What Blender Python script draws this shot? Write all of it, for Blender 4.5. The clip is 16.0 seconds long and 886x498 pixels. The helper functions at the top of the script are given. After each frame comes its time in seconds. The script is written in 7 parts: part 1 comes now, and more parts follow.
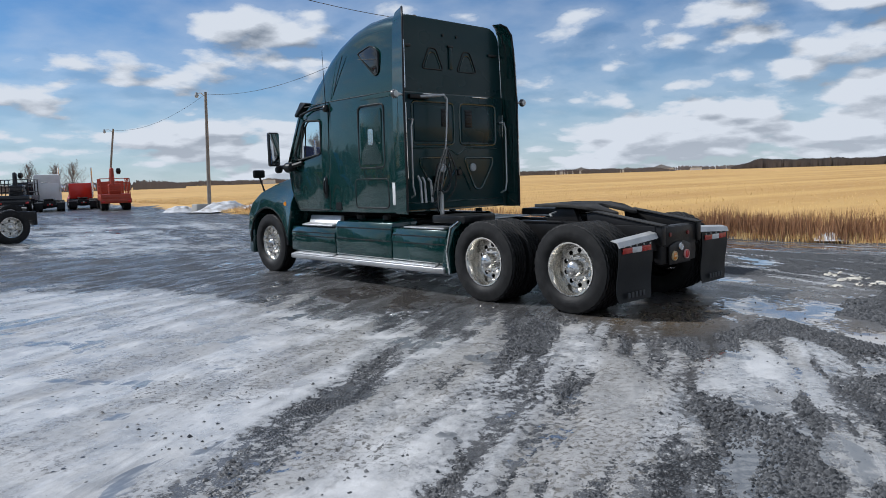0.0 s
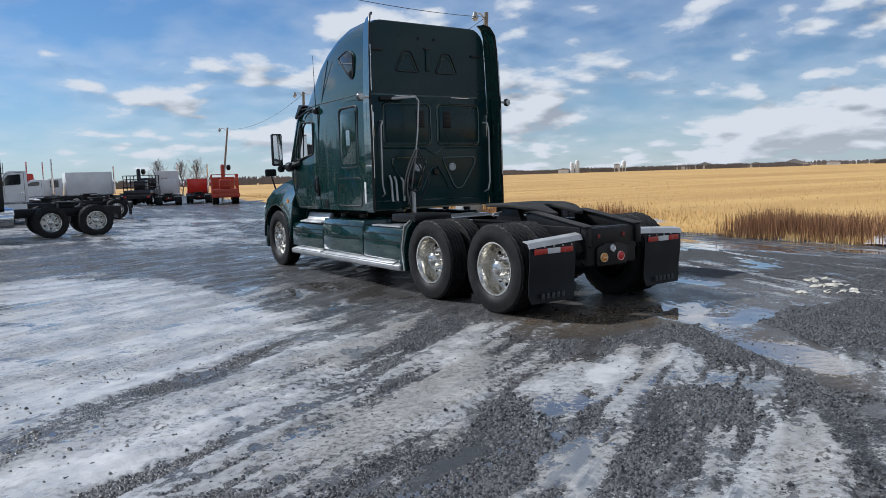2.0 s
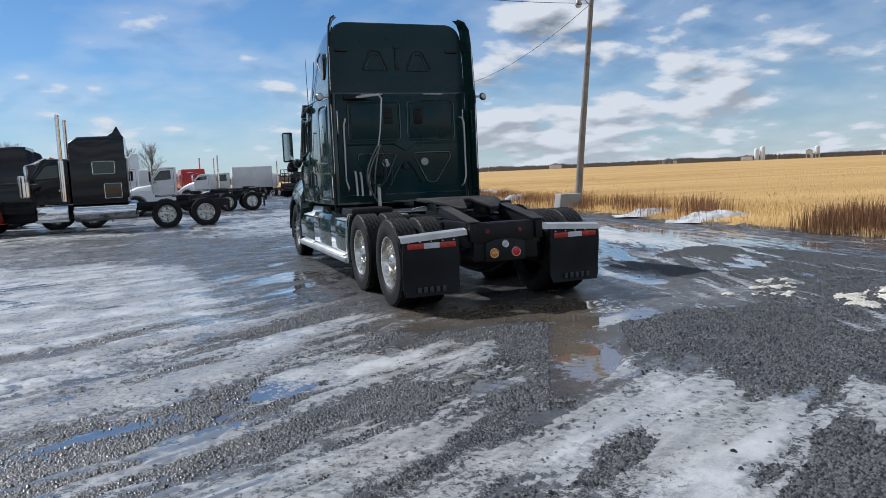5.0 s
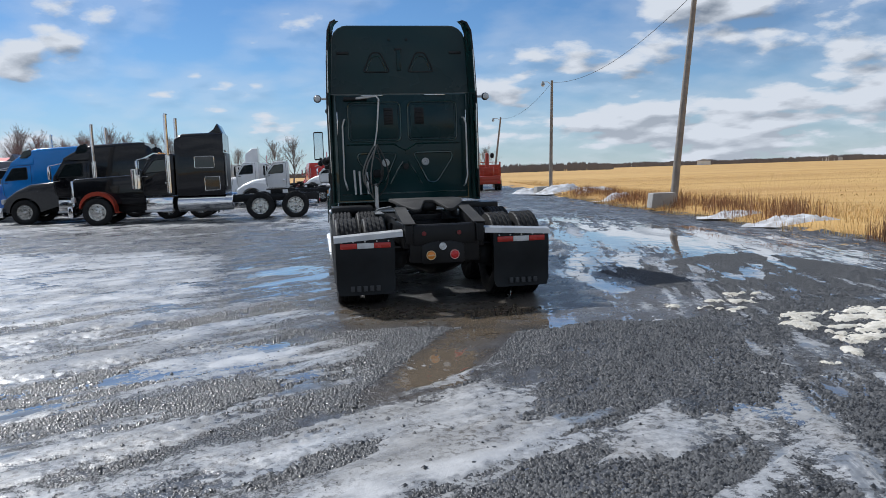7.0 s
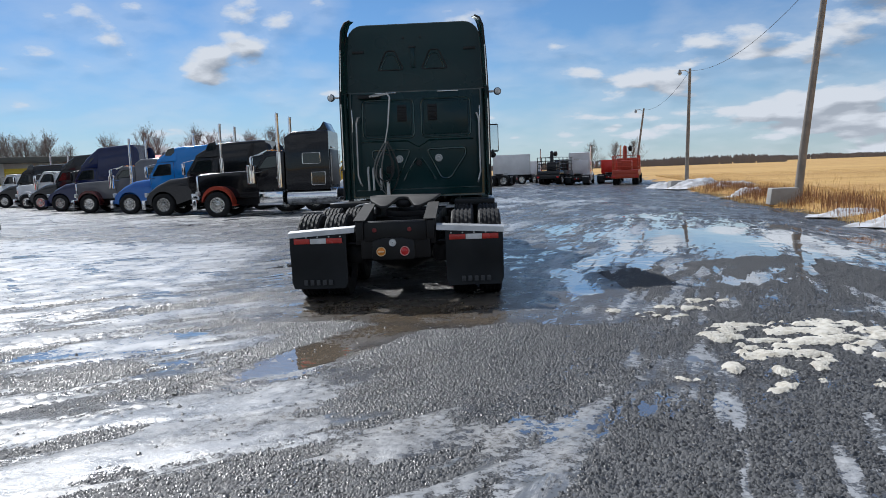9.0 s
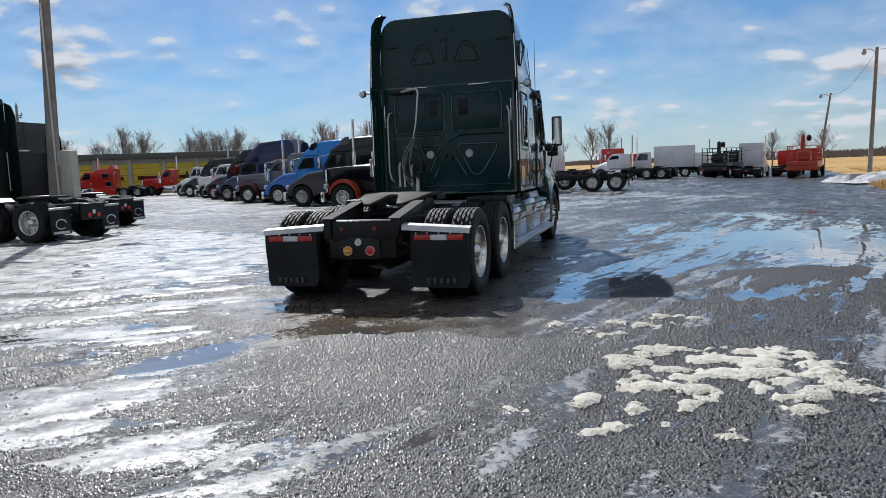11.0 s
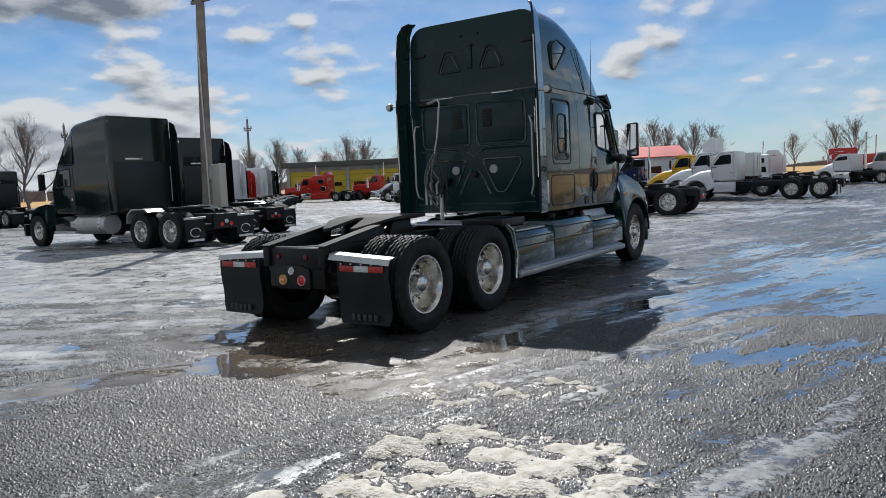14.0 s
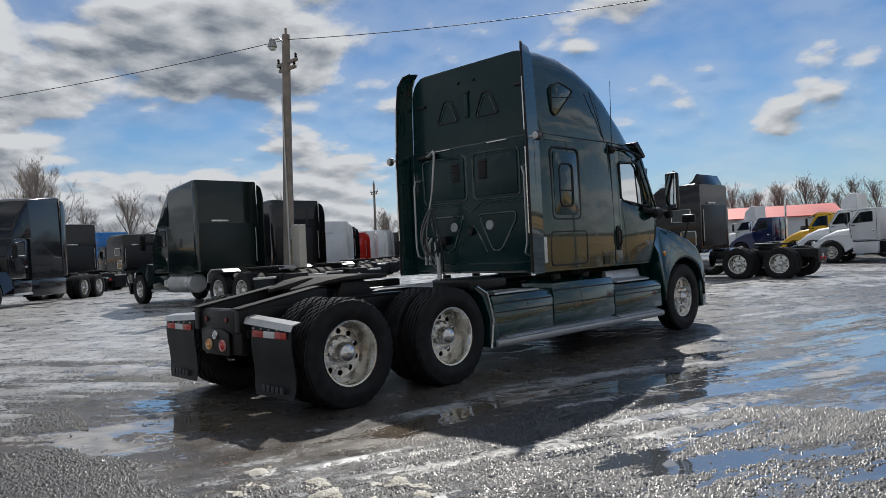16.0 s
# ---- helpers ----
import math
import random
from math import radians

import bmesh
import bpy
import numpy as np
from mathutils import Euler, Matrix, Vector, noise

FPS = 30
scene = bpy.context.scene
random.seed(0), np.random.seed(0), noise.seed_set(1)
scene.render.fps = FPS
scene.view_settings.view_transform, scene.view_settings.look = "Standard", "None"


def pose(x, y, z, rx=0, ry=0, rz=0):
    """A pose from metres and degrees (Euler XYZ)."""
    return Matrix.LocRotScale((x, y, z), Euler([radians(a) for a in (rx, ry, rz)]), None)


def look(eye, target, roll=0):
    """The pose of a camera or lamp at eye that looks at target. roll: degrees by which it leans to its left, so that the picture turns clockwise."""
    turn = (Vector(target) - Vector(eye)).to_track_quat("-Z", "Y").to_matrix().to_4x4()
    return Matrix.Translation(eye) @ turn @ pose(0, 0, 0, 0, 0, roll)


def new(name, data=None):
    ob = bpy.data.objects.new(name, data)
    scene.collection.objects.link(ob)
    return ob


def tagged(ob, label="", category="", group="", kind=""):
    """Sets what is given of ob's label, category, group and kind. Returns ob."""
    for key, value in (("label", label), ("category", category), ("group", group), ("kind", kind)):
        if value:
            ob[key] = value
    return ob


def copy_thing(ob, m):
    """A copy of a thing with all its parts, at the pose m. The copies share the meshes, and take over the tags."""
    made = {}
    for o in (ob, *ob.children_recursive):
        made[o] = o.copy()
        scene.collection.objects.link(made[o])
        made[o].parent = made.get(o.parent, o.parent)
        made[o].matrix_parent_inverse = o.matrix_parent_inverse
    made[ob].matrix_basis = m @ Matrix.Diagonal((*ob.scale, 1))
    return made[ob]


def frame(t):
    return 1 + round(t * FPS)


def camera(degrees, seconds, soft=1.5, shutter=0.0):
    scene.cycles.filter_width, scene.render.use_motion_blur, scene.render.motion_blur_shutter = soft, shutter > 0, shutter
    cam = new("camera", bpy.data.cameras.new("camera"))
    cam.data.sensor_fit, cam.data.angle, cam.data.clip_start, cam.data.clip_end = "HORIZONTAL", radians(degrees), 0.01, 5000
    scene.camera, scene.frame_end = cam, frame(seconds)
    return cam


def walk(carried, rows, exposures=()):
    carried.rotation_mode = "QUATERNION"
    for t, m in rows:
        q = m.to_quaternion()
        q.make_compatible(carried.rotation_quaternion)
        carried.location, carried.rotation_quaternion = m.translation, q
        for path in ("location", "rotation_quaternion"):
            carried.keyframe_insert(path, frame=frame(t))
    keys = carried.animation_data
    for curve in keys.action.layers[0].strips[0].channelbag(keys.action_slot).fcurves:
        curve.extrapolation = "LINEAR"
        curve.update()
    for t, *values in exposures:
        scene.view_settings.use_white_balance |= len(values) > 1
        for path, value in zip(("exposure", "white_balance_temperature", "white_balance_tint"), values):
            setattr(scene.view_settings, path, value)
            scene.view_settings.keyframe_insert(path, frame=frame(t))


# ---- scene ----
cam = camera(63.0, 16.0, 0.75)
PATH = [
    (0, (-7.735, -4.721, 1.561), (-6.35, -3.291, 1.362), -1.8),
    (0.5, (-7.367, -5.121, 1.543), (-6.05, -3.628, 1.347), -1.7),
    (1, (-7.036, -5.583, 1.6), (-5.781, -4.039, 1.392), -2.0),
    (1.5, (-6.654, -5.911, 1.56), (-5.461, -4.319, 1.357), -1.9),
    (2, (-6.276, -6.273, 1.557), (-5.137, -4.641, 1.355), -1.8),
    (2.5, (-5.849, -6.641, 1.552), (-4.775, -4.965, 1.354), -1.8),
    (3, (-5.416, -6.916, 1.504), (-4.399, -5.204, 1.312), -1.6),
    (3.5, (-4.831, -7.237, 1.509), (-3.914, -5.471, 1.313), -2.0),
    (4, (-4.565, -7.516, 1.468), (-3.715, -5.716, 1.278), -1.5),
    (4.5, (-4.124, -7.727, 1.47), (-3.33, -5.901, 1.279), -1.4),
    (4.7, (-3.934, -7.817, 1.487), (-3.163, -5.982, 1.286), -1.9),
    (6.8, (-1.711, -8.637, 1.545), (-1.332, -6.685, 1.333), -1.9),
    (7, (-1.5, -8.661, 1.513), (-1.142, -6.705, 1.301), -1.9),
    (7.5, (-0.947, -8.777, 1.526), (-0.663, -6.809, 1.311), -1.9),
    (8, (-0.39, -8.808, 1.514), (-0.202, -6.828, 1.3), -1.9),
    (8.5, (0.201, -8.931, 1.513), (0.276, -6.944, 1.297), -1.9),
    (8.7, (0.451, -8.908, 1.486), (0.468, -6.92, 1.271), -2.0),
    (10.8, (2.842, -8.261, 1.446), (2.332, -6.34, 1.227), -2.2),
    (11, (3.065, -8.163, 1.455), (2.519, -6.251, 1.236), -2.2),
    (11.5, (3.581, -7.917, 1.433), (2.97, -6.025, 1.209), -2.3),
    (12, (4.137, -7.708, 1.428), (3.463, -5.838, 1.204), -2.2),
    (12.5, (4.529, -7.403, 1.423), (3.736, -5.581, 1.198), -2.3),
    (13, (4.891, -7.025, 1.472), (3.948, -5.275, 1.249), -2.5),
    (13.5, (5.206, -6.563, 1.514), (4.148, -4.88, 1.296), -2.6),
    (14, (5.457, -6.092, 1.549), (4.355, -4.433, 1.362), -2.6),
    (14.5, (5.732, -5.614, 1.537), (4.604, -3.969, 1.393), -2.5),
    (15, (5.936, -5.065, 1.467), (4.76, -3.448, 1.399), -2.5),
    (15.5, (6.205, -4.58, 1.416), (4.935, -3.035, 1.399), -2.6),
    (16, (6.467, -4.115, 1.406), (5.064, -2.69, 1.407), -2.7),
]
walk(cam, [(t, look(eye, target, roll)) for t, eye, target, roll in PATH],
     [(0, 0.06, 6050, 10), (8, 0.04, 6050, 10), (11, 0.0, 6200, 10), (14.5, -0.04, 6400, 10), (16, -0.10, 6550, 10)])

# ---- world, sun ----
SUN_AZ, SUN_EL = radians(-35.5), radians(43.5)   # azimuth from +y, towards -x
sun_dir = Vector((math.sin(SUN_AZ) * math.cos(SUN_EL), math.cos(SUN_AZ) * math.cos(SUN_EL), math.sin(SUN_EL)))
world = bpy.data.worlds.new("sky")
scene.world = world
world.use_nodes = True
wn, wl = world.node_tree.nodes, world.node_tree.links
wn.clear()


def wnode(kind, **kw):
    n = wn.new(kind)
    for k, v in kw.items():
        n.inputs[k].default_value = v
    return n


def wmath(op, a, b=None):
    n = wn.new("ShaderNodeMath")
    n.operation = op
    for i, v in enumerate((a, b)):
        if v is None:
            continue
        if isinstance(v, (int, float)):
            n.inputs[i].default_value = v
        else:
            wl.new(v, n.inputs[i])
    return n.outputs[0]


sky = wn.new("ShaderNodeTexSky")
sky.sky_type, sky.sun_disc = "NISHITA", False
sky.sun_elevation, sky.sun_rotation = SUN_EL, SUN_AZ
sky.air_density, sky.dust_density, sky.ozone_density = 1.0, 0.0, 3.0
coord = wn.new("ShaderNodeTexCoord")
sep = wn.new("ShaderNodeSeparateXYZ")
wl.new(coord.outputs["Generated"], sep.inputs[0])
up = wmath("MAXIMUM", sep.outputs["Z"], 0.0)
lift = wmath("ADD", up, 0.26)
comb = wn.new("ShaderNodeCombineXYZ")
wl.new(wmath("DIVIDE", sep.outputs["X"], lift), comb.inputs[0])
wl.new(wmath("DIVIDE", sep.outputs["Y"], lift), comb.inputs[1])
comb.inputs[2].default_value = 3.7


def wrange(v, a, b, c, d, soft=False):
    n = wn.new("ShaderNodeMapRange")
    n.interpolation_type = "SMOOTHSTEP" if soft else "LINEAR"
    wl.new(v, n.inputs["Value"])
    for k, x in zip(("From Min", "From Max", "To Min", "To Max"), (a, b, c, d)):
        n.inputs[k].default_value = x
    return n.outputs[0]


def wnoise(vector, scale, detail, rough, dist=0.0):
    t = wn.new("ShaderNodeTexNoise")
    for k, v in (("Scale", scale), ("Detail", detail), ("Roughness", rough), ("Distortion", dist)):
        t.inputs[k].default_value = v
    wl.new(vector, t.inputs["Vector"])
    return t.outputs["Fac"]


def cloud_field(vector):
    """Heaps of cumulus: broad masses, rounded lobes on them, fraying edges."""
    mass = wnoise(vector, 0.62, 2.0, 0.5)
    heap = wnoise(vector, 1.45, 9.0, 0.57, 0.1)
    lobe = wn.new("ShaderNodeTexVoronoi")
    lobe.feature = "SMOOTH_F1"
    for k, v in (("Scale", 6.5), ("Smoothness", 0.6), ("Detail", 1.0), ("Roughness", 0.4)):
        lobe.inputs[k].default_value = v
    wl.new(vector, lobe.inputs["Vector"])
    puff = wmath("MULTIPLY", wmath("SUBTRACT", 0.55, lobe.outputs["Distance"]), 0.12)
    return wmath("ADD", wmath("ADD", wmath("MULTIPLY", mass, 0.45), wmath("MULTIPLY", heap, 0.62)), puff)


# broken cloud to the east and the west, clear in between, low cumulus all round
flat = wmath("SQRT", wmath("ADD", wmath("MULTIPLY", sep.outputs["X"], sep.outputs["X"]), wmath("MULTIPLY", sep.outputs["Y"], sep.outputs["Y"])))
facing = wmath("DIVIDE", wmath("ADD", wmath("MULTIPLY", sep.outputs["X"], -0.23), wmath("MULTIPLY", sep.outputs["Y"], 0.97)), wmath("MAXIMUM", flat, 0.001))
bias = wrange(facing, 0.70, 0.95, 0.014, -0.085, True)
west = wmath("DIVIDE", sep.outputs["X"], wmath("MAXIMUM", flat, 0.001))
bias = wmath("ADD", bias, wrange(west, -0.55, -0.85, 0.0, 0.035, True))
low = wmath("MULTIPLY", wrange(up, 0.01, 0.05, 0.0, 1.0, True), wrange(up, 0.09, 0.20, 1.0, 0.0, True))
bias = wmath("ADD", bias, wmath("MULTIPLY", low, 0.050))
here = cloud_field(comb.outputs[0])
dens = wmath("ADD", here, bias)
# the same field a little higher up and towards the sun: sunlit tops, shaded bellies
shift = wn.new("ShaderNodeVectorMath")
shift.operation = "MULTIPLY_ADD"
wl.new(comb.outputs[0], shift.inputs[0])
shift.inputs[1].default_value = (0.95, 0.95, 1)
shift.inputs[2].default_value = (math.sin(SUN_AZ) * 0.05, math.cos(SUN_AZ) * 0.05, 0)
above = wmath("ADD", cloud_field(shift.outputs[0]), bias)
cover = wrange(dens, 0.490, 0.555, 0.0, 1.0, True)
veil = wrange(dens, 0.40, 0.50, 0.0, 0.25)
depth = wmath("ADD", wmath("MULTIPLY", above, 0.75), wmath("MULTIPLY", dens, 0.25))
lit = wmath("MULTIPLY", wmath("SUBTRACT", dens, above), 1.6)
shade = wrange(wmath("SUBTRACT", depth, lit), 0.505, 0.665, 0.0, 1.0)
tone = wn.new("ShaderNodeMixRGB")
shade = wmath("MULTIPLY", shade, wrange(up, 0.02, 0.22, 0.50, 1.0))
wl.new(shade, tone.inputs["Fac"])
tone.inputs["Color1"].default_value = (8.6, 8.9, 9.3, 1)
tone.inputs["Color2"].default_value = (2.3, 2.75, 3.4, 1)
# haze band low over the land
haze = wn.new("ShaderNodeMapRange")
wl.new(up, haze.inputs["Value"])
for k, v in (("From Min", 0.0), ("From Max", 0.16), ("To Min", 0.45), ("To Max", 0.0)):
    haze.inputs[k].default_value = v
hazed = wn.new("ShaderNodeMixRGB")
wl.new(haze.outputs[0], hazed.inputs["Fac"])
blue = wn.new("ShaderNodeMixRGB")
blue.blend_type = "MULTIPLY"
blue.inputs["Fac"].default_value = 1.0
blue.inputs["Color2"].default_value = (0.70, 0.89, 1.06, 1)
wl.new(sky.outputs[0], blue.inputs["Color1"])
wl.new(blue.outputs[0], hazed.inputs["Color1"])
hazed.inputs["Color2"].default_value = (5.6, 6.6, 8.0, 1)
mixed = wn.new("ShaderNodeMixRGB")
wl.new(wmath("MAXIMUM", cover, veil), mixed.inputs["Fac"])
wl.new(hazed.outputs[0], mixed.inputs["Color1"])
wl.new(tone.outputs[0], mixed.inputs["Color2"])
back = wn.new("ShaderNodeBackground")
back.inputs["Strength"].default_value = 0.078
wl.new(mixed.outputs[0], back.inputs["Color"])
wout = wn.new("ShaderNodeOutputWorld")
wl.new(back.outputs[0], wout.inputs["Surface"])

sun_data = bpy.data.lights.new("sun", "SUN")
sun_data.energy, sun_data.angle, sun_data.color = 4.1, radians(0.6), (1.0, 0.965, 0.91)
sun = new("sun", sun_data)
sun.matrix_world = look(sun_dir * 50, (0, 0, 0))

# ---- materials ----
def surf(name, col, rough=0.5, metal=0.0, var=0.15, scale=2.0, fine=40.0, bump=0.0, coat=0.0, dirt=0.0,
         dirt_col=(0.16, 0.15, 0.13), spec=0.5, random_hue=0.0, dirt_scale=2.2):
    m = bpy.data.materials.new(name)
    m.use_nodes = True
    n, l = m.node_tree.nodes, m.node_tree.links
    p = n["Principled BSDF"]
    p.inputs["Metallic"].default_value, p.inputs["Specular IOR Level"].default_value = metal, spec * (0.5 if coat else 1.0)
    p.inputs["Coat Weight"].default_value, p.inputs["Coat Roughness"].default_value = coat, 0.03
    tc = n.new("ShaderNodeTexCoord")

    def noise_tex(s, detail=4.0):
        t = n.new("ShaderNodeTexNoise")
        t.inputs["Scale"].default_value, t.inputs["Detail"].default_value = s, detail
        l.new(tc.outputs["Object"], t.inputs["Vector"])
        return t.outputs["Fac"]

    def ranged(v, a, b, c, d):
        t = n.new("ShaderNodeMapRange")
        l.new(v, t.inputs["Value"])
        for k, x in zip(("From Min", "From Max", "To Min", "To Max"), (a, b, c, d)):
            t.inputs[k].default_value = x
        return t.outputs[0]

    def mix(fac, a, b, blend="MIX"):
        t = n.new("ShaderNodeMixRGB")
        t.blend_type = blend
        for i, v in enumerate((fac, a, b)):
            if isinstance(v, (int, float)):
                t.inputs[i].default_value = v
            elif isinstance(v, tuple):
                t.inputs[i].default_value = (*v[:3], 1)
            else:
                l.new(v, t.inputs[i])
        return t.outputs[0]

    big, small = noise_tex(scale), noise_tex(fine)
    c = mix(ranged(big, 0.3, 0.7, 0, 1), tuple(x * (1 - var) for x in col), tuple(x * (1 + var) for x in col))
    c = mix(ranged(small, 0.3, 0.7, 0, var), c, tuple(x * 0.6 for x in col))
    if random_hue:
        info = n.new("ShaderNodeObjectInfo")
        c = mix(ranged(info.outputs["Random"], 0, 1, 0, random_hue), c, tuple(x * 0.45 for x in col))
    r = ranged(big, 0.25, 0.75, max(0.02, rough - 0.08), min(1, rough + 0.08))
    if dirt:
        patch = ranged(noise_tex(dirt_scale, 8.0), 0.45, 0.72, 0, dirt)
        c = mix(patch, c, dirt_col)
        rr = n.new("ShaderNodeMath")
        rr.operation = "MAXIMUM"
        l.new(r, rr.inputs[0])
        l.new(ranged(patch, 0, 1, 0.0, 0.8), rr.inputs[1])
        r = rr.outputs[0]
    l.new(c, p.inputs["Base Color"])
    l.new(r, p.inputs["Roughness"])
    if bump:
        b = n.new("ShaderNodeBump")
        b.inputs["Strength"].default_value, b.inputs["Distance"].default_value = bump, 0.01
        l.new(small, b.inputs["Height"])
        l.new(b.outputs[0], p.inputs["Normal"])
    return m


def clear_glass(name, tint):
    m = bpy.data.materials.new(name)
    m.use_nodes = True
    n, l = m.node_tree.nodes, m.node_tree.links
    n.remove(n["Principled BSDF"])
    out = n["Material Output"]
    tr, gl, mx, fr = (n.new(k) for k in ("ShaderNodeBsdfTransparent", "ShaderNodeBsdfGlossy", "ShaderNodeMixShader", "ShaderNodeFresnel"))
    tr.inputs["Color"].default_value = (*tint, 1)
    gl.inputs["Roughness"].default_value = 0.02
    fr.inputs["IOR"].default_value = 1.5
    l.new(fr.outputs[0], mx.inputs[0])
    l.new(tr.outputs[0], mx.inputs[1])
    l.new(gl.outputs[0], mx.inputs[2])
    l.new(mx.outputs[0], out.inputs["Surface"])
    return m


GREEN = surf("green_paint", (0.002, 0.030, 0.028), 0.22, 0.15, 0.10, 0.9, 30, coat=1.0, dirt=0.05, dirt_col=(0.03, 0.05, 0.048))
GREEN_BACK = surf("green_wall_panel", (0.003, 0.027, 0.029), 0.30, 0.0, 0.15, 1.2, 30, coat=0.14, dirt=0.04, dirt_col=(0.03, 0.046, 0.048))
SEAM = surf("dark_seam", (0.004, 0.006, 0.006), 0.5, var=0.1)
BLACK = surf("black_steel", (0.007, 0.007, 0.008), 0.40, 0.0, 0.3, 3, 60, bump=0.15, dirt=0.3, dirt_col=(0.030, 0.029, 0.027), spec=0.28)
PLASTIC = surf("black_plastic", (0.007, 0.0075, 0.008), 0.35, 0.0, 0.2, 4, 80, bump=0.1, dirt=0.2, dirt_col=(0.05, 0.05, 0.048), spec=0.28)
RUBBER = surf("tyre_rubber", (0.008, 0.008, 0.0085), 0.62, 0.0, 0.25, 6, 90, bump=0.25, dirt=0.5, dirt_col=(0.032, 0.031, 0.030), dirt_scale=8, spec=0.28)
FLAP = surf("flap_rubber", (0.007, 0.009, 0.011), 0.5, 0.0, 0.25, 3, 60, bump=0.15, dirt=0.35, dirt_col=(0.028, 0.031, 0.034), spec=0.28)
ALU = surf("polished_aluminium", (0.72, 0.71, 0.68), 0.22, 1.0, 0.1, 5, 60, bump=0.05, dirt=0.45, dirt_col=(0.34, 0.32, 0.28), dirt_scale=6)
RIM = surf("wheel_aluminium", (0.78, 0.75, 0.69), 0.24, 1.0, 0.12, 5, 60, bump=0.05, dirt=0.35, dirt_col=(0.45, 0.42, 0.37), dirt_scale=9)
CHROME = surf("chrome", (0.80, 0.80, 0.80), 0.10, 1.0, 0.05, 5, 60)
STEEL = surf("galvanised_steel", (0.58, 0.58, 0.57), 0.42, 0.55, 0.15, 4, 60, bump=0.1, dirt=0.3, dirt_col=(0.25, 0.24, 0.22))
TREAD = surf("step_plate", (0.66, 0.67, 0.68), 0.38, 0.8, 0.12, 6, 120, bump=0.5, dirt=0.35, dirt_col=(0.35, 0.34, 0.32))
BOARD = surf("running_board_alloy", (0.50, 0.51, 0.52), 0.42, 0.6, 0.12, 5, 80, bump=0.15, dirt=0.4, dirt_col=(0.24, 0.23, 0.21))
REDREF = surf("red_reflector", (0.45, 0.035, 0.025), 0.25, 0, 0.15, 8, 60)
WHITEREF = surf("white_reflector", (0.62, 0.62, 0.62), 0.25, 0, 0.12, 8, 60)
AMBER = surf("amber_lens", (0.75, 0.26, 0.03), 0.2, 0, 0.1, 8, 60)
REDLENS = surf("red_lens", (0.60, 0.03, 0.03), 0.2, 0, 0.1, 8, 60)
CLEARLENS = surf("clear_lens", (0.60, 0.62, 0.62), 0.15, 0, 0.1, 8, 60)
GREASE = surf("greasy_plate", (0.026, 0.025, 0.024), 0.72, 0.0, 0.4, 4, 40, bump=0.3, dirt=0.5, dirt_col=(0.07, 0.068, 0.064), dirt_scale=4, spec=0.28)
HOSE = surf("rubber_hose", (0.02, 0.02, 0.02), 0.5, 0, 0.1)
GLASS = clear_glass("window_glass", (0.92, 0.97, 0.96))
TINT = surf("tinted_glass", (0.012, 0.016, 0.018), 0.05, 0, 0.05, coat=1.0)
MIRROR = surf("mirror_glass", (0.75, 0.78, 0.8), 0.03, 1.0, 0.02)
SEAT = surf("seat_cloth", (0.03, 0.03, 0.032), 0.9, 0, 0.2)


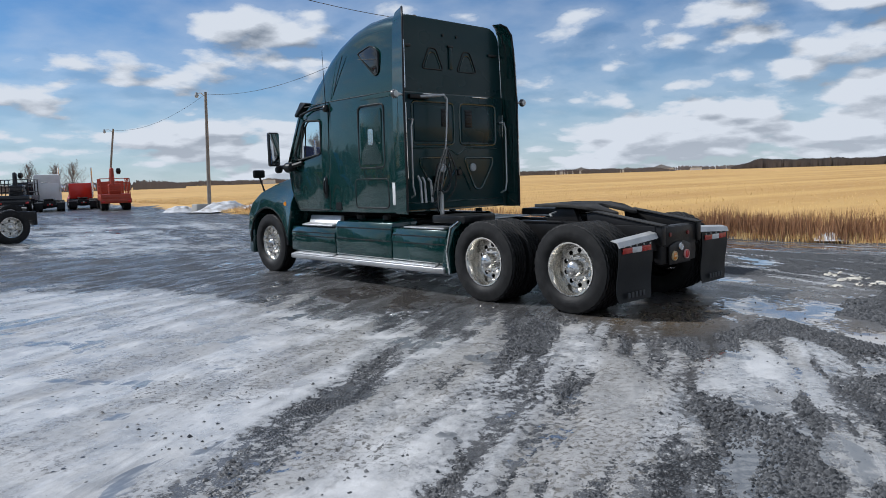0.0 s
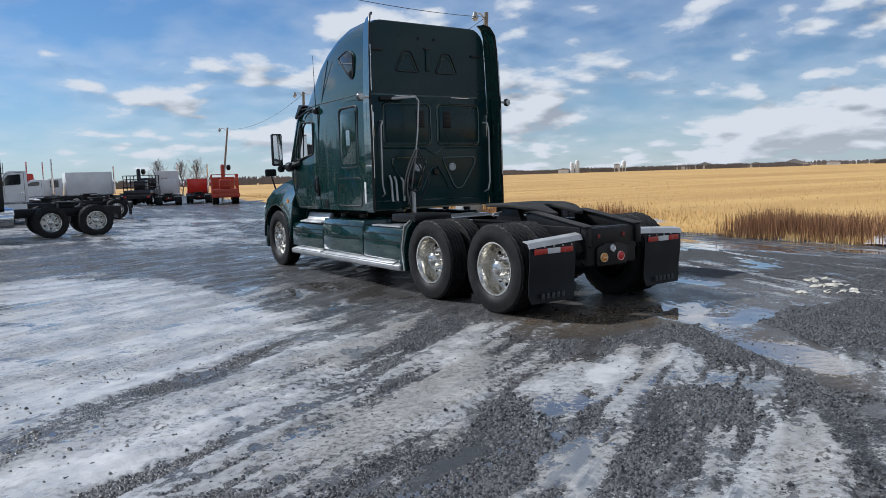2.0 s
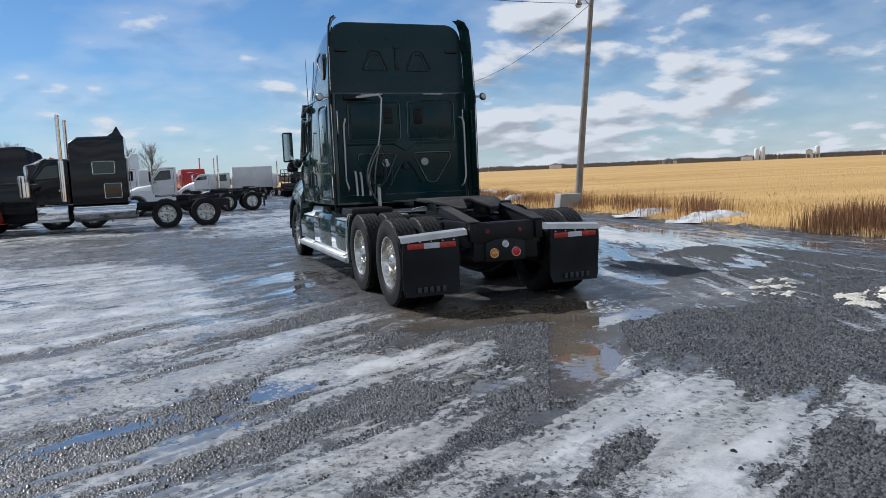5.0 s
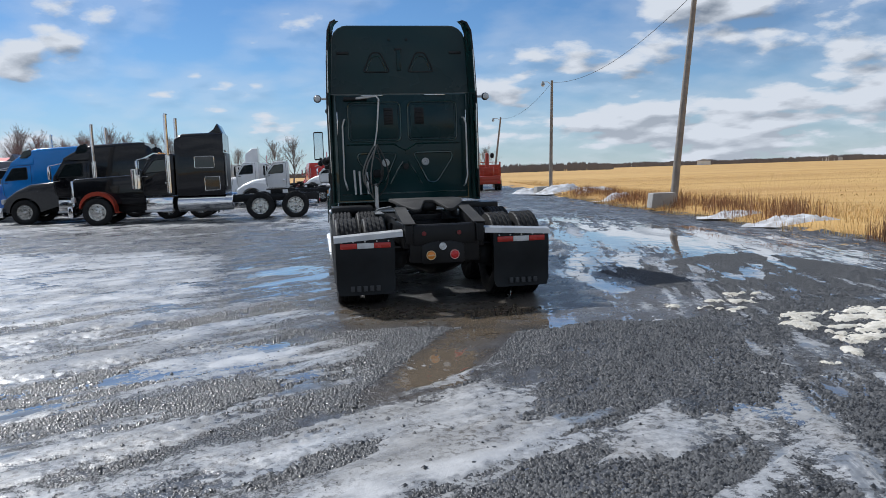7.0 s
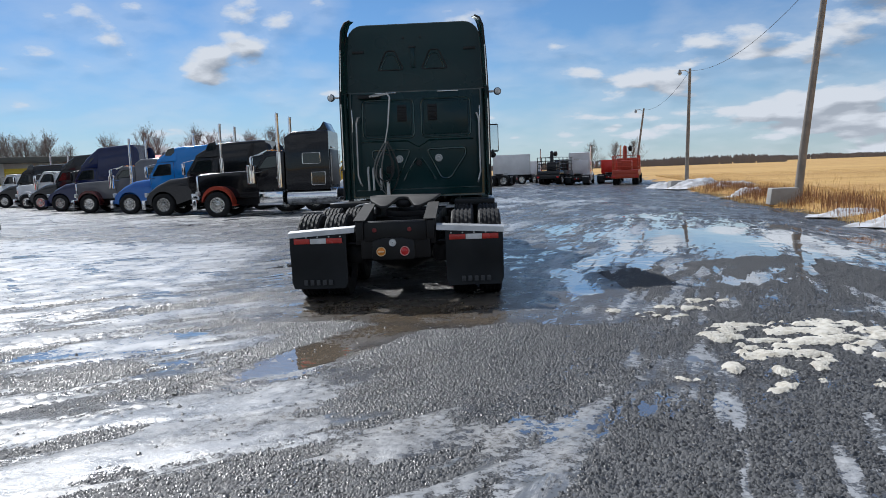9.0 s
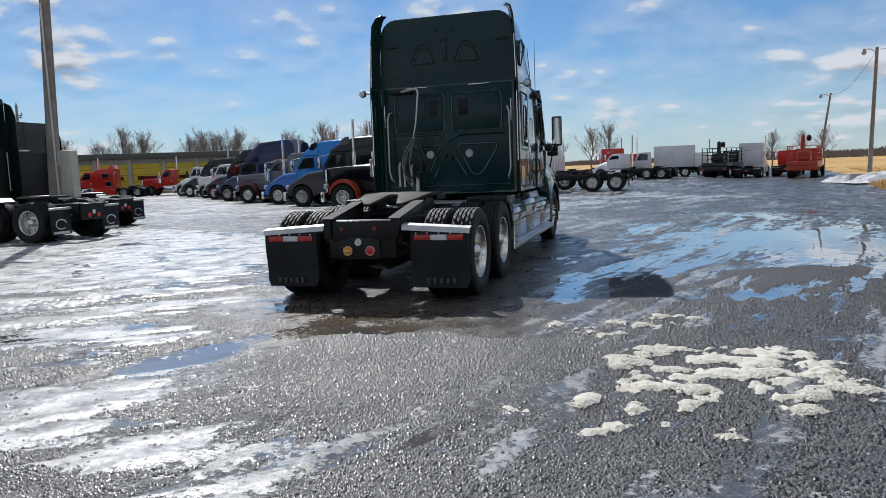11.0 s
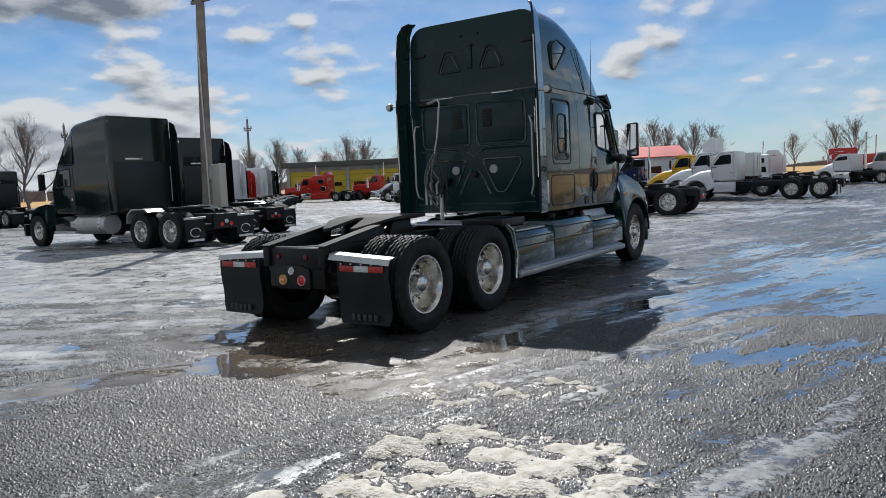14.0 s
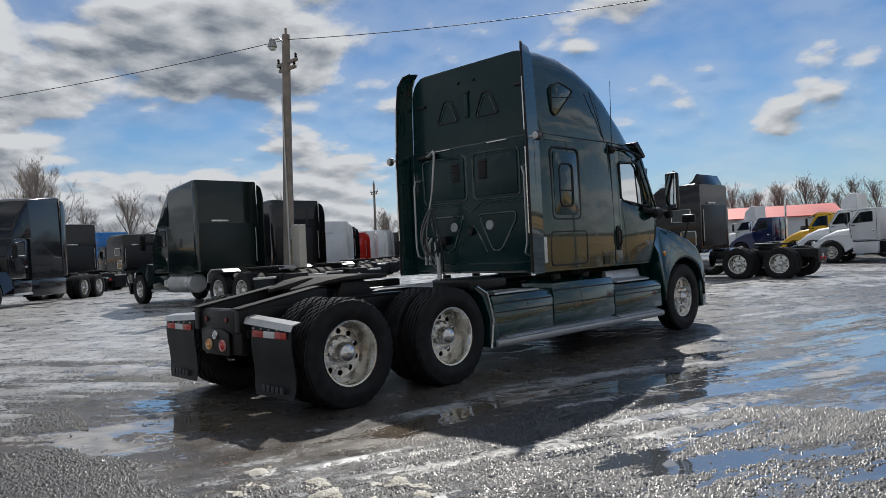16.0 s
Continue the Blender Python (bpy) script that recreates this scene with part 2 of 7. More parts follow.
def tree_of(name):
    m = bpy.data.materials.new(name)
    m.use_nodes = True
    n, l = m.node_tree.nodes, m.node_tree.links

    class G:
        mat, nodes, links, bsdf = m, n, l, n["Principled BSDF"]
        tc = n.new("ShaderNodeTexCoord").outputs["Object"]

        def vec(self, sx, sy, sz=1.0, turn=0.0):
            t = n.new("ShaderNodeMapping")
            t.vector_type = "TEXTURE"
            t.inputs["Scale"].default_value, t.inputs["Rotation"].default_value = (1 / sx, 1 / sy, 1 / sz), (0, 0, turn)
            l.new(self.tc, t.inputs["Vector"])
            return t.outputs[0]

        def noise(self, scale, detail=4.0, rough=0.55, vector=None, dist=0.0):
            t = n.new("ShaderNodeTexNoise")
            for k, v in (("Scale", scale), ("Detail", detail), ("Roughness", rough), ("Distortion", dist)):
                t.inputs[k].default_value = v
            l.new(vector or self.tc, t.inputs["Vector"])
            return t.outputs["Fac"]

        def cells(self, scale, out="Distance", feature="F1"):
            t = n.new("ShaderNodeTexVoronoi")
            t.feature = feature
            t.inputs["Scale"].default_value = scale
            l.new(self.tc, t.inputs["Vector"])
            return t.outputs[out]

        def attr(self, nm):
            t = n.new("ShaderNodeAttribute")
            t.attribute_name = nm
            return t.outputs["Fac"]

        def math(self, op, a, b=None, c=None):
            t = n.new("ShaderNodeMath")
            t.operation = op
            for i, v in enumerate((a, b, c)):
                if v is None:
                    continue
                if isinstance(v, (int, float)):
                    t.inputs[i].default_value = v
                else:
                    l.new(v, t.inputs[i])
            return t.outputs[0]

        def ramp(self, v, a, b, c=0.0, d=1.0, soft=True):
            t = n.new("ShaderNodeMapRange")
            t.interpolation_type = "SMOOTHSTEP" if soft else "LINEAR"
            l.new(v, t.inputs["Value"])
            for k, x in zip(("From Min", "From Max", "To Min", "To Max"), (a, b, c, d)):
                t.inputs[k].default_value = x
            return t.outputs[0]

        def mix(self, f, a, b):
            t = n.new("ShaderNodeMixRGB")
            for i, v in enumerate((f, a, b)):
                if isinstance(v, (int, float)):
                    t.inputs[i].default_value = v if i == 0 else (v, v, v, 1)
                elif isinstance(v, tuple):
                    t.inputs[i].default_value = (*v, 1)
                else:
                    l.new(v, t.inputs[i])
            return t.outputs[0]

        def bump(self, h, strength, distance, normal=None):
            t = n.new("ShaderNodeBump")
            t.inputs["Distance"].default_value = distance
            if isinstance(strength, (int, float)):
                t.inputs["Strength"].default_value = strength
            else:
                l.new(strength, t.inputs["Strength"])
            l.new(h, t.inputs["Height"])
            if normal is not None:
                l.new(normal, t.inputs["Normal"])
            return t.outputs[0]

        def plug(self, **kw):
            for k, v in kw.items():
                s = self.bsdf.inputs[k.replace("_", " ")]
                if isinstance(v, (int, float)):
                    s.default_value = v
                elif isinstance(v, tuple):
                    s.default_value = (*v, 1)
                else:
                    l.new(v, s)
            return self.mat

    return G()


def yard_material():
    g = tree_of("wet_gravel_and_ice")
    ice_a, wat_a, mud_a, snow_a, tread_a = g.attr("ice"), g.attr("water"), g.attr("mud"), g.attr("snow"), g.attr("tread")
    xyz = g.nodes.new("ShaderNodeSeparateXYZ")
    g.links.new(g.tc, xyz.inputs[0])
    east = g.ramp(xyz.outputs[0], -1.0, 2.0)
    n_mid, n_fine, n_tiny = g.noise(2.6, 9, 0.66), g.noise(16, 8, 0.66), g.noise(70, 4, 0.65)
    streak = g.mix(east, g.noise(1.0, 9, 0.66, g.vec(0.9, 6.0, 1.0, radians(26)), 0.4), g.noise(1.0, 9, 0.66, g.vec(0.9, 6.0, 1.0, radians(72)), 0.4))
    band = g.mix(east, g.noise(1.0, 5, 0.55, g.vec(0.35, 1.9, 1.0, radians(24)), 0.6), g.noise(1.0, 5, 0.55, g.vec(0.35, 1.9, 1.0, radians(72)), 0.6))
    # ragged, streaked edges of ice and water
    wob = g.math("MULTIPLY", g.math("SUBTRACT", n_mid, 0.5), 0.75)
    wob = g.math("ADD", wob, g.math("MULTIPLY", g.math("SUBTRACT", n_fine, 0.5), 1.00))
    wob = g.math("ADD", wob, g.math("MULTIPLY", g.math("SUBTRACT", n_tiny, 0.5), 0.45))
    wob = g.math("ADD", wob, g.math("MULTIPLY", g.math("SUBTRACT", streak, 0.5), 0.42))
    ice = g.math("ADD", g.math("ADD", ice_a, wob), g.math("MULTIPLY", tread_a, 0.13))
    film = g.ramp(ice, 0.36, 0.44)
    ice_m = g.ramp(ice, 0.490, 0.502)
    thick = g.ramp(ice, 0.52, 0.86)
    lump = g.math("ADD", g.math("MULTIPLY", g.math("SUBTRACT", n_fine, 0.5), 0.40), g.math("MULTIPLY", g.math("SUBTRACT", n_tiny, 0.5), 0.16))
    snow = g.ramp(g.math("ADD", snow_a, lump), 0.480, 0.510)
    wat = g.math("SUBTRACT", wat_a, g.math("MULTIPLY", wob, 0.85))
    dash = g.noise(1.0, 7, 0.62, g.vec(1.5, 8.5, 1.0, radians(70)), 0.5)
    wat = g.math("ADD", wat, g.math("MULTIPLY", g.math("MULTIPLY", g.math("SUBTRACT", dash, 0.5), east), 1.3))
    wat = g.math("ADD", wat, g.math("MULTIPLY", g.math("MULTIPLY", g.math("SUBTRACT", streak, 0.5), g.math("SUBTRACT", 1.0, east)), 0.8))
    wat_m = g.math("MULTIPLY", g.ramp(wat, 0.50, 0.52), g.math("SUBTRACT", 1.0, g.math("MAXIMUM", snow, g.ramp(ice, 0.50, 0.53))))
    melt = g.math("MULTIPLY", g.ramp(g.noise(0.75, 5, 0.6, None, 0.5), 0.585, 0.62), g.ramp(streak, 0.42, 0.52))
    # stones of two sizes, dark and pale ones mixed
    d_big, d_small = g.cells(52.0), g.cells(105.0)
    stone = g.mix(g.ramp(g.cells(52.0, "Color"), 0.15, 0.95, soft=False), (0.005, 0.006, 0.007), (0.15, 0.152, 0.156))
    pale = g.mix(g.ramp(g.cells(105.0, "Color"), 0.15, 0.95, soft=False), (0.008, 0.009, 0.010), (0.11, 0.112, 0.115))
    stone = g.mix(g.ramp(n_fine, 0.44, 0.56), stone, pale)
    # gaps between the stones coloured near-black for the shade down there
    stone = g.mix(g.ramp(d_big, 0.30, 0.60), stone, (0.012, 0.012, 0.013))
    stone = g.mix(g.ramp(n_mid, 0.50, 0.70, 0, 0.30), stone, (0.075, 0.075, 0.076))
    stone = g.mix(g.math("MULTIPLY", mud_a, g.ramp(n_fine, 0.3, 0.6, 0.6, 1.0)), stone, (0.086, 0.072, 0.057))
    # trodden slush and silt between the stones
    slush = g.ramp(g.math("ADD", g.noise(1.5, 8, 0.66), g.math("MULTIPLY", g.math("SUBTRACT", streak, 0.5), 1.2)), 0.47, 0.56)
    stone = g.mix(g.math("MULTIPLY", slush, g.ramp(mud_a, 0, 1, 0.8, 0.2)), stone, g.mix(n_fine, (0.050, 0.050, 0.052), (0.145, 0.145, 0.146)))
    slush = g.math("MAXIMUM", slush, g.math("MULTIPLY", mud_a, 0.9))
    wet = g.mix(mud_a, (0.085, 0.090, 0.098), (0.19, 0.150, 0.108))
    col = g.mix(g.math("MULTIPLY", film, g.ramp(n_tiny, 0.35, 0.6, 0.1, 0.80)), stone, (0.155, 0.157, 0.161))
    col = g.mix(wat_m, col, wet)
    # ice: grey glass, whiter ridges, brown grit, scattered pebbles
    grey = g.mix(g.ramp(n_fine, 0.35, 0.65), (0.19, 0.195, 0.202), (0.34, 0.346, 0.354))
    clean = g.mix(g.ramp(n_mid, 0.30, 0.66), (0.33, 0.334, 0.338), (0.56, 0.558, 0.553))
    icec = g.mix(g.math("MULTIPLY", thick, g.ramp(band, 0.36, 0.56, 0.40, 1.0)), grey, clean)
    icec = g.mix(g.ramp(n_fine, 0.35, 0.65, 0.0, 0.25), icec, (0.42, 0.42, 0.42))
    rim = g.math("MULTIPLY", g.ramp(ice, 0.495, 0.515), g.ramp(ice, 0.53, 0.57, 1.0, 0.0))
    icec = g.mix(g.math("MULTIPLY", rim, 0.50), icec, (0.46, 0.46, 0.455))
    grit = g.math("MULTIPLY", g.ramp(g.noise(24, 8, 0.78), 0.525, 0.55), g.ramp(g.math("ADD", g.noise(0.9, 5, 0.6), g.math("MULTIPLY", g.math("SUBTRACT", 0.5, band), 0.9)), 0.42, 0.60))
    icec = g.mix(grit, icec, (0.085, 0.080, 0.073))
    icec = g.mix(g.ramp(band, 0.42, 0.58, 0.30, 0.0), icec, (0.27, 0.245, 0.205))
    icec = g.mix(g.ramp(streak, 0.55, 0.68, 0, 0.45), icec, (0.155, 0.157, 0.160))
    icec = g.mix(melt, icec, (0.16, 0.17, 0.18))
    speck = g.math("MULTIPLY", g.ramp(g.cells(21.0, "Color"), 0.84, 0.85), g.ramp(g.cells(21.0), 0.24, 0.30, 1.0, 0.0))
    icec = g.mix(speck, icec, (0.045, 0.045, 0.046))
    col = g.mix(ice_m, col, icec)
    snowc = g.mix(g.ramp(n_fine, 0.32, 0.62), (0.50, 0.455, 0.37), (0.70, 0.665, 0.585))
    col = g.mix(snow, col, snowc)
    damp = g.ramp(g.noise(0.7, 5, 0.6), 0.36, 0.62, 0.34, 0.60)
    damp = g.mix(slush, damp, 0.27)
    damp = g.mix(mud_a, damp, g.ramp(n_mid, 0.35, 0.65, 0.22, 0.42))
    rough = g.mix(wat_m, damp, 0.05)
    rough = g.mix(ice_m, rough, g.ramp(n_mid, 0.3, 0.7, 0.20, 0.46))
    rough = g.mix(g.math("MULTIPLY", melt, ice_m), rough, 0.06)
    rough = g.mix(snow, rough, 0.75)
    dry = g.math("SUBTRACT", 1.0, wat_m)
    h_stone = g.math("SUBTRACT", g.math("MULTIPLY", d_big, -1.0), g.math("MULTIPLY", d_small, 0.5))
    b1 = g.bump(h_stone, g.math("MULTIPLY", dry, g.math("SUBTRACT", 1.0, g.math("MULTIPLY", g.math("MAXIMUM", ice_m, g.math("MULTIPLY", slush, 0.80)), 0.95))), 0.012)
    firm = g.math("MULTIPLY", g.math("MAXIMUM", ice_m, snow), g.math("SUBTRACT", 1.0, g.math("MULTIPLY", melt, 0.9)))
    b2 = g.bump(g.math("ADD", n_fine, g.math("MULTIPLY", n_tiny, 0.15)), g.math("MULTIPLY", firm, 0.30), 0.024, b1)
    b3 = g.bump(g.math("ADD", ice_m, g.math("MULTIPLY", speck, 0.8)), g.math("MULTIPLY", dry, 0.7), 0.014, b2)
    b4 = g.bump(snow, 0.8, 0.02, b3)
    return g.plug(Base_Color=col, Roughness=rough, Normal=b4, Coat_Weight=wat_m, Coat_Roughness=0.03, Specular_IOR_Level=g.math("MAXIMUM", g.ramp(wat_m, 0.0, 1.0, 0.42, 0.95), g.math("MULTIPLY", ice_m, 0.50)))


def field_material():
    g = tree_of("dry_stubble")
    rows = g.noise(1.0, 3, 0.5, g.vec(0.012, 0.16, 1.0, radians(-8)))
    n1, n2 = g.noise(0.05, 5), g.noise(2.2, 5, 0.65)
    c = g.mix(g.ramp(rows, 0.35, 0.65), (0.44, 0.25, 0.075), (0.58, 0.365, 0.125))
    c = g.mix(g.ramp(n1, 0.45, 0.68, 0, 0.6), c, (0.56, 0.345, 0.115))
    c = g.mix(g.ramp(n2, 0.52, 0.74, 0, 0.40), c, (0.34, 0.21, 0.08))
    return g.plug(Base_Color=c, Roughness=0.9, Normal=g.bump(n2, 0.8, 0.15))


YARD, FIELD = yard_material(), field_material()

# ---- mesh helpers ----
def thing(name, loc=(0, 0, 0), rz=0.0, label="", category="", group="", kind=""):
    ob = new(name)
    ob.matrix_basis = pose(*loc, 0, 0, rz)
    return tagged(ob, label, category, group, kind)


def to_mesh(name, bm, smooth=40):
    bmesh.ops.recalc_face_normals(bm, faces=bm.faces)
    me = bpy.data.meshes.new(name)
    bm.to_mesh(me)
    bm.free()
    if smooth:
        for f in me.polygons:
            f.use_smooth = True
        me.set_sharp_from_angle(angle=radians(smooth))
    return me


def part(name, shape, material, parent=None, label="", at=None, smooth=40):
    me = shape if isinstance(shape, bpy.types.Mesh) else to_mesh(name, shape, smooth)
    if not me.materials:
        me.materials.append(material)
    ob = new(name, me)
    if parent is not None:
        ob.parent = parent
    if at is not None:
        ob.matrix_basis = at
    return tagged(ob, label)


def B():
    return bmesh.new()


def box(bm, x0, x1, y0, y1, z0, z1, bevel=0.0, seg=2):
    vs = [bm.verts.new((x, y, z)) for z in (z0, z1) for y in (y0, y1) for x in (x0, x1)]
    fs = [bm.faces.new([vs[i] for i in f]) for f in ((0, 2, 3, 1), (4, 5, 7, 6), (0, 1, 5, 4), (2, 6, 7, 3), (0, 4, 6, 2), (1, 3, 7, 5))]
    if bevel:
        es = list({e for f in fs for e in f.edges})
        bmesh.ops.bevel(bm, geom=es, offset=bevel, segments=seg, affect="EDGES", profile=0.5)
    return bm


def loft(bm, rings, cap=True, close=True):
    rows = [[bm.verts.new(p) for p in r] for r in rings]
    n = len(rows[0])
    for a, b in zip(rows, rows[1:]):
        for i in range(n if close else n - 1):
            j = (i + 1) % n
            bm.faces.new((a[i], a[j], b[j], b[i]))
    if cap:
        bm.faces.new(rows[0][::-1])
        bm.faces.new(rows[-1])
    return bm


def rring(y, w, z0, z1, rt, rb=0.03, wt=None, n=5):
    """A rounded frame across the truck at y; wt: half width at the top."""
    wt = w if wt is None else wt
    pts = []
    for sx in (1, -1):
        half = []
        for k in range(n + 1):
            a = radians(-90 + 90 * k / n)
            half.append((w - rb + rb * math.cos(a), z0 + rb + rb * math.sin(a)))
        for k in range(n + 1):
            a = radians(90 * k / n)
            half.append((wt - rt + rt * math.cos(a), z1 - rt + rt * math.sin(a)))
        pts += [(sx * x, y, z) for x, z in (half if sx > 0 else half[::-1])]
    return pts


def tube(bm, pts, r, n=8, closed=False):
    pts = [Vector(p) for p in pts]
    rings, m = [], len(pts)
    ref = None
    for i, p in enumerate(pts):
        a = pts[(i - 1) % m] if (closed or i) else p
        b = pts[(i + 1) % m] if (closed or i < m - 1) else p
        d = (b - a).normalized()
        if ref is None:
            ref = d.orthogonal().normalized()
        ref = (ref - d * ref.dot(d)).normalized()
        s = d.cross(ref)
        rr = r[i] if isinstance(r, (list, tuple)) else r
        rings.append([p + rr * (ref * math.cos(2 * math.pi * k / n) + s * math.sin(2 * math.pi * k / n)) for k in range(n)])
    if closed:
        rows = [[bm.verts.new(q) for q in ring] for ring in rings]
        for i in range(m):
            a, b = rows[i], rows[(i + 1) % m]
            for k in range(n):
                bm.faces.new((a[k], a[(k + 1) % n], b[(k + 1) % n], b[k]))
    else:
        loft(bm, rings)
    return bm


def lathe(bm, prof, axis="x", n=32, centre=(0, 0, 0), cap=True):
    """prof: (along, radius) pairs turned about an axis through centre."""
    c = Vector(centre)
    rings = []
    for a, r in prof:
        ring = []
        for k in range(n):
            t = 2 * math.pi * k / n
            u, v = r * math.cos(t), r * math.sin(t)
            ring.append(c + Vector({"x": (a, u, v), "y": (u, a, v), "z": (u, v, a)}[axis]))
        rings.append(ring)
    return loft(bm, rings, cap)


def cyl(bm, axis, a0, a1, r, centre=(0, 0, 0), n=20, edge=0.0):
    e = min(edge, r * 0.5)
    prof = [(a0, r), (a1, r)] if not e else [(a0, r - e), (a0 + e, r), (a1 - e, r), (a1, r - e)]
    return lathe(bm, prof, axis, n, centre)


def prism(bm, outer, d0, d1, axis="x", holes=(), bevel=0.0, seg=2):
    """A plate: an outline with holes, pushed from d0 to d1 along the axis."""
    def put(p, d):
        return {"x": (d, p[0], p[1]), "y": (p[0], d, p[1]), "z": (p[0], p[1], d)}[axis]
    edges = []
    for loop in (outer, *holes):
        vs = [bm.verts.new(put(p, d0)) for p in loop]
        edges += [bm.edges.new((vs[i], vs[(i + 1) % len(vs)])) for i in range(len(vs))]
    res = bmesh.ops.triangle_fill(bm, use_beauty=True, use_dissolve=True, edges=edges)
    faces = [g for g in res["geom"] if isinstance(g, bmesh.types.BMFace)]
    ext = bmesh.ops.extrude_face_region(bm, geom=faces)
    move = Vector(put((0, 0), d1)) - Vector(put((0, 0), d0))
    top = [v for v in ext["geom"] if isinstance(v, bmesh.types.BMVert)]
    bmesh.ops.translate(bm, vec=move, verts=top)
    if bevel:
        rim = [e for e in bm.edges if len(e.link_faces) == 2 and e.calc_face_angle(0) > 0.7]
        bmesh.ops.bevel(bm, geom=rim, offset=bevel, segments=seg, affect="EDGES", profile=0.5)
    return bm


def rounded(pts, r, n=4):
    """A polygon of 2d points with its corners rounded."""
    out, m = [], len(pts)
    for i in range(m):
        p, a, b = Vector(pts[i]), Vector(pts[i - 1]), Vector(pts[(i + 1) % m])
        u, v = (a - p), (b - p)
        d = min(r, u.length * 0.45, v.length * 0.45)
        s, e = p + u.normalized() * d, p + v.normalized() * d
        for k in range(n + 1):
            t = k / n
            q = s * (1 - t) ** 2 + p * 2 * t * (1 - t) + e * t ** 2
            out.append((q.x, q.y))
    return out


def rect(a0, a1, b0, b1):
    return [(a0, b0), (a1, b0), (a1, b1), (a0, b1)]


def outline(bm, pts, d, r, axis="x", closed=True):
    put = {"x": lambda p: (d, p[0], p[1]), "y": lambda p: (p[0], d, p[1]), "z": lambda p: (p[0], p[1], d)}[axis]
    return tube(bm, [put(p) for p in pts], r, 6, closed)


def sector(cy, cz, r, a0, a1, n=14):
    return [(cy + r * math.cos(radians(a0 + (a1 - a0) * k / n)), cz + r * math.sin(radians(a0 + (a1 - a0) * k / n))) for k in range(n + 1)]


# ---- wheels: axis along x, outer side +x ----
def tyre_mesh(r=0.51, w=0.28, rim=0.295, n=120):
    """Five-rib drive tyre with cut blocks; far fewer steps for the distant trucks."""
    h = w / 2
    side = [(-h * 0.62, rim), (-h * 0.86, rim + 0.02), (-h, rim + 0.085), (-h * 0.985, r - 0.085), (-h * 0.90, r - 0.02)]
    ribs, k = [], 5
    tw = h * 0.86
    for i in range(k):
        a, b = -tw + 2 * tw * i / k, -tw + 2 * tw * (i + 1) / k
        g = 0.010
        ribs += [(a + g, r - 0.016, 0), (a + g + 0.003, r, 1), (b - g - 0.003, r, 1), (b - g, r - 0.016, 0)]
    prof = [(a, b, 0) for a, b in side] + ribs + [(-a, b, 0) for a, b in side[::-1]]
    bm = B()
    rows = []
    for a, rad, cut in prof:
        rib = int((a + h) / w * 5)
        row = []
        for s in range(n):
            t = 2 * math.pi * s / n
            deep = 0.012 if cut and n > 60 and (s + rib * 2) % 4 == 0 else 0.0
            if n > 60 and not cut and abs(rad - (r - 0.02)) < 1e-6 and s % 3 == 0:
                deep = 0.006
            q = rad - deep
            row.append(bm.verts.new((a, q * math.cos(t), q * math.sin(t))))
        rows.append(row)
    for a, b in zip(rows, rows[1:]):
        for s in range(n):
            bm.faces.new((a[s], a[(s + 1) % n], b[(s + 1) % n], b[s]))
    return to_mesh("tyre", bm, 50)


def dual_rim_mesh(n=40, holes=10):
    """Deep-dished outer rim: lip, barrel, and a disc with hand holes."""
    bm = B()
    lathe(bm, [(-0.10, 0.27), (0.085, 0.292), (0.105, 0.308), (0.118, 0.304), (0.116, 0.288), (0.10, 0.280), (0.07, 0.268),
               (0.02, 0.258), (-0.045, 0.252), (-0.075, 0.236)], "x", n, cap=False)
    disc = [(0.238 * math.cos(2 * math.pi * k / 40), 0.238 * math.sin(2 * math.pi * k / 40)) for k in range(40)]
    hs = []
    for i in range(holes):
        a = 2 * math.pi * (i + 0.5) / holes
        c = (0.196 * math.cos(a), 0.196 * math.sin(a))
        hs.append([(c[0] + 0.028 * math.cos(2 * math.pi * k / 10), c[1] + 0.028 * math.sin(2 * math.pi * k / 10)) for k in range(10)])
    prism(bm, disc, -0.085, -0.068, "x", hs)
    lathe(bm, [(-0.07, 0.163), (-0.06, 0.158), (-0.045, 0.145), (-0.045, 0.02)], "x", 24, cap=False)
    return to_mesh("rim", bm, 35)


def steer_rim_mesh(n=40, holes=10):
    bm = B()
    lathe(bm, [(-0.10, 0.27), (0.06, 0.285), (0.085, 0.306), (0.098, 0.303), (0.096, 0.288), (0.075, 0.278), (0.05, 0.270), (0.052, 0.255)], "x", n, cap=False)
    disc = [(0.256 * math.cos(2 * math.pi * k / 40), 0.256 * math.sin(2 * math.pi * k / 40)) for k in range(40)]
    hs = []
    for i in range(holes):
        a = 2 * math.pi * (i + 0.5) / holes
        c = (0.212 * math.cos(a), 0.212 * math.sin(a))
        hs.append([(c[0] + 0.026 * math.cos(2 * math.pi * k / 10), c[1] + 0.026 * math.sin(2 * math.pi * k / 10)) for k in range(10)])
    prism(bm, disc, 0.036, 0.052, "x", hs)
    lathe(bm, [(0.05, 0.180), (0.085, 0.165), (0.09, 0.12), (0.09, 0.02)], "x", 24, cap=False)
    return to_mesh("rim", bm, 35)


def hub_mesh(x0, x1, r):
    bm = B()
    lathe(bm, [(x0, r), (x1 - 0.05, r * 0.98), (x1 - 0.03, r * 0.86), (x1 - 0.01, r * 0.55), (x1, r * 0.25), (x1, 0.004)], "x", 24, cap=False)
    return to_mesh("hub_cap", bm, 50)


def nut_mesh(x0, x1, r=0.017):
    bm = B()
    lathe(bm, [(x0, r), (x1 - 0.012, r), (x1, r * 0.6)], "x", 6)
    return to_mesh("lug_nut", bm, 30)


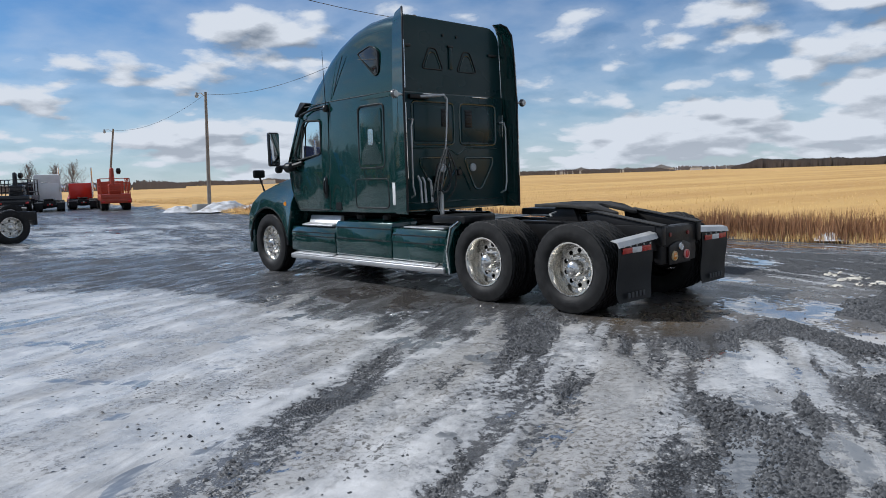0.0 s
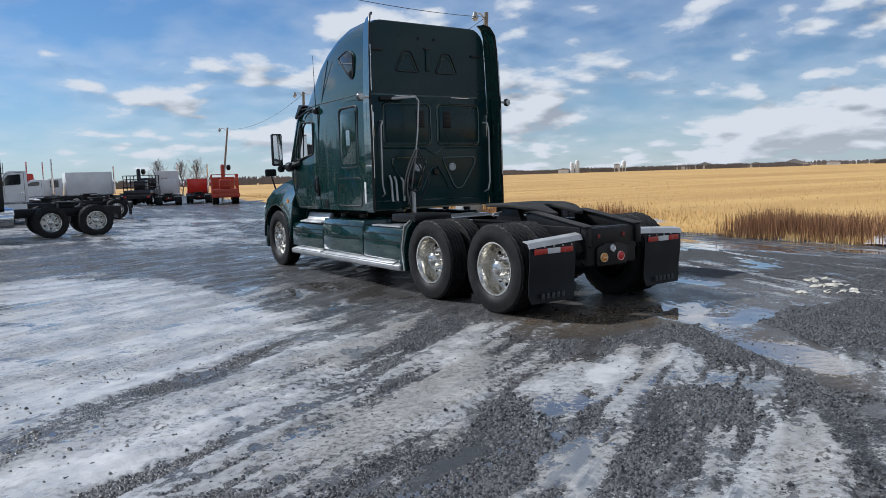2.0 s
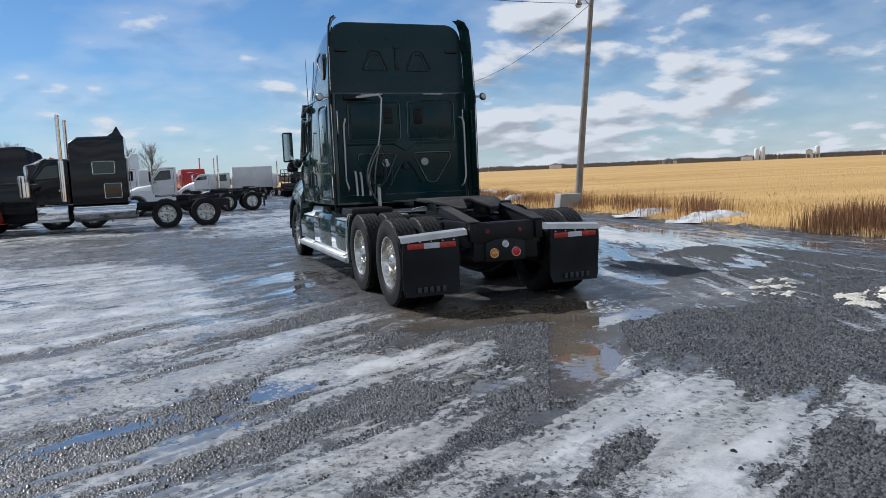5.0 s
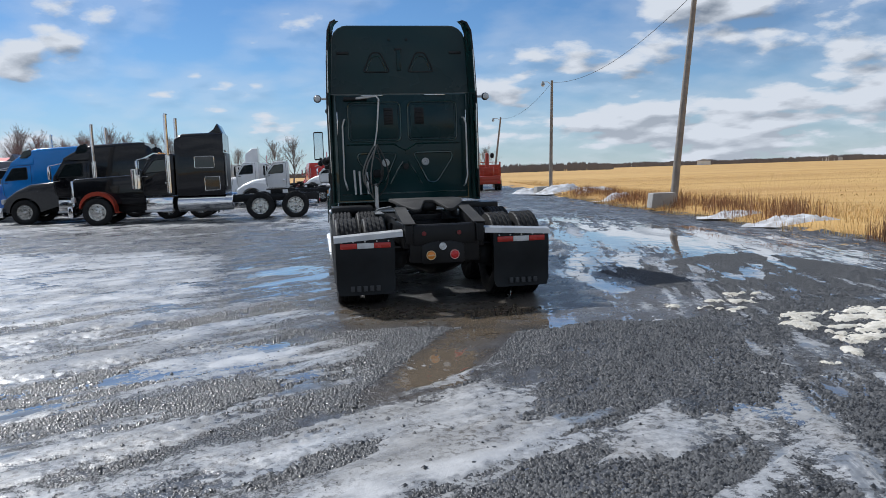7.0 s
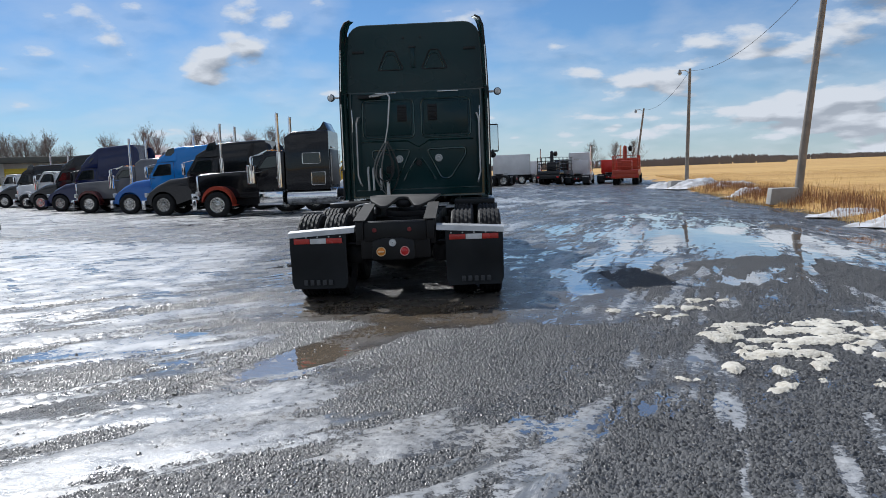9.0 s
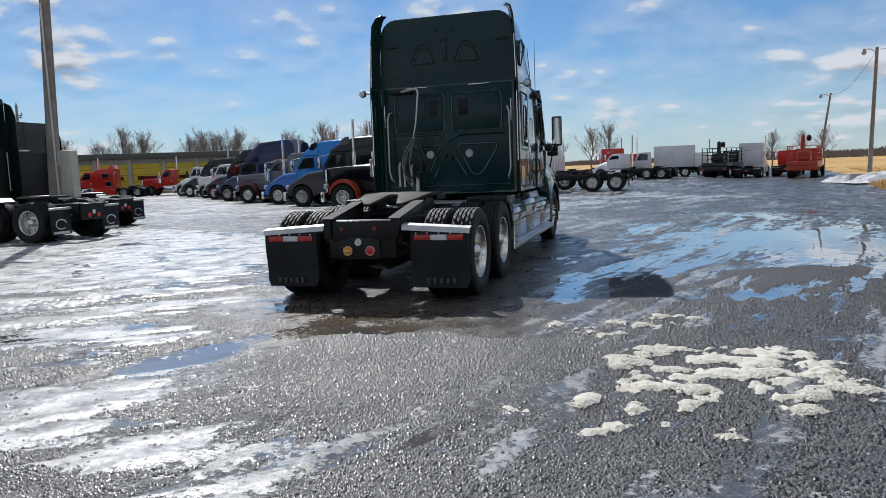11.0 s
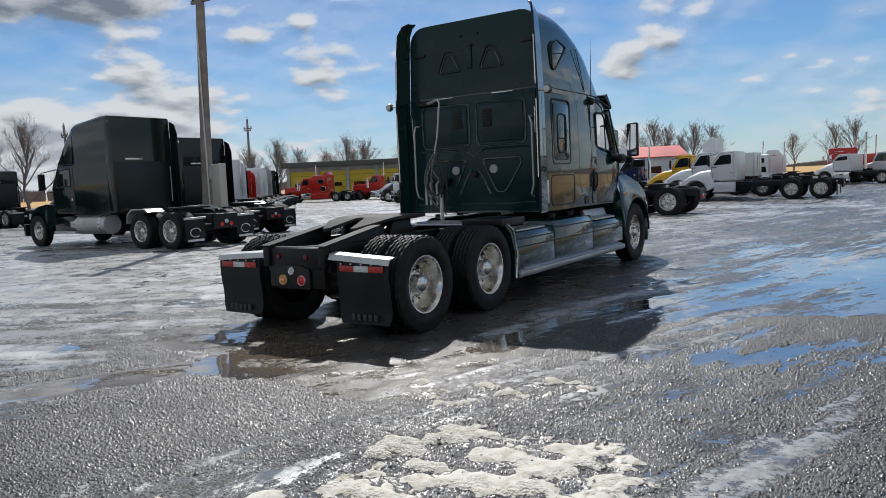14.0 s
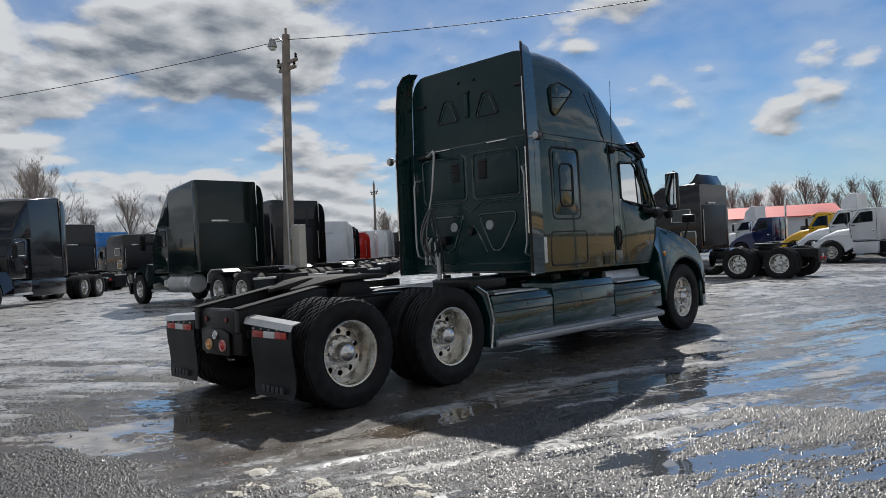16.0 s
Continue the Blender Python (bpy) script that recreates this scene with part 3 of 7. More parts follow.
def brake_mesh():
    bm = B()
    cyl(bm, "x", -0.16, 0.02, 0.21, n=20, edge=0.02)
    return to_mesh("brake_drum", bm, 40)


TYRE, TYRE_FAR = tyre_mesh(), tyre_mesh(n=36)
DUAL, STEER = dual_rim_mesh(), steer_rim_mesh()
DUAL_FAR, STEER_FAR = dual_rim_mesh(24, 6), steer_rim_mesh(24, 6)
HUB_D, HUB_S = hub_mesh(-0.06, 0.112, 0.098), hub_mesh(0.08, 0.150, 0.085)
NUT_D, NUT_S = nut_mesh(-0.05, 0.005), nut_mesh(0.085, 0.150)
DRUM = brake_mesh()


def wheel(parent, x, y, z, dual, far=False, rim_mat=None):
    """One wheel end; x gives the side. A drive wheel has an inner and an outer tyre."""
    side = 1 if x > 0 else -1
    at = Matrix.Translation((x, y, z)) @ pose(0, 0, 0, 0, 0, 0 if side > 0 else 180)
    w = part("wheel", (DUAL_FAR if far else DUAL) if dual else (STEER_FAR if far else STEER), rim_mat or (ALU if far else RIM), parent, at=at)
    part("tyre", TYRE_FAR if far else TYRE, RUBBER, w)
    if dual:
        part("tyre", TYRE_FAR if far else TYRE, RUBBER, w, at=Matrix.Translation((-0.325, 0, 0)))
    part("brake_drum", DRUM, BLACK, w, at=Matrix.Translation((-0.13, 0, 0)))
    part("hub_cap", HUB_D if dual else HUB_S, ALU, w)
    if not far:
        for k in range(10):
            a = 36.0 * k
            rr = 0.1425
            part("lug_nut", NUT_D if dual else NUT_S, CHROME, w, at=Matrix.Translation((0, rr * math.cos(radians(a)), rr * math.sin(radians(a)))))
    return w


# ---- the green sleeper tractor ----
def green_tractor():
    T = thing("tractor_truck", (-0.005, 0, 0), -0.75, "dark green sleeper tractor truck with no trailer, parked on wet gravel", "truck")
    for sx in (1, -1):
        wheel(T, sx * 1.08, 0.0, 0.495, True)
        wheel(T, sx * 1.08, 1.32, 0.495, True)
        wheel(T, sx * 1.03, 6.50, 0.495, False)

    # chassis
    for sx in (1, -1):
        bm = B()
        prof = [(-0.62, 0.66), (6.9, 0.66), (6.9, 0.94), (-0.62, 0.94)]
        prism(bm, prof, sx * 0.39, sx * 0.46, "x", bevel=0.008)
        part("frame_rail", bm, BLACK, T)
        bm = B()   # sloping approach ramp at the tail
        prism(bm, [(-0.70, 0.72), (0.28, 0.90), (0.30, 1.07), (0.20, 1.085), (-0.70, 0.935)], sx * 0.36, sx * 0.45, "x", bevel=0.012)
        ramp = part("ramp", bm, BLACK, T)
        bm = B()
        prism(bm, [(-0.71, 0.938), (0.20, 1.088), (0.30, 1.074), (0.30, 1.082), (0.20, 1.098), (-0.71, 0.948)], sx * 0.33, sx * 0.47, "x")
        part("wear_strip", bm, GREASE, ramp)
    bm = B()
    box(bm, -0.40, 0.40, -0.66, -0.56, 0.50, 0.93, 0.015)
    tail = part("tail_crossmember", bm, BLACK, T)
    bm = B()
    box(bm, -0.36, 0.36, -0.675, -0.655, 0.70, 0.92, 0.008)
    part("tow_plate", bm, BLACK, tail)
    bm = B()
    prism(bm, rounded([(-0.27, 0.49), (0.22, 0.49), (0.22, 0.70), (0.08, 0.74), (-0.14, 0.74), (-0.27, 0.70)], 0.03), -0.69, -0.672, "y", bevel=0.004)
    panel = part("lamp_panel", bm, BLACK, tail)
    for x, z, m, nm, rr in ((-0.165, 0.585, AMBER, "turn_lamp", 0.055), (0.105, 0.585, REDLENS, "stop_lamp", 0.055), (-0.03, 0.685, CLEARLENS, "reverse_lamp", 0.046)):
        bm = B()
        lathe(bm, [(-0.69, rr * 0.99), (-0.705, rr), (-0.712, rr * 0.92), (-0.706, rr * 0.80), (-0.700, rr * 0.8)], "y", 28, (x, 0, z), cap=False)
        part("lamp_ring", bm, CHROME if m is CLEARLENS else surf("ring_" + nm, (0.75, 0.55, 0.30) if m is AMBER else (0.75, 0.35, 0.32), 0.3), panel)
        bm = B()
        lathe(bm, [(-0.69, rr * 0.82), (-0.703, rr * 0.82), (-0.711, rr * 0.5), (-0.713, 0.004)], "y", 28, (x, 0, z), cap=False)
        part(nm, bm, m, panel)
    bm = B()
    box(bm, -0.20, -0.13, -0.718, -0.711, 0.577, 0.593, 0.003)
    part("lens_bar", bm, surf("lens_bar", (0.8, 0.55, 0.3), 0.3), panel)
    for x in (-0.235, 0.165):
        bm = B()
        cyl(bm, "y", -0.69, -0.675, 0.026, (x, 0, 0.83), 16, 0.004)
        part("marker_lens", bm, surf("dull_red", (0.16, 0.015, 0.015), 0.3), tail)
    for y in (-0.2, 0.66, 1.9, 3.4, 4.8):
        bm = B()
        box(bm, -0.40, 0.40, y - 0.06, y + 0.06, 0.70, 0.90, 0.01)
        part("crossmember", bm, BLACK, T)
    for y in (0.0, 1.32):
        bm = B()
        lathe(bm, [(-0.78, 0.085), (-0.35, 0.095), (-0.2, 0.17), (-0.08, 0.21), (0.08, 0.21), (0.2, 0.17), (0.35, 0.095), (0.78, 0.085)], "x", 18, (0, y, 0.495))
        part("axle", bm, BLACK, T)
        for sx in (1, -1):
            bm = B()
            lathe(bm, [(0.42, 0.09), (0.47, 0.125), (0.56, 0.13), (0.62, 0.10), (0.66, 0.12)], "z", 16, (sx * 0.52, y - 0.28, 0))
            part("air_spring", bm, RUBBER, T)
            bm = B()
            tube(bm, [(sx * 0.58, y - 0.2, 0.55), (sx * 0.56, y - 0.1, 0.92)], 0.035)
            part("shock_absorber", bm, BLACK, T)
            bm = B()
            tube(bm, [(sx * 0.60, y + 0.1, 0.52), (sx * 0.60, y - 0.30, 0.42)], 0.05)
            part("spring_beam", bm, BLACK, T)
    bm = B()
    tube(bm, [(0, 4.6, 0.72), (0, 2.8, 0.62), (0, 1.55, 0.52)], 0.06)
    part("drive_shaft", bm, BLACK, T)
    bm = B()
    box(bm, -0.35, 0.35, 4.7, 6.8, 0.45, 1.1, 0.05)
    part("engine_block", bm, BLACK, T)
    bm = B()
    tube(bm, [(-0.9, 6.5, 0.495), (0.9, 6.5, 0.495)], 0.06)
    part("front_axle", bm, BLACK, T)

    # fifth wheel
    bm = B()
    plate = [(-0.45, 1.12), (0.45, 1.12), (0.46, 0.60), (0.40, 0.28), (0.24, 0.02), (0.17, 0.02), (0.06, 0.42), (-0.06, 0.42), (-0.17, 0.02), (-0.24, 0.02), (-0.40, 0.28), (-0.46, 0.60)]
    prism(bm, rounded(plate, 0.05, 3), 1.135, 1.175, "z", bevel=0.008)
    for v in bm.verts:
        if v.co.y < 0.45:
            v.co.z -= (0.45 - v.co.y) * 0.24
    fifth = part("fifth_wheel", bm, GREASE, T, "greasy black coupling plate")
    for sx in (1, -1):
        bm = B()
        prism(bm, [(0.45, 0.94), (1.0, 0.94), (0.82, 1.135), (0.55, 1.135)], sx * 0.30, sx * 0.38, "x", bevel=0.01)
        part("bracket", bm, BLACK, fifth)
        bm = B()
        box(bm, sx * 0.36, sx * 0.47, 0.15, 1.35, 0.935, 0.965, 0.006)
        part("slide_rail", bm, BLACK, fifth)
    bm = B()
    tube(bm, [(-0.45, 0.75, 1.08), (-0.62, 0.72, 1.06), (-0.66, 0.66, 1.04)], 0.012)
    part("release_handle", bm, STEEL, fifth)
    bm = B()
    box(bm, -0.10, 0.10, 0.40, 0.80, 1.03, 1.13, 0.03)
    part("locking_jaw", bm, BLACK, fifth)

    # deck plates, battery box and catwalk behind the cab
    bm = B()
    box(bm, -0.50, 0.50, 1.95, 2.75, 0.955, 0.975, 0.006)
    part("deck_plate", bm, TREAD, T)
    for sx in (1, -1):
        bm = B()
        prism(bm, rounded([(1.62, 0.96), (2.22, 0.96), (2.22, 1.06), (1.62, 1.06)], 0.03), sx * 0.62, sx * 1.20, "x", bevel=0.01)
        part("quarter_fender", bm, PLASTIC, T)
        bm = B()
        box(bm, sx * 0.50, sx * 0.80, 1.30, 1.95, 0.955, 0.972, 0.005)
        part("walk_plate", bm, TREAD, T)

    # mud flap hangers
    for sx in (1, -1):
        bm = B()
        a, b = (sx * 0.47, 0.845), (sx * 1.24, 0.800)
        loft(bm, [[(x, -0.67, z - 0.035), (x, -0.645, z + 0.022), (x, -0.56, z + 0.040), (x, -0.555, z + 0.034), (x, -0.635, z + 0.012), (x, -0.66, z - 0.035)] for x, z in (a, b)])
        hanger = part("flap_hanger", bm, STEEL, T, "galvanised angle bracket holding a mud flap")
        bm = B()
        tube(bm, [(sx * 0.40, -0.58, 0.80), (sx * 0.55, -0.60, 0.83)], 0.03)
        part("bracket_arm", bm, BLACK, hanger)
        bm = B()
        w0, w1 = sx * 0.57, sx * 1.225
        rows = []
        for k in range(9):
            z = 0.79 - 0.62 * k / 8
            inset = 0.0 if k < 8 else 0.03
            rows.append([(w0 + sx * inset, -0.645 - 0.012 * math.sin(k * 0.8), z), (w1 - sx * inset, -0.640 - 0.016 * math.sin(k * 0.7 + 0.5), z),
                         (w1 - sx * inset, -0.630 - 0.016 * math.sin(k * 0.7 + 0.5), z), (w0 + sx * inset, -0.635 - 0.012 * math.sin(k * 0.8), z)])
        loft(bm, rows)
        flap = part("mud_flap", bm, FLAP, T, "black rubber mud flap with a red and white strip")
        step = (w1 - w0) / 3
        for k, m in enumerate((REDREF, WHITEREF, REDREF)):
            bm = B()
            lo, hi = sorted((w0 + step * (k * 0.86 + 0.2), w0 + step * (k * 0.86 + 1.04)))
            box(bm, lo, hi, -0.667, -0.661, 0.695, 0.755, 0.002)
            part("reflective_strip", bm, m, flap)
        for k in range(5):
            bm = B()
            cyl(bm, "y", -0.672, -0.66, 0.009, (w0 + (w1 - w0) * (0.1 + 0.2 * k), 0, 0.772), 8)
            part("bolt", bm, STEEL, flap)
        for k in range(5):
            bm = B()
            x = w0 + (w1 - w0) * (0.30 + 0.11 * k)
            box(bm, x - 0.022, x + 0.022, -0.668, -0.655, 0.215, 0.275, 0.003)
            part("lettering_bar", bm, surf("flap_lettering", (0.045, 0.048, 0.052), 0.6), flap)

    # cab and sleeper shell: a hollow band at the door windows
    win = rounded([(4.86, 1.98), (5.52, 1.90), (5.62, 1.98), (5.36, 2.46), (5.28, 2.52), (4.84, 2.50)], 0.06)
    def girth(z):
        return 1.125 - 0.018 * (z - 1.75) ** 2

    def plan(z, y0, y1, r0, r1, zf=None, nose=0.0):
        """A level outline of the cab; its front may drop to zf and draw in by nose."""
        w, pts = girth(z), []
        for k in range(5):
            a = radians(90 * k / 4)
            pts.append((w - nose - r1 + r1 * math.cos(a), y1 - r1 + r1 * math.sin(a), zf or z))
        pts += [(-x, y, h) for x, y, h in pts[::-1]]
        for k in range(5):
            a = radians(90 * k / 4)
            pts.append((-(w - r0 + r0 * math.cos(a)), y0 + r0 - r0 * math.sin(a), z))
        return pts + [(-x, y, h) for x, y, h in pts[:-6:-1]]

    bm = B()
    levels = [1.07, 1.09] + [1.2 + 0.15 * k for k in range(10)] + [2.66, 2.77]
    loft(bm, [plan(z, 2.98, 4.845, 0.05 if z > 1.08 else 0.04, 0.004) for z in levels])
    loft(bm, [plan(z, 4.84, f, 0.004, 0.10, zf, n) for z, f, zf, n in ((1.07, 5.62, None, 0.0), (1.2, 5.71, None, 0.0), (1.32, 5.79, None, 0.0), (1.5, 5.84, None, 0.005), (1.68, 5.88, None, 0.01),
                                                                    (1.82, 5.90, 1.80, 0.015), (1.93, 5.89, 1.86, 0.03), (1.975, 5.84, 1.88, 0.05))])
    loft(bm, [plan(z, 4.84, f, 0.004, 0.08, None, 0.05) for z, f in ((2.525, 5.46), (2.60, 5.48), (2.68, 5.42), (2.77, 5.28))])
    body = part("cab_body", bm, GREEN, T, smooth=50)
    for sx in (1, -1):
        bm = B()
        prism(bm, [(5.56, 1.89), (5.87, 1.87), (5.49, 2.60), (5.34, 2.55)], sx * 1.0, sx * 1.115, "x", bevel=0.012)
        part("windscreen_pillar", bm, GREEN, body)

    # high roof fairing
    bm = B()
    prof = [(3.02, 3.84, 1.11, 1.07), (3.30, 3.87, 1.115, 1.06), (3.7, 3.86, 1.11, 1.05), (4.05, 3.79, 1.105, 1.04), (4.4, 3.66, 1.095, 1.03), (4.7, 3.49, 1.085, 1.02),
            (4.95, 3.30, 1.07, 1.00), (5.15, 3.11, 1.05, 0.98), (5.32, 2.92, 1.03, 0.96), (5.42, 2.76, 1.00, 0.94)]
    loft(bm, [rring(y, w, 2.70, zt, min(0.26, (zt - 2.70) * 0.45), 0.01, wt) for y, zt, w, wt in prof])
    roof = part("roof_fairing", bm, GREEN, T, smooth=35)
    bm = B()
    loft(bm, [rring(y, 1.095, 2.785, 3.825, 0.24, 0.01, 1.055) for y in (3.012, 3.024)])
    part("roof_rear_panel", bm, GREEN_BACK, roof)
    for sx in (1, -1):
        bm = B()
        outline(bm, [(5.28, 2.74), (4.6, 2.765), (3.0, 2.775)], sx * 1.105, 0.008, closed=False)
        part("roof_seam", bm, SEAM, roof)
        bm = B()   # blind window with a bar across
        pts = rounded([(3.84, 3.38), (3.52, 3.46), (3.36, 3.36), (3.36, 3.06), (3.44, 3.02)], 0.06)
        prism(bm, pts, sx * 1.03, sx * 1.105, "x", bevel=0.006)
        blind = part("roof_window", bm, TINT if sx < 0 else GREEN, roof)
        bm = B()
        outline(bm, pts, sx * 1.105, 0.010)
        part("window_gasket", bm, SEAM, blind)
        bm = B()
        outline(bm, [(3.82, 3.30), (3.36, 3.24)], sx * 1.106, 0.007, closed=False)
        part("window_bar", bm, SEAM, blind)
        bm = B()
        outline(bm, [(4.56, 2.77), (4.40, 3.12), (4.24, 3.42)], sx * 1.076, 0.006, closed=False)
        part("fairing_seam", bm, SEAM, roof)
    # triangle pockets, centre rib and corner notches on the upper back panel
    for cx in (-0.375, 0.33):
        for s, r in ((1.0, 0.011), (0.80, 0.008)):
            bm = B()
            tri = rounded([(cx - 0.21 * s, 3.12 + 0.02 * (1 - s)), (cx + 0.21 * s, 3.12 + 0.02 * (1 - s)), (cx + 0.07 * s, 3.12 + 0.30 * s), (cx - 0.07 * s, 3.12 + 0.30 * s)], 0.05)
            outline(bm, tri, 3.008, r, "y")
            part("pocket_rim", bm, SEAM if s == 1 else GREEN, roof)
    bm = B()
    box(bm, -0.05, 0.02, 2.99, 3.015, 3.14, 3.47, 0.008)
    part("centre_rib", bm, GREEN_BACK, roof)
    bm = B()
    box(bm, -0.075, 0.035, 2.985, 3.012, 3.455, 3.485, 0.006)
    part("rib_cap", bm, SEAM, roof)
    for sx in (1, -1):
        bm = B()
        box(bm, sx * 0.80, sx * 0.99, 2.985, 3.012, 3.395, 3.435, 0.006)
        part("notch", bm, SEAM, roof)
        bm = B()
        cyl(bm, "y", 2.99, 3.012, 0.018, (sx * 0.14 - 0.02, 0, 3.62), 10)
        part("plug", bm, SEAM, roof)

    # side extenders
    for sx in (1, -1):
        bm = B()
        lean = [(1.105, 3.00, 0.0), (1.165, 2.735, 0.0), (1.185, 2.73, 0.0), (1.130, 3.04, 0.0)]
        rows = []
        for z, s, back in ((1.06, 1.0, 0.0), (1.10, 1.005, 0.02), (2.6, 1.0, 0.02), (3.3, 0.975, 0.03), (3.72, 0.95, 0.06), (3.84, 0.91, 0.12), (3.90, 0.85, 0.20)):
            rows.append([(sx * x * s, y + back * (1 if y < 2.9 else 0), z) for x, y, _ in lean])
        loft(bm, rows)
        ext = part("side_extender", bm, GREEN, T)
        bm = B()
        tube(bm, [(sx * 1.175, 2.735, 1.08), (sx * 1.175, 2.745, 2.6), (sx * 1.148, 2.755, 3.3), (sx * 1.117, 2.785, 3.72), (sx * 1.07, 2.845, 3.85), (sx * 1.0, 2.925, 3.90)], 0.016)
        part("rubber_edge", bm, PLASTIC, ext)
        bm = B()
        tube(bm, [(sx * 1.15, 2.90, 1.6), (sx * 1.15, 2.90, 2.6), (sx * 1.10, 2.90, 3.5), (sx * 1.04, 2.93, 3.74)], 0.009)
        part("brace_rod", bm, PLASTIC, ext)
        # two bright strips added in place of light along the extender's rear edge
        for z0, z1 in ((1.55, 2.58), (2.78, 3.42)):
            bm = B()
            tube(bm, [(sx * (1.163 - 0.03 * max(0, z - 2.6)), 2.722 + 0.03 * max(0, z - 2.6), z) for z in (z0, (z0 + z1) / 2, z1)], 0.008, 6)
            part("trim_strip", bm, ALU, ext, "thin bright strip standing for the extender's sunlit edge")
        bm = B()
        lathe(bm, [(-0.03, 0.045), (0.0, 0.06), (0.02, 0.06), (0.032, 0.045), (0.036, 0.01)], "y", 18, (sx * 1.32, 2.755, 2.69))
        lamp = part("work_lamp", bm, surf("lamp_body", (0.12, 0.12, 0.125), 0.35, 0.6), ext)
        bm = B()
        tube(bm, [(sx * 1.17, 2.765, 2.69), (sx * 1.29, 2.765, 2.69)], 0.018)
        part("lamp_stem", bm, STEEL, lamp)
        bm = B()
        lathe(bm, [(-0.034, 0.044), (-0.04, 0.03), (-0.042, 0.004)], "y", 18, (sx * 1.32, 2.755, 2.69))
        part("lens", bm, CLEARLENS, lamp)
        bm = B()
        box(bm, sx * 1.118, sx * 1.126, 3.045, 3.115, 1.18, 1.50, 0.004)
        part("reflector", bm, WHITEREF, ext)

    # back wall of the sleeper
    bm = B()
    box(bm, -1.04, 1.04, 2.955, 2.99, 1.10, 2.755, 0.01)
    wall = part("rear_wall", bm, GREEN_BACK, T)
    dx = 0.03
    for x0, x1 in ((-0.86, -0.03), (0.09, 0.88)):
        bm = B()
        outline(bm, rounded(rect(x0, x1, 2.03, 2.64), 0.09), 2.957, 0.016, "y")
        part("pressed_panel", bm, GREEN, wall)
        bm = B()
        box(bm, x0 + 0.04, x1 - 0.04, 2.945, 2.957, 2.07, 2.60, 0.01)
        part("panel_field", bm, GREEN_BACK, wall)
    for cx in (-0.22, 0.27):
        bm = B()
        box(bm, cx - 0.075, cx + 0.075, 2.938, 2.950, 2.29, 2.55, 0.006)
        vent = part("vent", bm, PLASTIC, wall)
        for k in range(6):
            bm = B()
            box(bm, cx - 0.065, cx + 0.065, 2.928, 2.940, 2.31 + 0.04 * k, 2.325 + 0.04 * k, 0.002)
            part("louvre", bm, PLASTIC, vent)
    for sx in (1, -1):
        bm = B()
        pk = rounded([(dx + sx * 0.13, 1.84), (dx + sx * 0.76, 1.84), (dx + sx * 0.76, 1.74), (dx + sx * 0.50, 1.36), (dx + sx * 0.36, 1.36)], 0.07)
        outline(bm, pk, 2.955, 0.018, "y")
        part("pressed_rib", bm, GREEN, wall)
        bm = B()
        outline(bm, [(dx + sx * 0.04, 1.70), (dx + sx * 0.14, 1.56), (dx + sx * 0.26, 1.34)], 2.955, 0.016, "y", closed=False)
        part("pressed_rib", bm, GREEN, wall)
        bm = B()
        lathe(bm, [(2.955, 0.062), (2.935, 0.060), (2.930, 0.045), (2.936, 0.030), (2.930, 0.018), (2.930, 0.004)], "y", 24, (dx + sx * 0.32, 0, 1.69), cap=False)
        part("vent_cap", bm, surf("vent_cap_grey", (0.42, 0.44, 0.44), 0.5), wall)
        bm = B()
        hx = dx + sx * 0.985
        tube(bm, [(hx - sx * 0.04, 2.95, 2.38), (hx - sx * 0.03, 2.86, 2.37), (hx, 2.86, 2.28), (hx + sx * 0.005, 2.86, 1.45), (hx - sx * 0.03, 2.86, 1.32), (hx - sx * 0.04, 2.95, 1.28)], 0.014)
        part("grab_rail", bm, STEEL, wall, "bare steel grab rail")
        bm = B()
        box(bm, dx + sx * 0.50 - 0.17, dx + sx * 0.50 + 0.17, 2.94, 2.956, 2.742, 2.757, 0.003)
        part("light_strip", bm, ALU, wall)
        # pale metal sliver painted in as the highlight of a lit edge
        bm = B()
        box(bm, sx * 1.03 - 0.008, sx * 1.03 + 0.008, 2.93, 2.956, 2.15, 2.50, 0.003)
        part("edge_strip", bm, ALU, wall)
    bm = B()
    outline(bm, [(-0.9, 1.98), (-0.15, 1.98), (0.03, 1.88), (0.21, 1.98), (0.92, 1.98)], 2.957, 0.014, "y", closed=False)
    part("pressed_rib", bm, GREEN, wall)
    bm = B()
    outline(bm, [(-1.0, 1.20), (1.0, 1.20)], 2.957, 0.014, "y", closed=False)
    part("pressed_rib", bm, GREEN, wall)
    bm = B()
    cyl(bm, "y", 2.90, 2.956, 0.05, (dx, 0, 1.62), 16, 0.01)
    part("cable_gland", bm, PLASTIC, wall)

    # hose arm, air lines and gladhands
    bm = B()
    tube(bm, [(-0.75, 2.93, 2.70), (-0.60, 2.86, 2.71), (-0.42, 2.74, 2.72), (-0.385, 2.72, 2.66), (-0.43, 2.70, 2.2), (-0.48, 2.68, 1.95)], [0.022, 0.022, 0.02, 0.016, 0.012, 0.010])
    arm = part("hose_arm", bm, STEEL, wall)
    bm = B()
    box(bm, -0.92, -0.55, 2.90, 2.955, 2.67, 2.73, 0.01)
    part("arm_bracket", bm, PLASTIC, wall)
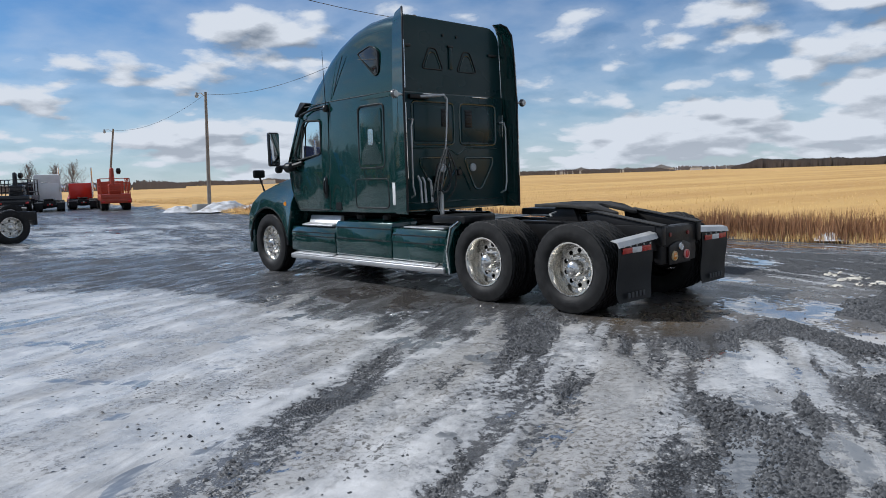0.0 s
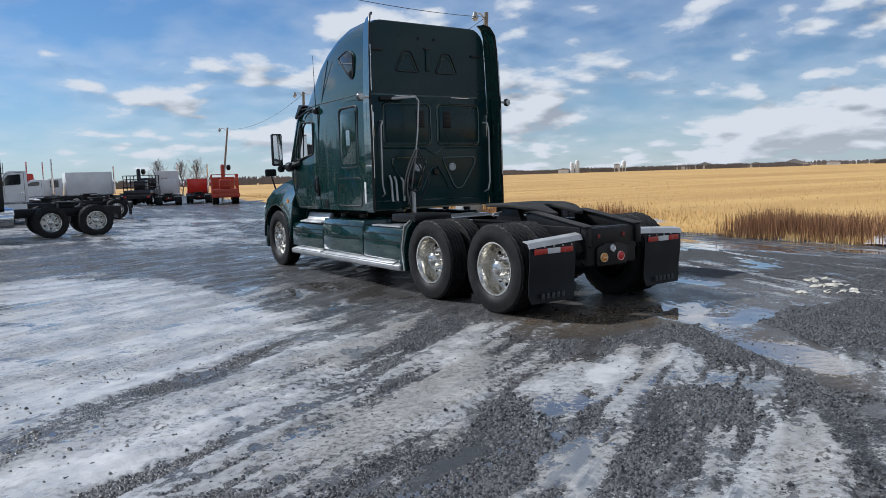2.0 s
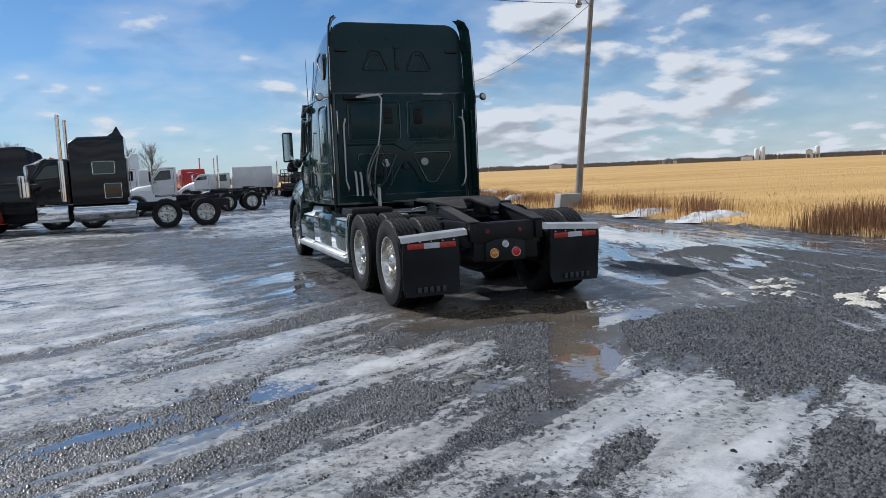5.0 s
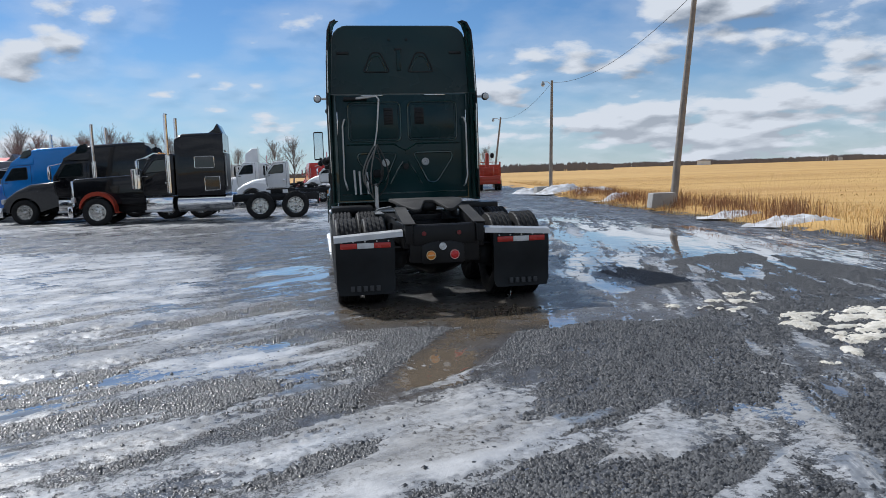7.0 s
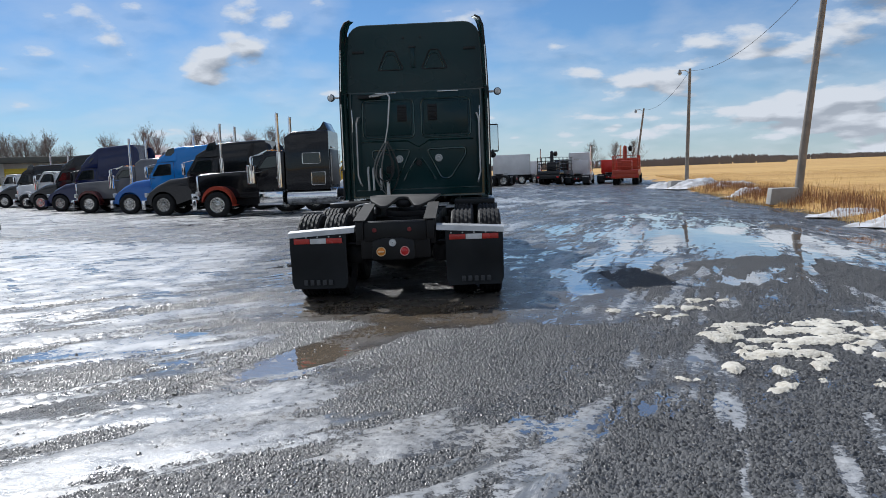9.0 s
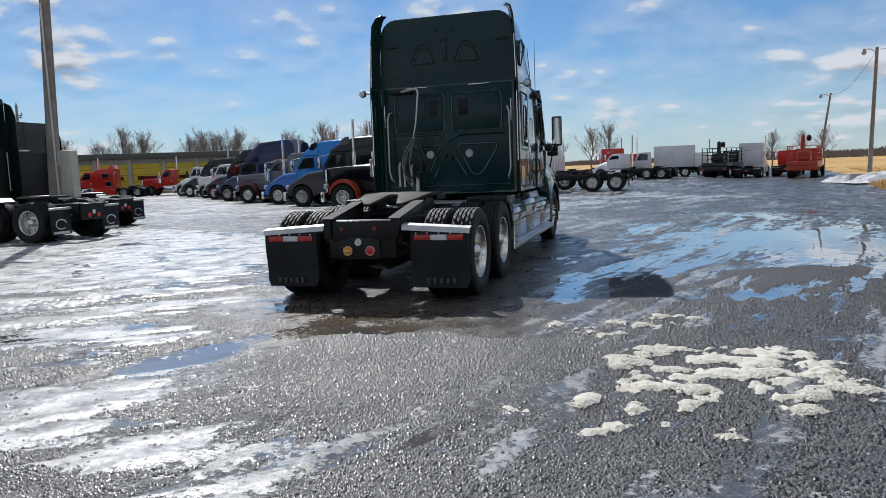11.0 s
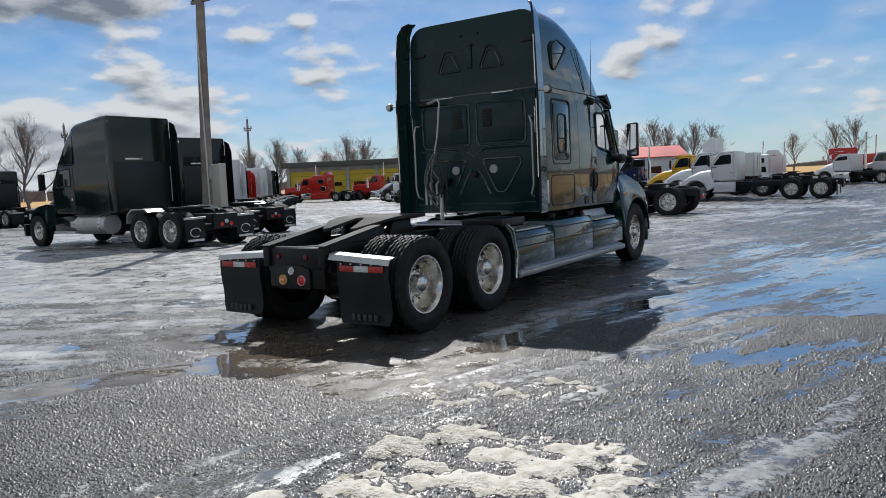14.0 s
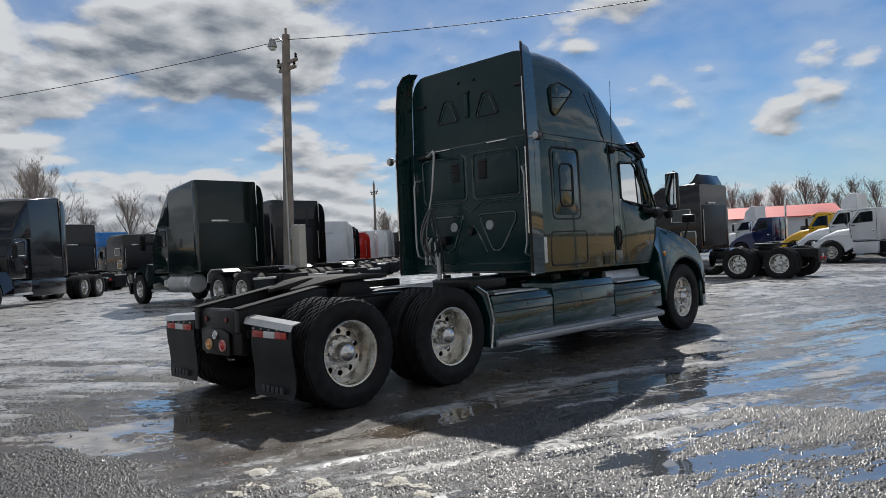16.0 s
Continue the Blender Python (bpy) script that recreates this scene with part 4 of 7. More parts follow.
    for k in range(5):
        bm = B()
        x0, sway = -0.48 + 0.012 * k, (-0.18, 0.10, -0.10, 0.16, -0.24)[k]
        pts = [(x0, 2.69, 1.97)]
        for j in range(1, 13):
            u = j / 12
            pts.append((x0 + sway * math.sin(math.pi * u) * (1.2 - 0.5 * u) - 0.10 * u * u + 0.02 * k * u, 2.68 + 0.22 * u - 0.10 * math.sin(math.pi * u), 1.97 - (0.72 + 0.05 * k) * u - 0.10 * math.sin(math.pi * u)))
        tube(bm, pts, 0.011)
        part("air_line", bm, HOSE if k % 2 else surf("pale_hose", (0.16, 0.16, 0.15), 0.4), arm)
    bm = B()
    tube(bm, [(-0.44 + 0.14 * math.cos(a) - 0.06, 2.72 + 0.02 * math.sin(a), 1.56 + 0.22 * math.sin(a)) for a in [2 * math.pi * k / 18 for k in range(18)]], 0.012, closed=True)
    part("coiled_line", bm, HOSE, arm)
    for k, x in enumerate((-0.80, -0.72, -0.60)):
        bm = B()
        tube(bm, [(x, 2.93, 1.58 - 0.02 * k), (x, 2.88, 1.50), (x + 0.01, 2.87, 1.20)], 0.018)
        part("gladhand", bm, STEEL, arm)
    bm = B()
    box(bm, -0.50, -0.38, 2.86, 2.95, 1.46, 1.58, 0.02)
    part("coupling_box", bm, PLASTIC, arm)
    bm = B()
    tube(bm, [(-0.47, 2.80, 0.98), (-0.47, 2.80, 1.36)], 0.03)
    part("stand_pipe", bm, STEEL, T)

    # sides: doors, panels, windows, mirrors
    for sx in (1, -1):
        X = sx * 1.122
        side = lambda z, y=4.0: sx * 1.121
        bm = B()
        door = rounded([(4.66, 1.10), (5.56, 1.10), (5.74, 1.40), (5.84, 1.84), (5.42, 2.58), (5.32, 2.66), (4.62, 2.68)], 0.05)
        tube(bm, [(side(z, y), y, z) for y, z in door], 0.0065, 6, True)
        seam = part("door_seam", bm, SEAM, body)
        bm = B()
        tube(bm, [(side(z, y) + sx * 0.002, y, z) for y, z in win], 0.014, 6, True)
        part("window_seal", bm, SEAM, seam)
        bm = B()
        bm.faces.new([bm.verts.new((sx * 1.088, y, z)) for y, z in win])
        pane = part("window_glass", bm, GLASS, body)
        pane.visible_shadow = False
        bm = B()
        outline(bm, [(5.42, 1.93), (5.36, 2.44)], side(2.2, 5.2), 0.010, closed=False)
        part("window_post", bm, SEAM, body)
        bm = B()
        prism(bm, rounded(rect(4.70, 4.80, 1.28, 1.62), 0.04), X, X + sx * 0.012, "x", bevel=0.004)
        handle = part("door_handle", bm, PLASTIC, body)
        bm = B()
        tube(bm, [(X + sx * 0.012, 4.75, 1.58), (X + sx * 0.045, 4.75, 1.54), (X + sx * 0.045, 4.75, 1.38), (X + sx * 0.012, 4.75, 1.34)], 0.014)
        part("grip", bm, PLASTIC, handle)
        # sleeper hatch with its small window, and the baggage door
        bm = B()
        outline(bm, rounded(rect(3.26, 3.86, 1.72, 2.62), 0.09), X - sx * 0.006, 0.016)
        part("hatch_rim", bm, SEAM, body)
        bm = B()
        prism(bm, rounded(rect(3.31, 3.81, 1.77, 2.57), 0.07), X - sx * 0.02, X + sx * 0.010, "x", bevel=0.008)
        hatch = part("sleeper_hatch", bm, GREEN, body)
        bm = B()
        if sx < 0:
            prism(bm, rounded(rect(3.50, 3.62, 2.05, 2.28), 0.035), X + sx * 0.008, X + sx * 0.014, "x")
            part("latch_plate", bm, ALU, hatch)
        else:
            outline(bm, rounded(rect(3.42, 3.70, 1.88, 2.42), 0.09), X + sx * 0.012, 0.012)
            part("window_rim", bm, SEAM, hatch)
            bm = B()
            outline(bm, [(3.42, 2.08), (3.70, 2.08)], X + sx * 0.012, 0.010, closed=False)
            part("window_bar", bm, SEAM, hatch)
        bm = B()
        outline(bm, rounded(rect(3.20, 3.98, 1.14, 1.56), 0.07), X - sx * 0.004, 0.012)
        part("baggage_door_rim", bm, SEAM, body)
        bm = B()
        outline(bm, [(4.58, 1.08), (4.58, 2.74)], X - sx * 0.010, 0.008, closed=False)
        part("pillar_seam", bm, SEAM, body)
        bm = B()
        prism(bm, rounded(rect(4.36, 4.50, 1.10, 1.22), 0.02), X, X + sx * 0.006, "x")
        part("badge_plate", bm, PLASTIC, body)
        # drip rail and the dark arm of the mirror
        bm = B()
        tube(bm, [(side(2.66, 5.42), 5.42, 2.62), (side(2.7, 5.0), 5.0, 2.70), (sx * 1.10, 4.62, 2.72)], 0.016)
        part("drip_rail", bm, PLASTIC, body)
        bm = B()
        lathe(bm, [(-0.05, 0.03), (-0.02, 0.055), (0.02, 0.055), (0.05, 0.03)], "z", 14, (sx * 1.13, 4.66, 2.665))
        mount = part("aerial_base", bm, PLASTIC, T)
        bm = B()
        tube(bm, [(sx * 1.13, 4.66, 2.70), (sx * 1.13, 4.69, 3.62 if sx > 0 else 3.55)], [0.007, 0.003], 6)
        part("aerial", bm, PLASTIC, mount)
        bm = B()
        tube(bm, [(side(1.8, 5.5), 5.40, 1.86), (sx * 1.20, 5.68, 1.80), (sx * 1.28, 5.88, 1.80), (sx * 1.32, 5.95, 1.92)], [0.035, 0.04, 0.035, 0.03])
        marm = part("mirror_arm", bm, PLASTIC, T)
        bm = B()
        lathe(bm, [(-0.10, 0.02), (-0.07, 0.07), (0.05, 0.085), (0.10, 0.03)], "y", 16, (sx * 1.20, 5.68, 1.79))
        part("arm_boss", bm, PLASTIC, marm)
        bm = B()
        box(bm, sx * 1.23, sx * 1.42, 5.90, 6.00, 1.82, 2.38, 0.03, 3)
        part("mirror_housing", bm, PLASTIC, marm)
        bm = B()
        box(bm, sx * 1.245, sx * 1.405, 5.890, 5.899, 1.85, 2.35, 0.0)
        part("mirror_glass", bm, MIRROR, marm)
        bm = B()
        lathe(bm, [(-0.05, 0.02), (-0.04, 0.055), (0.02, 0.06), (0.05, 0.02)], "y", 14, (sx * 1.30, 5.86, 1.76))
        part("spot_mirror", bm, PLASTIC, marm)

    # visor and roof marker
    bm = B()
    prism(bm, rounded([(5.26, 2.80), (5.42, 2.84), (5.62, 2.64), (5.58, 2.60), (5.40, 2.72)], 0.02), -1.10, 1.10, "x", bevel=0.01)
    part("sun_visor", bm, PLASTIC, T)
    bm = B()
    bm.faces.new([bm.verts.new(p) for p in ((-1.0, 5.87, 1.90), (1.0, 5.87, 1.90), (0.98, 5.47, 2.62), (-0.98, 5.47, 2.62))])
    ws = part("windscreen", bm, GLASS, T)
    ws.visible_shadow = False

    # seats and wheel seen through the glass
    for sx in (1, -1):
        bm = B()
        box(bm, sx * 0.36, sx * 0.84, 4.72, 4.90, 1.92, 2.36, 0.06, 3)
        part("seat_back", bm, SEAT, T)
    bm = B()
    tube(bm, [(-0.58 + 0.22 * math.cos(a), 5.40 + 0.10 * math.sin(a), 1.99 + 0.16 * math.sin(a)) for a in [2 * math.pi * k / 20 for k in range(20)]], 0.014, closed=True)
    part("steering_wheel", bm, SEAT, T)

    # bonnet, wings and bumper
    bm = B()
    secs = [(5.72, 1.84, 0.92, 0.80, 0.35), (6.1, 1.78, 0.90, 0.75, 0.35), (6.5, 1.68, 0.86, 0.68, 0.33), (6.9, 1.52, 0.80, 0.60, 0.30), (7.2, 1.34, 0.72, 0.55, 0.26), (7.38, 1.16, 0.64, 0.48, 0.2)]
    loft(bm, [rring(y, w, 0.62, zt, r, 0.03, wt) for y, zt, w, wt, r in secs])
    bonnet = part("bonnet", bm, GREEN, T)
    bm = B()
    box(bm, -0.50, 0.50, 7.36, 7.43, 0.70, 1.12, 0.03)
    part("grille", bm, PLASTIC, bonnet)
    for sx in (1, -1):
        arch = sector(6.50, 0.495, 0.615, -2, 182, 18)
        top = [(5.80, 0.80), (5.76, 1.20), (5.80, 1.66), (6.15, 1.60), (6.5, 1.51), (6.85, 1.38), (7.12, 1.21), (7.30, 1.02), (7.37, 0.82), (7.37, 0.52)]
        bm = B()
        poly = arch + top
        prism(bm, poly, sx * 0.58, sx * 1.20, "x", bevel=0.0)
        for v in bm.verts:
            if abs(v.co.x) > 1.0:
                out = max(0.0, v.co.z - 1.10) ** 1.5 * 0.70 + max(0.0, v.co.y - 6.95) * 0.26
                v.co.x -= sx * out
        es = [e for e in bm.edges if len(e.link_faces) == 2 and e.calc_face_angle(0) > 0.6 and all(abs(v.co.x) > 0.8 for v in e.verts)]
        bmesh.ops.bevel(bm, geom=es, offset=0.03, segments=3, affect="EDGES", profile=0.5)
        wing = part("wing", bm, GREEN, T)
        bm = B()
        outline(bm, sector(6.50, 0.495, 0.625, 0, 180, 18), sx * 1.18, 0.018, closed=False)
        part("arch_lip", bm, PLASTIC, wing)
        bm = B()
        lathe(bm, [(0.0, 0.035), (0.015, 0.035), (0.022, 0.02), (0.024, 0.003)], "x", 14, (sx * 1.172 if sx > 0 else -1.196, 5.90, 1.19))
        part("side_marker", bm, AMBER, wing)
        bm = B()
        prism(bm, rounded([(7.10, 1.12), (7.36, 1.02), (7.40, 0.82), (7.14, 0.82)], 0.04), sx * 0.62, sx * 0.94, "x", bevel=0.02)
        part("headlight", bm, CLEARLENS, wing)
        bm = B()
        tube(bm, [(sx * 1.02, 6.88, 1.20), (sx * 1.05, 6.80, 1.40), (sx * 1.10, 6.86, 1.66)], 0.016)
        stalk = part("wing_mirror_stalk", bm, PLASTIC, wing)
        bm = B()
        box(bm, sx * 1.00, sx * 1.22, 6.82, 6.90, 1.64, 1.78, 0.03)
        part("wing_mirror", bm, PLASTIC, stalk)
    bm = B()
    prism(bm, rounded([(-1.18, 7.06), (-1.12, 7.32), (-0.75, 7.52), (0.75, 7.52), (1.12, 7.32), (1.18, 7.06), (0.9, 7.04), (-0.9, 7.04)], 0.05), 0.30, 0.72, "z", bevel=0.02)
    part("bumper", bm, GREEN, T)

    # lower side fairings with steps and tanks
    for sx in (1, -1):
        X = sx * 1.20
        for y0, y1, z1 in ((4.46, 5.72, 0.82), (3.09, 4.45, 0.93), (1.98, 3.08, 0.86)):
            bm = B()
            prof = [(sx * 0.70, 0.37), (sx * 1.13, 0.37), (sx * 1.20, 0.43), (sx * 1.20, z1 - 0.10), (sx * 1.16, z1), (sx * 0.70, z1)]
            prism(bm, prof, y0 + 0.006, y1 - 0.006, "y", bevel=0.010)
            pf = part("side_fairing", bm, GREEN, T)
            bm = B()
            box(bm, X - sx * 0.004, X + sx * 0.004, y0 + 0.02, y1 - 0.02, 0.665, 0.680, 0.0)
            part("fairing_groove", bm, SEAM, pf)
            bm = B()
            box(bm, sx * 1.02, sx * 1.20 + sx * 0.004, y0 + 0.02, y1 - 0.02, z1 - 0.095, z1 - 0.08, 0.0)
            part("edge_line", bm, SEAM, pf)
        # sill with bright tread strips
        bm = B()
        prism(bm, [(sx * 1.02, 0.30), (sx * 1.24, 0.29), (sx * 1.255, 0.31), (sx * 1.255, 0.365), (sx * 1.14, 0.40), (sx * 1.02, 0.40)], 1.98, 5.68, "y", bevel=0.008)
        sill = part("running_board", bm, BOARD, T, "dull silver running board")
        for y0, y1 in ((4.50, 5.55), (2.15, 4.42)):
            bm = B()
            prism(bm, [(sx * 1.135, 0.405), (sx * 1.250, 0.371), (sx * 1.255, 0.384), (sx * 1.135, 0.420)], y0, y1, "y", bevel=0.003)
            part("step_strip", bm, TREAD, sill)
        bm = B()   # upper step under the door
        prism(bm, [(sx * 0.95, 0.84), (sx * 1.19, 0.84), (sx * 1.19, 0.86), (sx * 1.04, 0.89), (sx * 1.00, 1.00), (sx * 0.95, 1.00)], 4.55, 5.40, "y", bevel=0.005)
        part("door_step", bm, TREAD, T)
        bm = B()
        prism(bm, [(sx * 0.80, 0.87), (sx * 1.17, 0.87), (sx * 1.17, 0.89), (sx * 0.80, 0.89)], 2.05, 2.85, "y", bevel=0.004)
        part("deck_step", bm, TREAD, T)
        bm = B()
        cyl(bm, "y", 3.12, 4.42, 0.27, (sx * 0.86, 0, 0.72), 28, 0.03)
        tank = part("fuel_tank", bm, GREEN, T)
        for y in (3.45, 4.08):
            bm = B()
            lathe(bm, [(0.96, 0.06), (1.02, 0.06), (1.03, 0.045)], "z", 14, (sx * 0.98, y, 0))
            part("filler_cap", bm, PLASTIC, tank)
        bm = B()   # swept guard at the fairing's tail
        prism(bm, rounded([(1.88, 0.30), (2.05, 0.30), (2.00, 0.62), (1.88, 0.92), (1.72, 1.00), (1.66, 0.97), (1.80, 0.86), (1.90, 0.60)], 0.03), sx * 0.70, sx * 1.22, "x", bevel=0.01)
        part("tail_guard", bm, GREEN, T)
        bm = B()
        tube(bm, [(sx * 1.225, 1.90, 0.30), (sx * 1.225, 1.945, 0.60), (sx * 1.225, 1.86, 0.90), (sx * 1.225, 1.70, 0.99)], 0.012)
        part("guard_edge", bm, ALU, T)
    return T


green_tractor()


# ---- ground: one sheet from the yard to the horizon ----
def lattice(seed):
    return np.random.RandomState(seed).rand(256, 256)


def value_noise(x, y, seed):
    t = lattice(seed)
    xi, yi = np.floor(x).astype(int), np.floor(y).astype(int)
    fx, fy = x - xi, y - yi
    fx, fy = fx * fx * (3 - 2 * fx), fy * fy * (3 - 2 * fy)
    a, b = t[xi % 256, yi % 256], t[(xi + 1) % 256, yi % 256]
    c, d = t[xi % 256, (yi + 1) % 256], t[(xi + 1) % 256, (yi + 1) % 256]
    return (a * (1 - fx) + b * fx) * (1 - fy) + (c * (1 - fx) + d * fx) * fy


def fbm(x, y, seed, octaves=4, gain=0.5):
    out, amp, tot = 0.0, 1.0, 0.0
    for k in range(octaves):
        out = out + amp * value_noise(x * 2 ** k + 17.3 * k, y * 2 ** k - 9.1 * k, seed + k)
        tot += amp
        amp *= gain
    return out / tot


def smooth(x, a, b):
    t = np.clip((x - a) / (b - a), 0, 1)
    return t * t * (3 - 2 * t)


def streaks(x, y, deg, along, across, seed, octaves=4):
    c, s = math.cos(radians(deg)), math.sin(radians(deg))
    return fbm((x * c + y * s) / along, (-x * s + y * c) / across, seed, octaves)


def capsule(x, y, x0, y0, x1, y1, r, soft):
    dx, dy = x1 - x0, y1 - y0
    t = np.clip(((x - x0) * dx + (y - y0) * dy) / (dx * dx + dy * dy + 1e-9), 0, 1)
    d = np.hypot(x - x0 - t * dx, y - y0 - t * dy)
    return 1 - smooth(d, r - soft, r + soft)


def edge_x(y):
    """Where the yard gives way to the field."""
    return 10.55 + 0.01 * y.clip(-30, 200) + 0.155 * (y - 8).clip(0, 200)


# sheets and streaks of ice, one partly for sun glare: from, to, half width, strength
ICE_AND_GLARE = [(-4.6, 7.6, -4.4, 2.6, 1.0, 0.28), (-5.2, 5.2, -5.6, 0.9, 1.5, 0.33), (-8.6, 6.8, -7.4, 1.4, 2.2, 0.34), (-3.3, 1.6, -6.6, 0.05, 0.60, 0.27),
       # streak from (-9.0, -0.6): real ice plus glare on gravel painted as ice
       (-0.6, 13.0, -3.6, 12.2, 1.2, 0.24), (0.6, 21.0, -1.6, 13.6, 1.6, 0.22), (-13.6, 4.2, -7.0, 2.8, 2.0, 0.30), (-20.0, 3.0, -9.0, -1.0, 2.4, 0.22), (-9.0, -0.6, -1.8, -1.9, 1.1, 0.16), (-2.0, 27.5, 6.5, 24.0, 1.3, 0.34), (-8.0, 20.0, 2.0, 20.5, 0.9, 0.30), (-3.1, -0.2, -5.9, -1.62, 0.30, 0.24),
       (-2.4, -0.65, -2.9, -1.05, 0.16, 0.24), (-3.55, -2.0, -4.55, -2.5, 0.26, 0.22), (1.9, 0.5, 2.1, -2.4, 0.14, 0.20), (-3.0, -2.3, -0.9, -2.3, 0.26, 0.20)]
ICE_NEAR = [(-1.8, -3.2, -3.4, -4.6, 0.30, 0.17), (-0.2, -4.6, -1.6, -5.6, 0.30, 0.17), (0.9, -3.8, 0.2, -5.2, 0.22, 0.15), (-2.2, -2.6, -4.4, -4.2, 0.22, 0.15), (-2.0, -4.7, -0.95, -4.35, 0.24, 0.25), (-1.25, -5.1, -0.35, -3.85, 0.13, 0.24), (-0.9, -5.1, -0.3, -4.8, 0.20, 0.25), (-1.2, -2.5, -1.6, -3.2, 0.30, 0.20),
            (-0.2, -3.6, -1.0, -4.5, 0.08, 0.25), (0.7, -5.1, 2.2, -4.5, 0.34, 0.18), (-3.9, -2.9, -2.6, -1.3, 0.14, 0.24), (-3.7, -3.6, -2.6, -2.4, 0.16, 0.24),
            (-6.4, 12.5, -12.0, 9.5, 1.3, 0.24), (-1.5, 17.2, -9.0, 17.0, 0.9, 0.24)]
SNOW = [(2.55, -2.0, 3.38, -1.2, 0.20, 0.43), (2.12, -1.68, 2.22, -1.62, 0.10, 0.41), (3.0, -3.65, 3.2, -2.7, 0.34, 0.55), (3.15, -2.6, 3.95, -2.45, 0.26, 0.49), (3.35, -3.3, 4.1, -2.85, 0.36, 0.57), (3.88, -3.66, 4.22, -3.25, 0.19, 0.55),
        (2.32, -3.95, 2.57, -3.80, 0.10, 0.41), (2.6, -3.80, 2.88, -3.5, 0.13, 0.45), (2.78, -4.22, 2.97, -4.1, 0.09, 0.43), (3.45, -4.22, 3.52, -4.2, 0.08, 0.43)]
WATER = [(2.05, 1.6, 2.2, -0.4, 0.20, 0.36), (2.6, 3.0, 4.2, 6.6, 1.1, 0.16), (4.6, 1.6, 6.4, 6.6, 1.6, 0.16), (-1.7, 3.4, -1.6, -0.4, 0.46, 0.25), (-2.6, 3.6, -2.4, 1.6, 0.4, 0.22),
         (0.1, -1.9, -0.7, -3.5, 0.28, 0.26), (-0.9, -0.8, 0.9, -1.5, 0.5, 0.26), (1.1, -4.85, 2.05, -4.45, 0.30, 0.34), (-2.0, -2.2, -2.7, -2.7, 0.40, 0.26),
         (-0.6, -2.9, -0.6, -3.5, 0.3, 0.28), (0.35, -2.1, 0.75, -2.05, 0.20, 0.36), (3.6, -0.6, 5.2, -3.4, 0.8, 0.16), (-3.6, -3.2, -1.8, -3.0, 0.5, 0.16)]


# lines of lugged tyre prints pressed into the ice
TRACKS = [(-2.6, -0.2, -6.6, -2.1), (-2.5, -0.55, -6.6, -2.5), (-2.2, -1.8, -6.4, -3.9), (-2.8, -2.45, -6.2, -4.4), (-0.9, -2.6, -3.6, -5.8), (-0.4, -3.0, -3.0, -6.2), (-6.5, 3.8, -12.0, 0.6)]


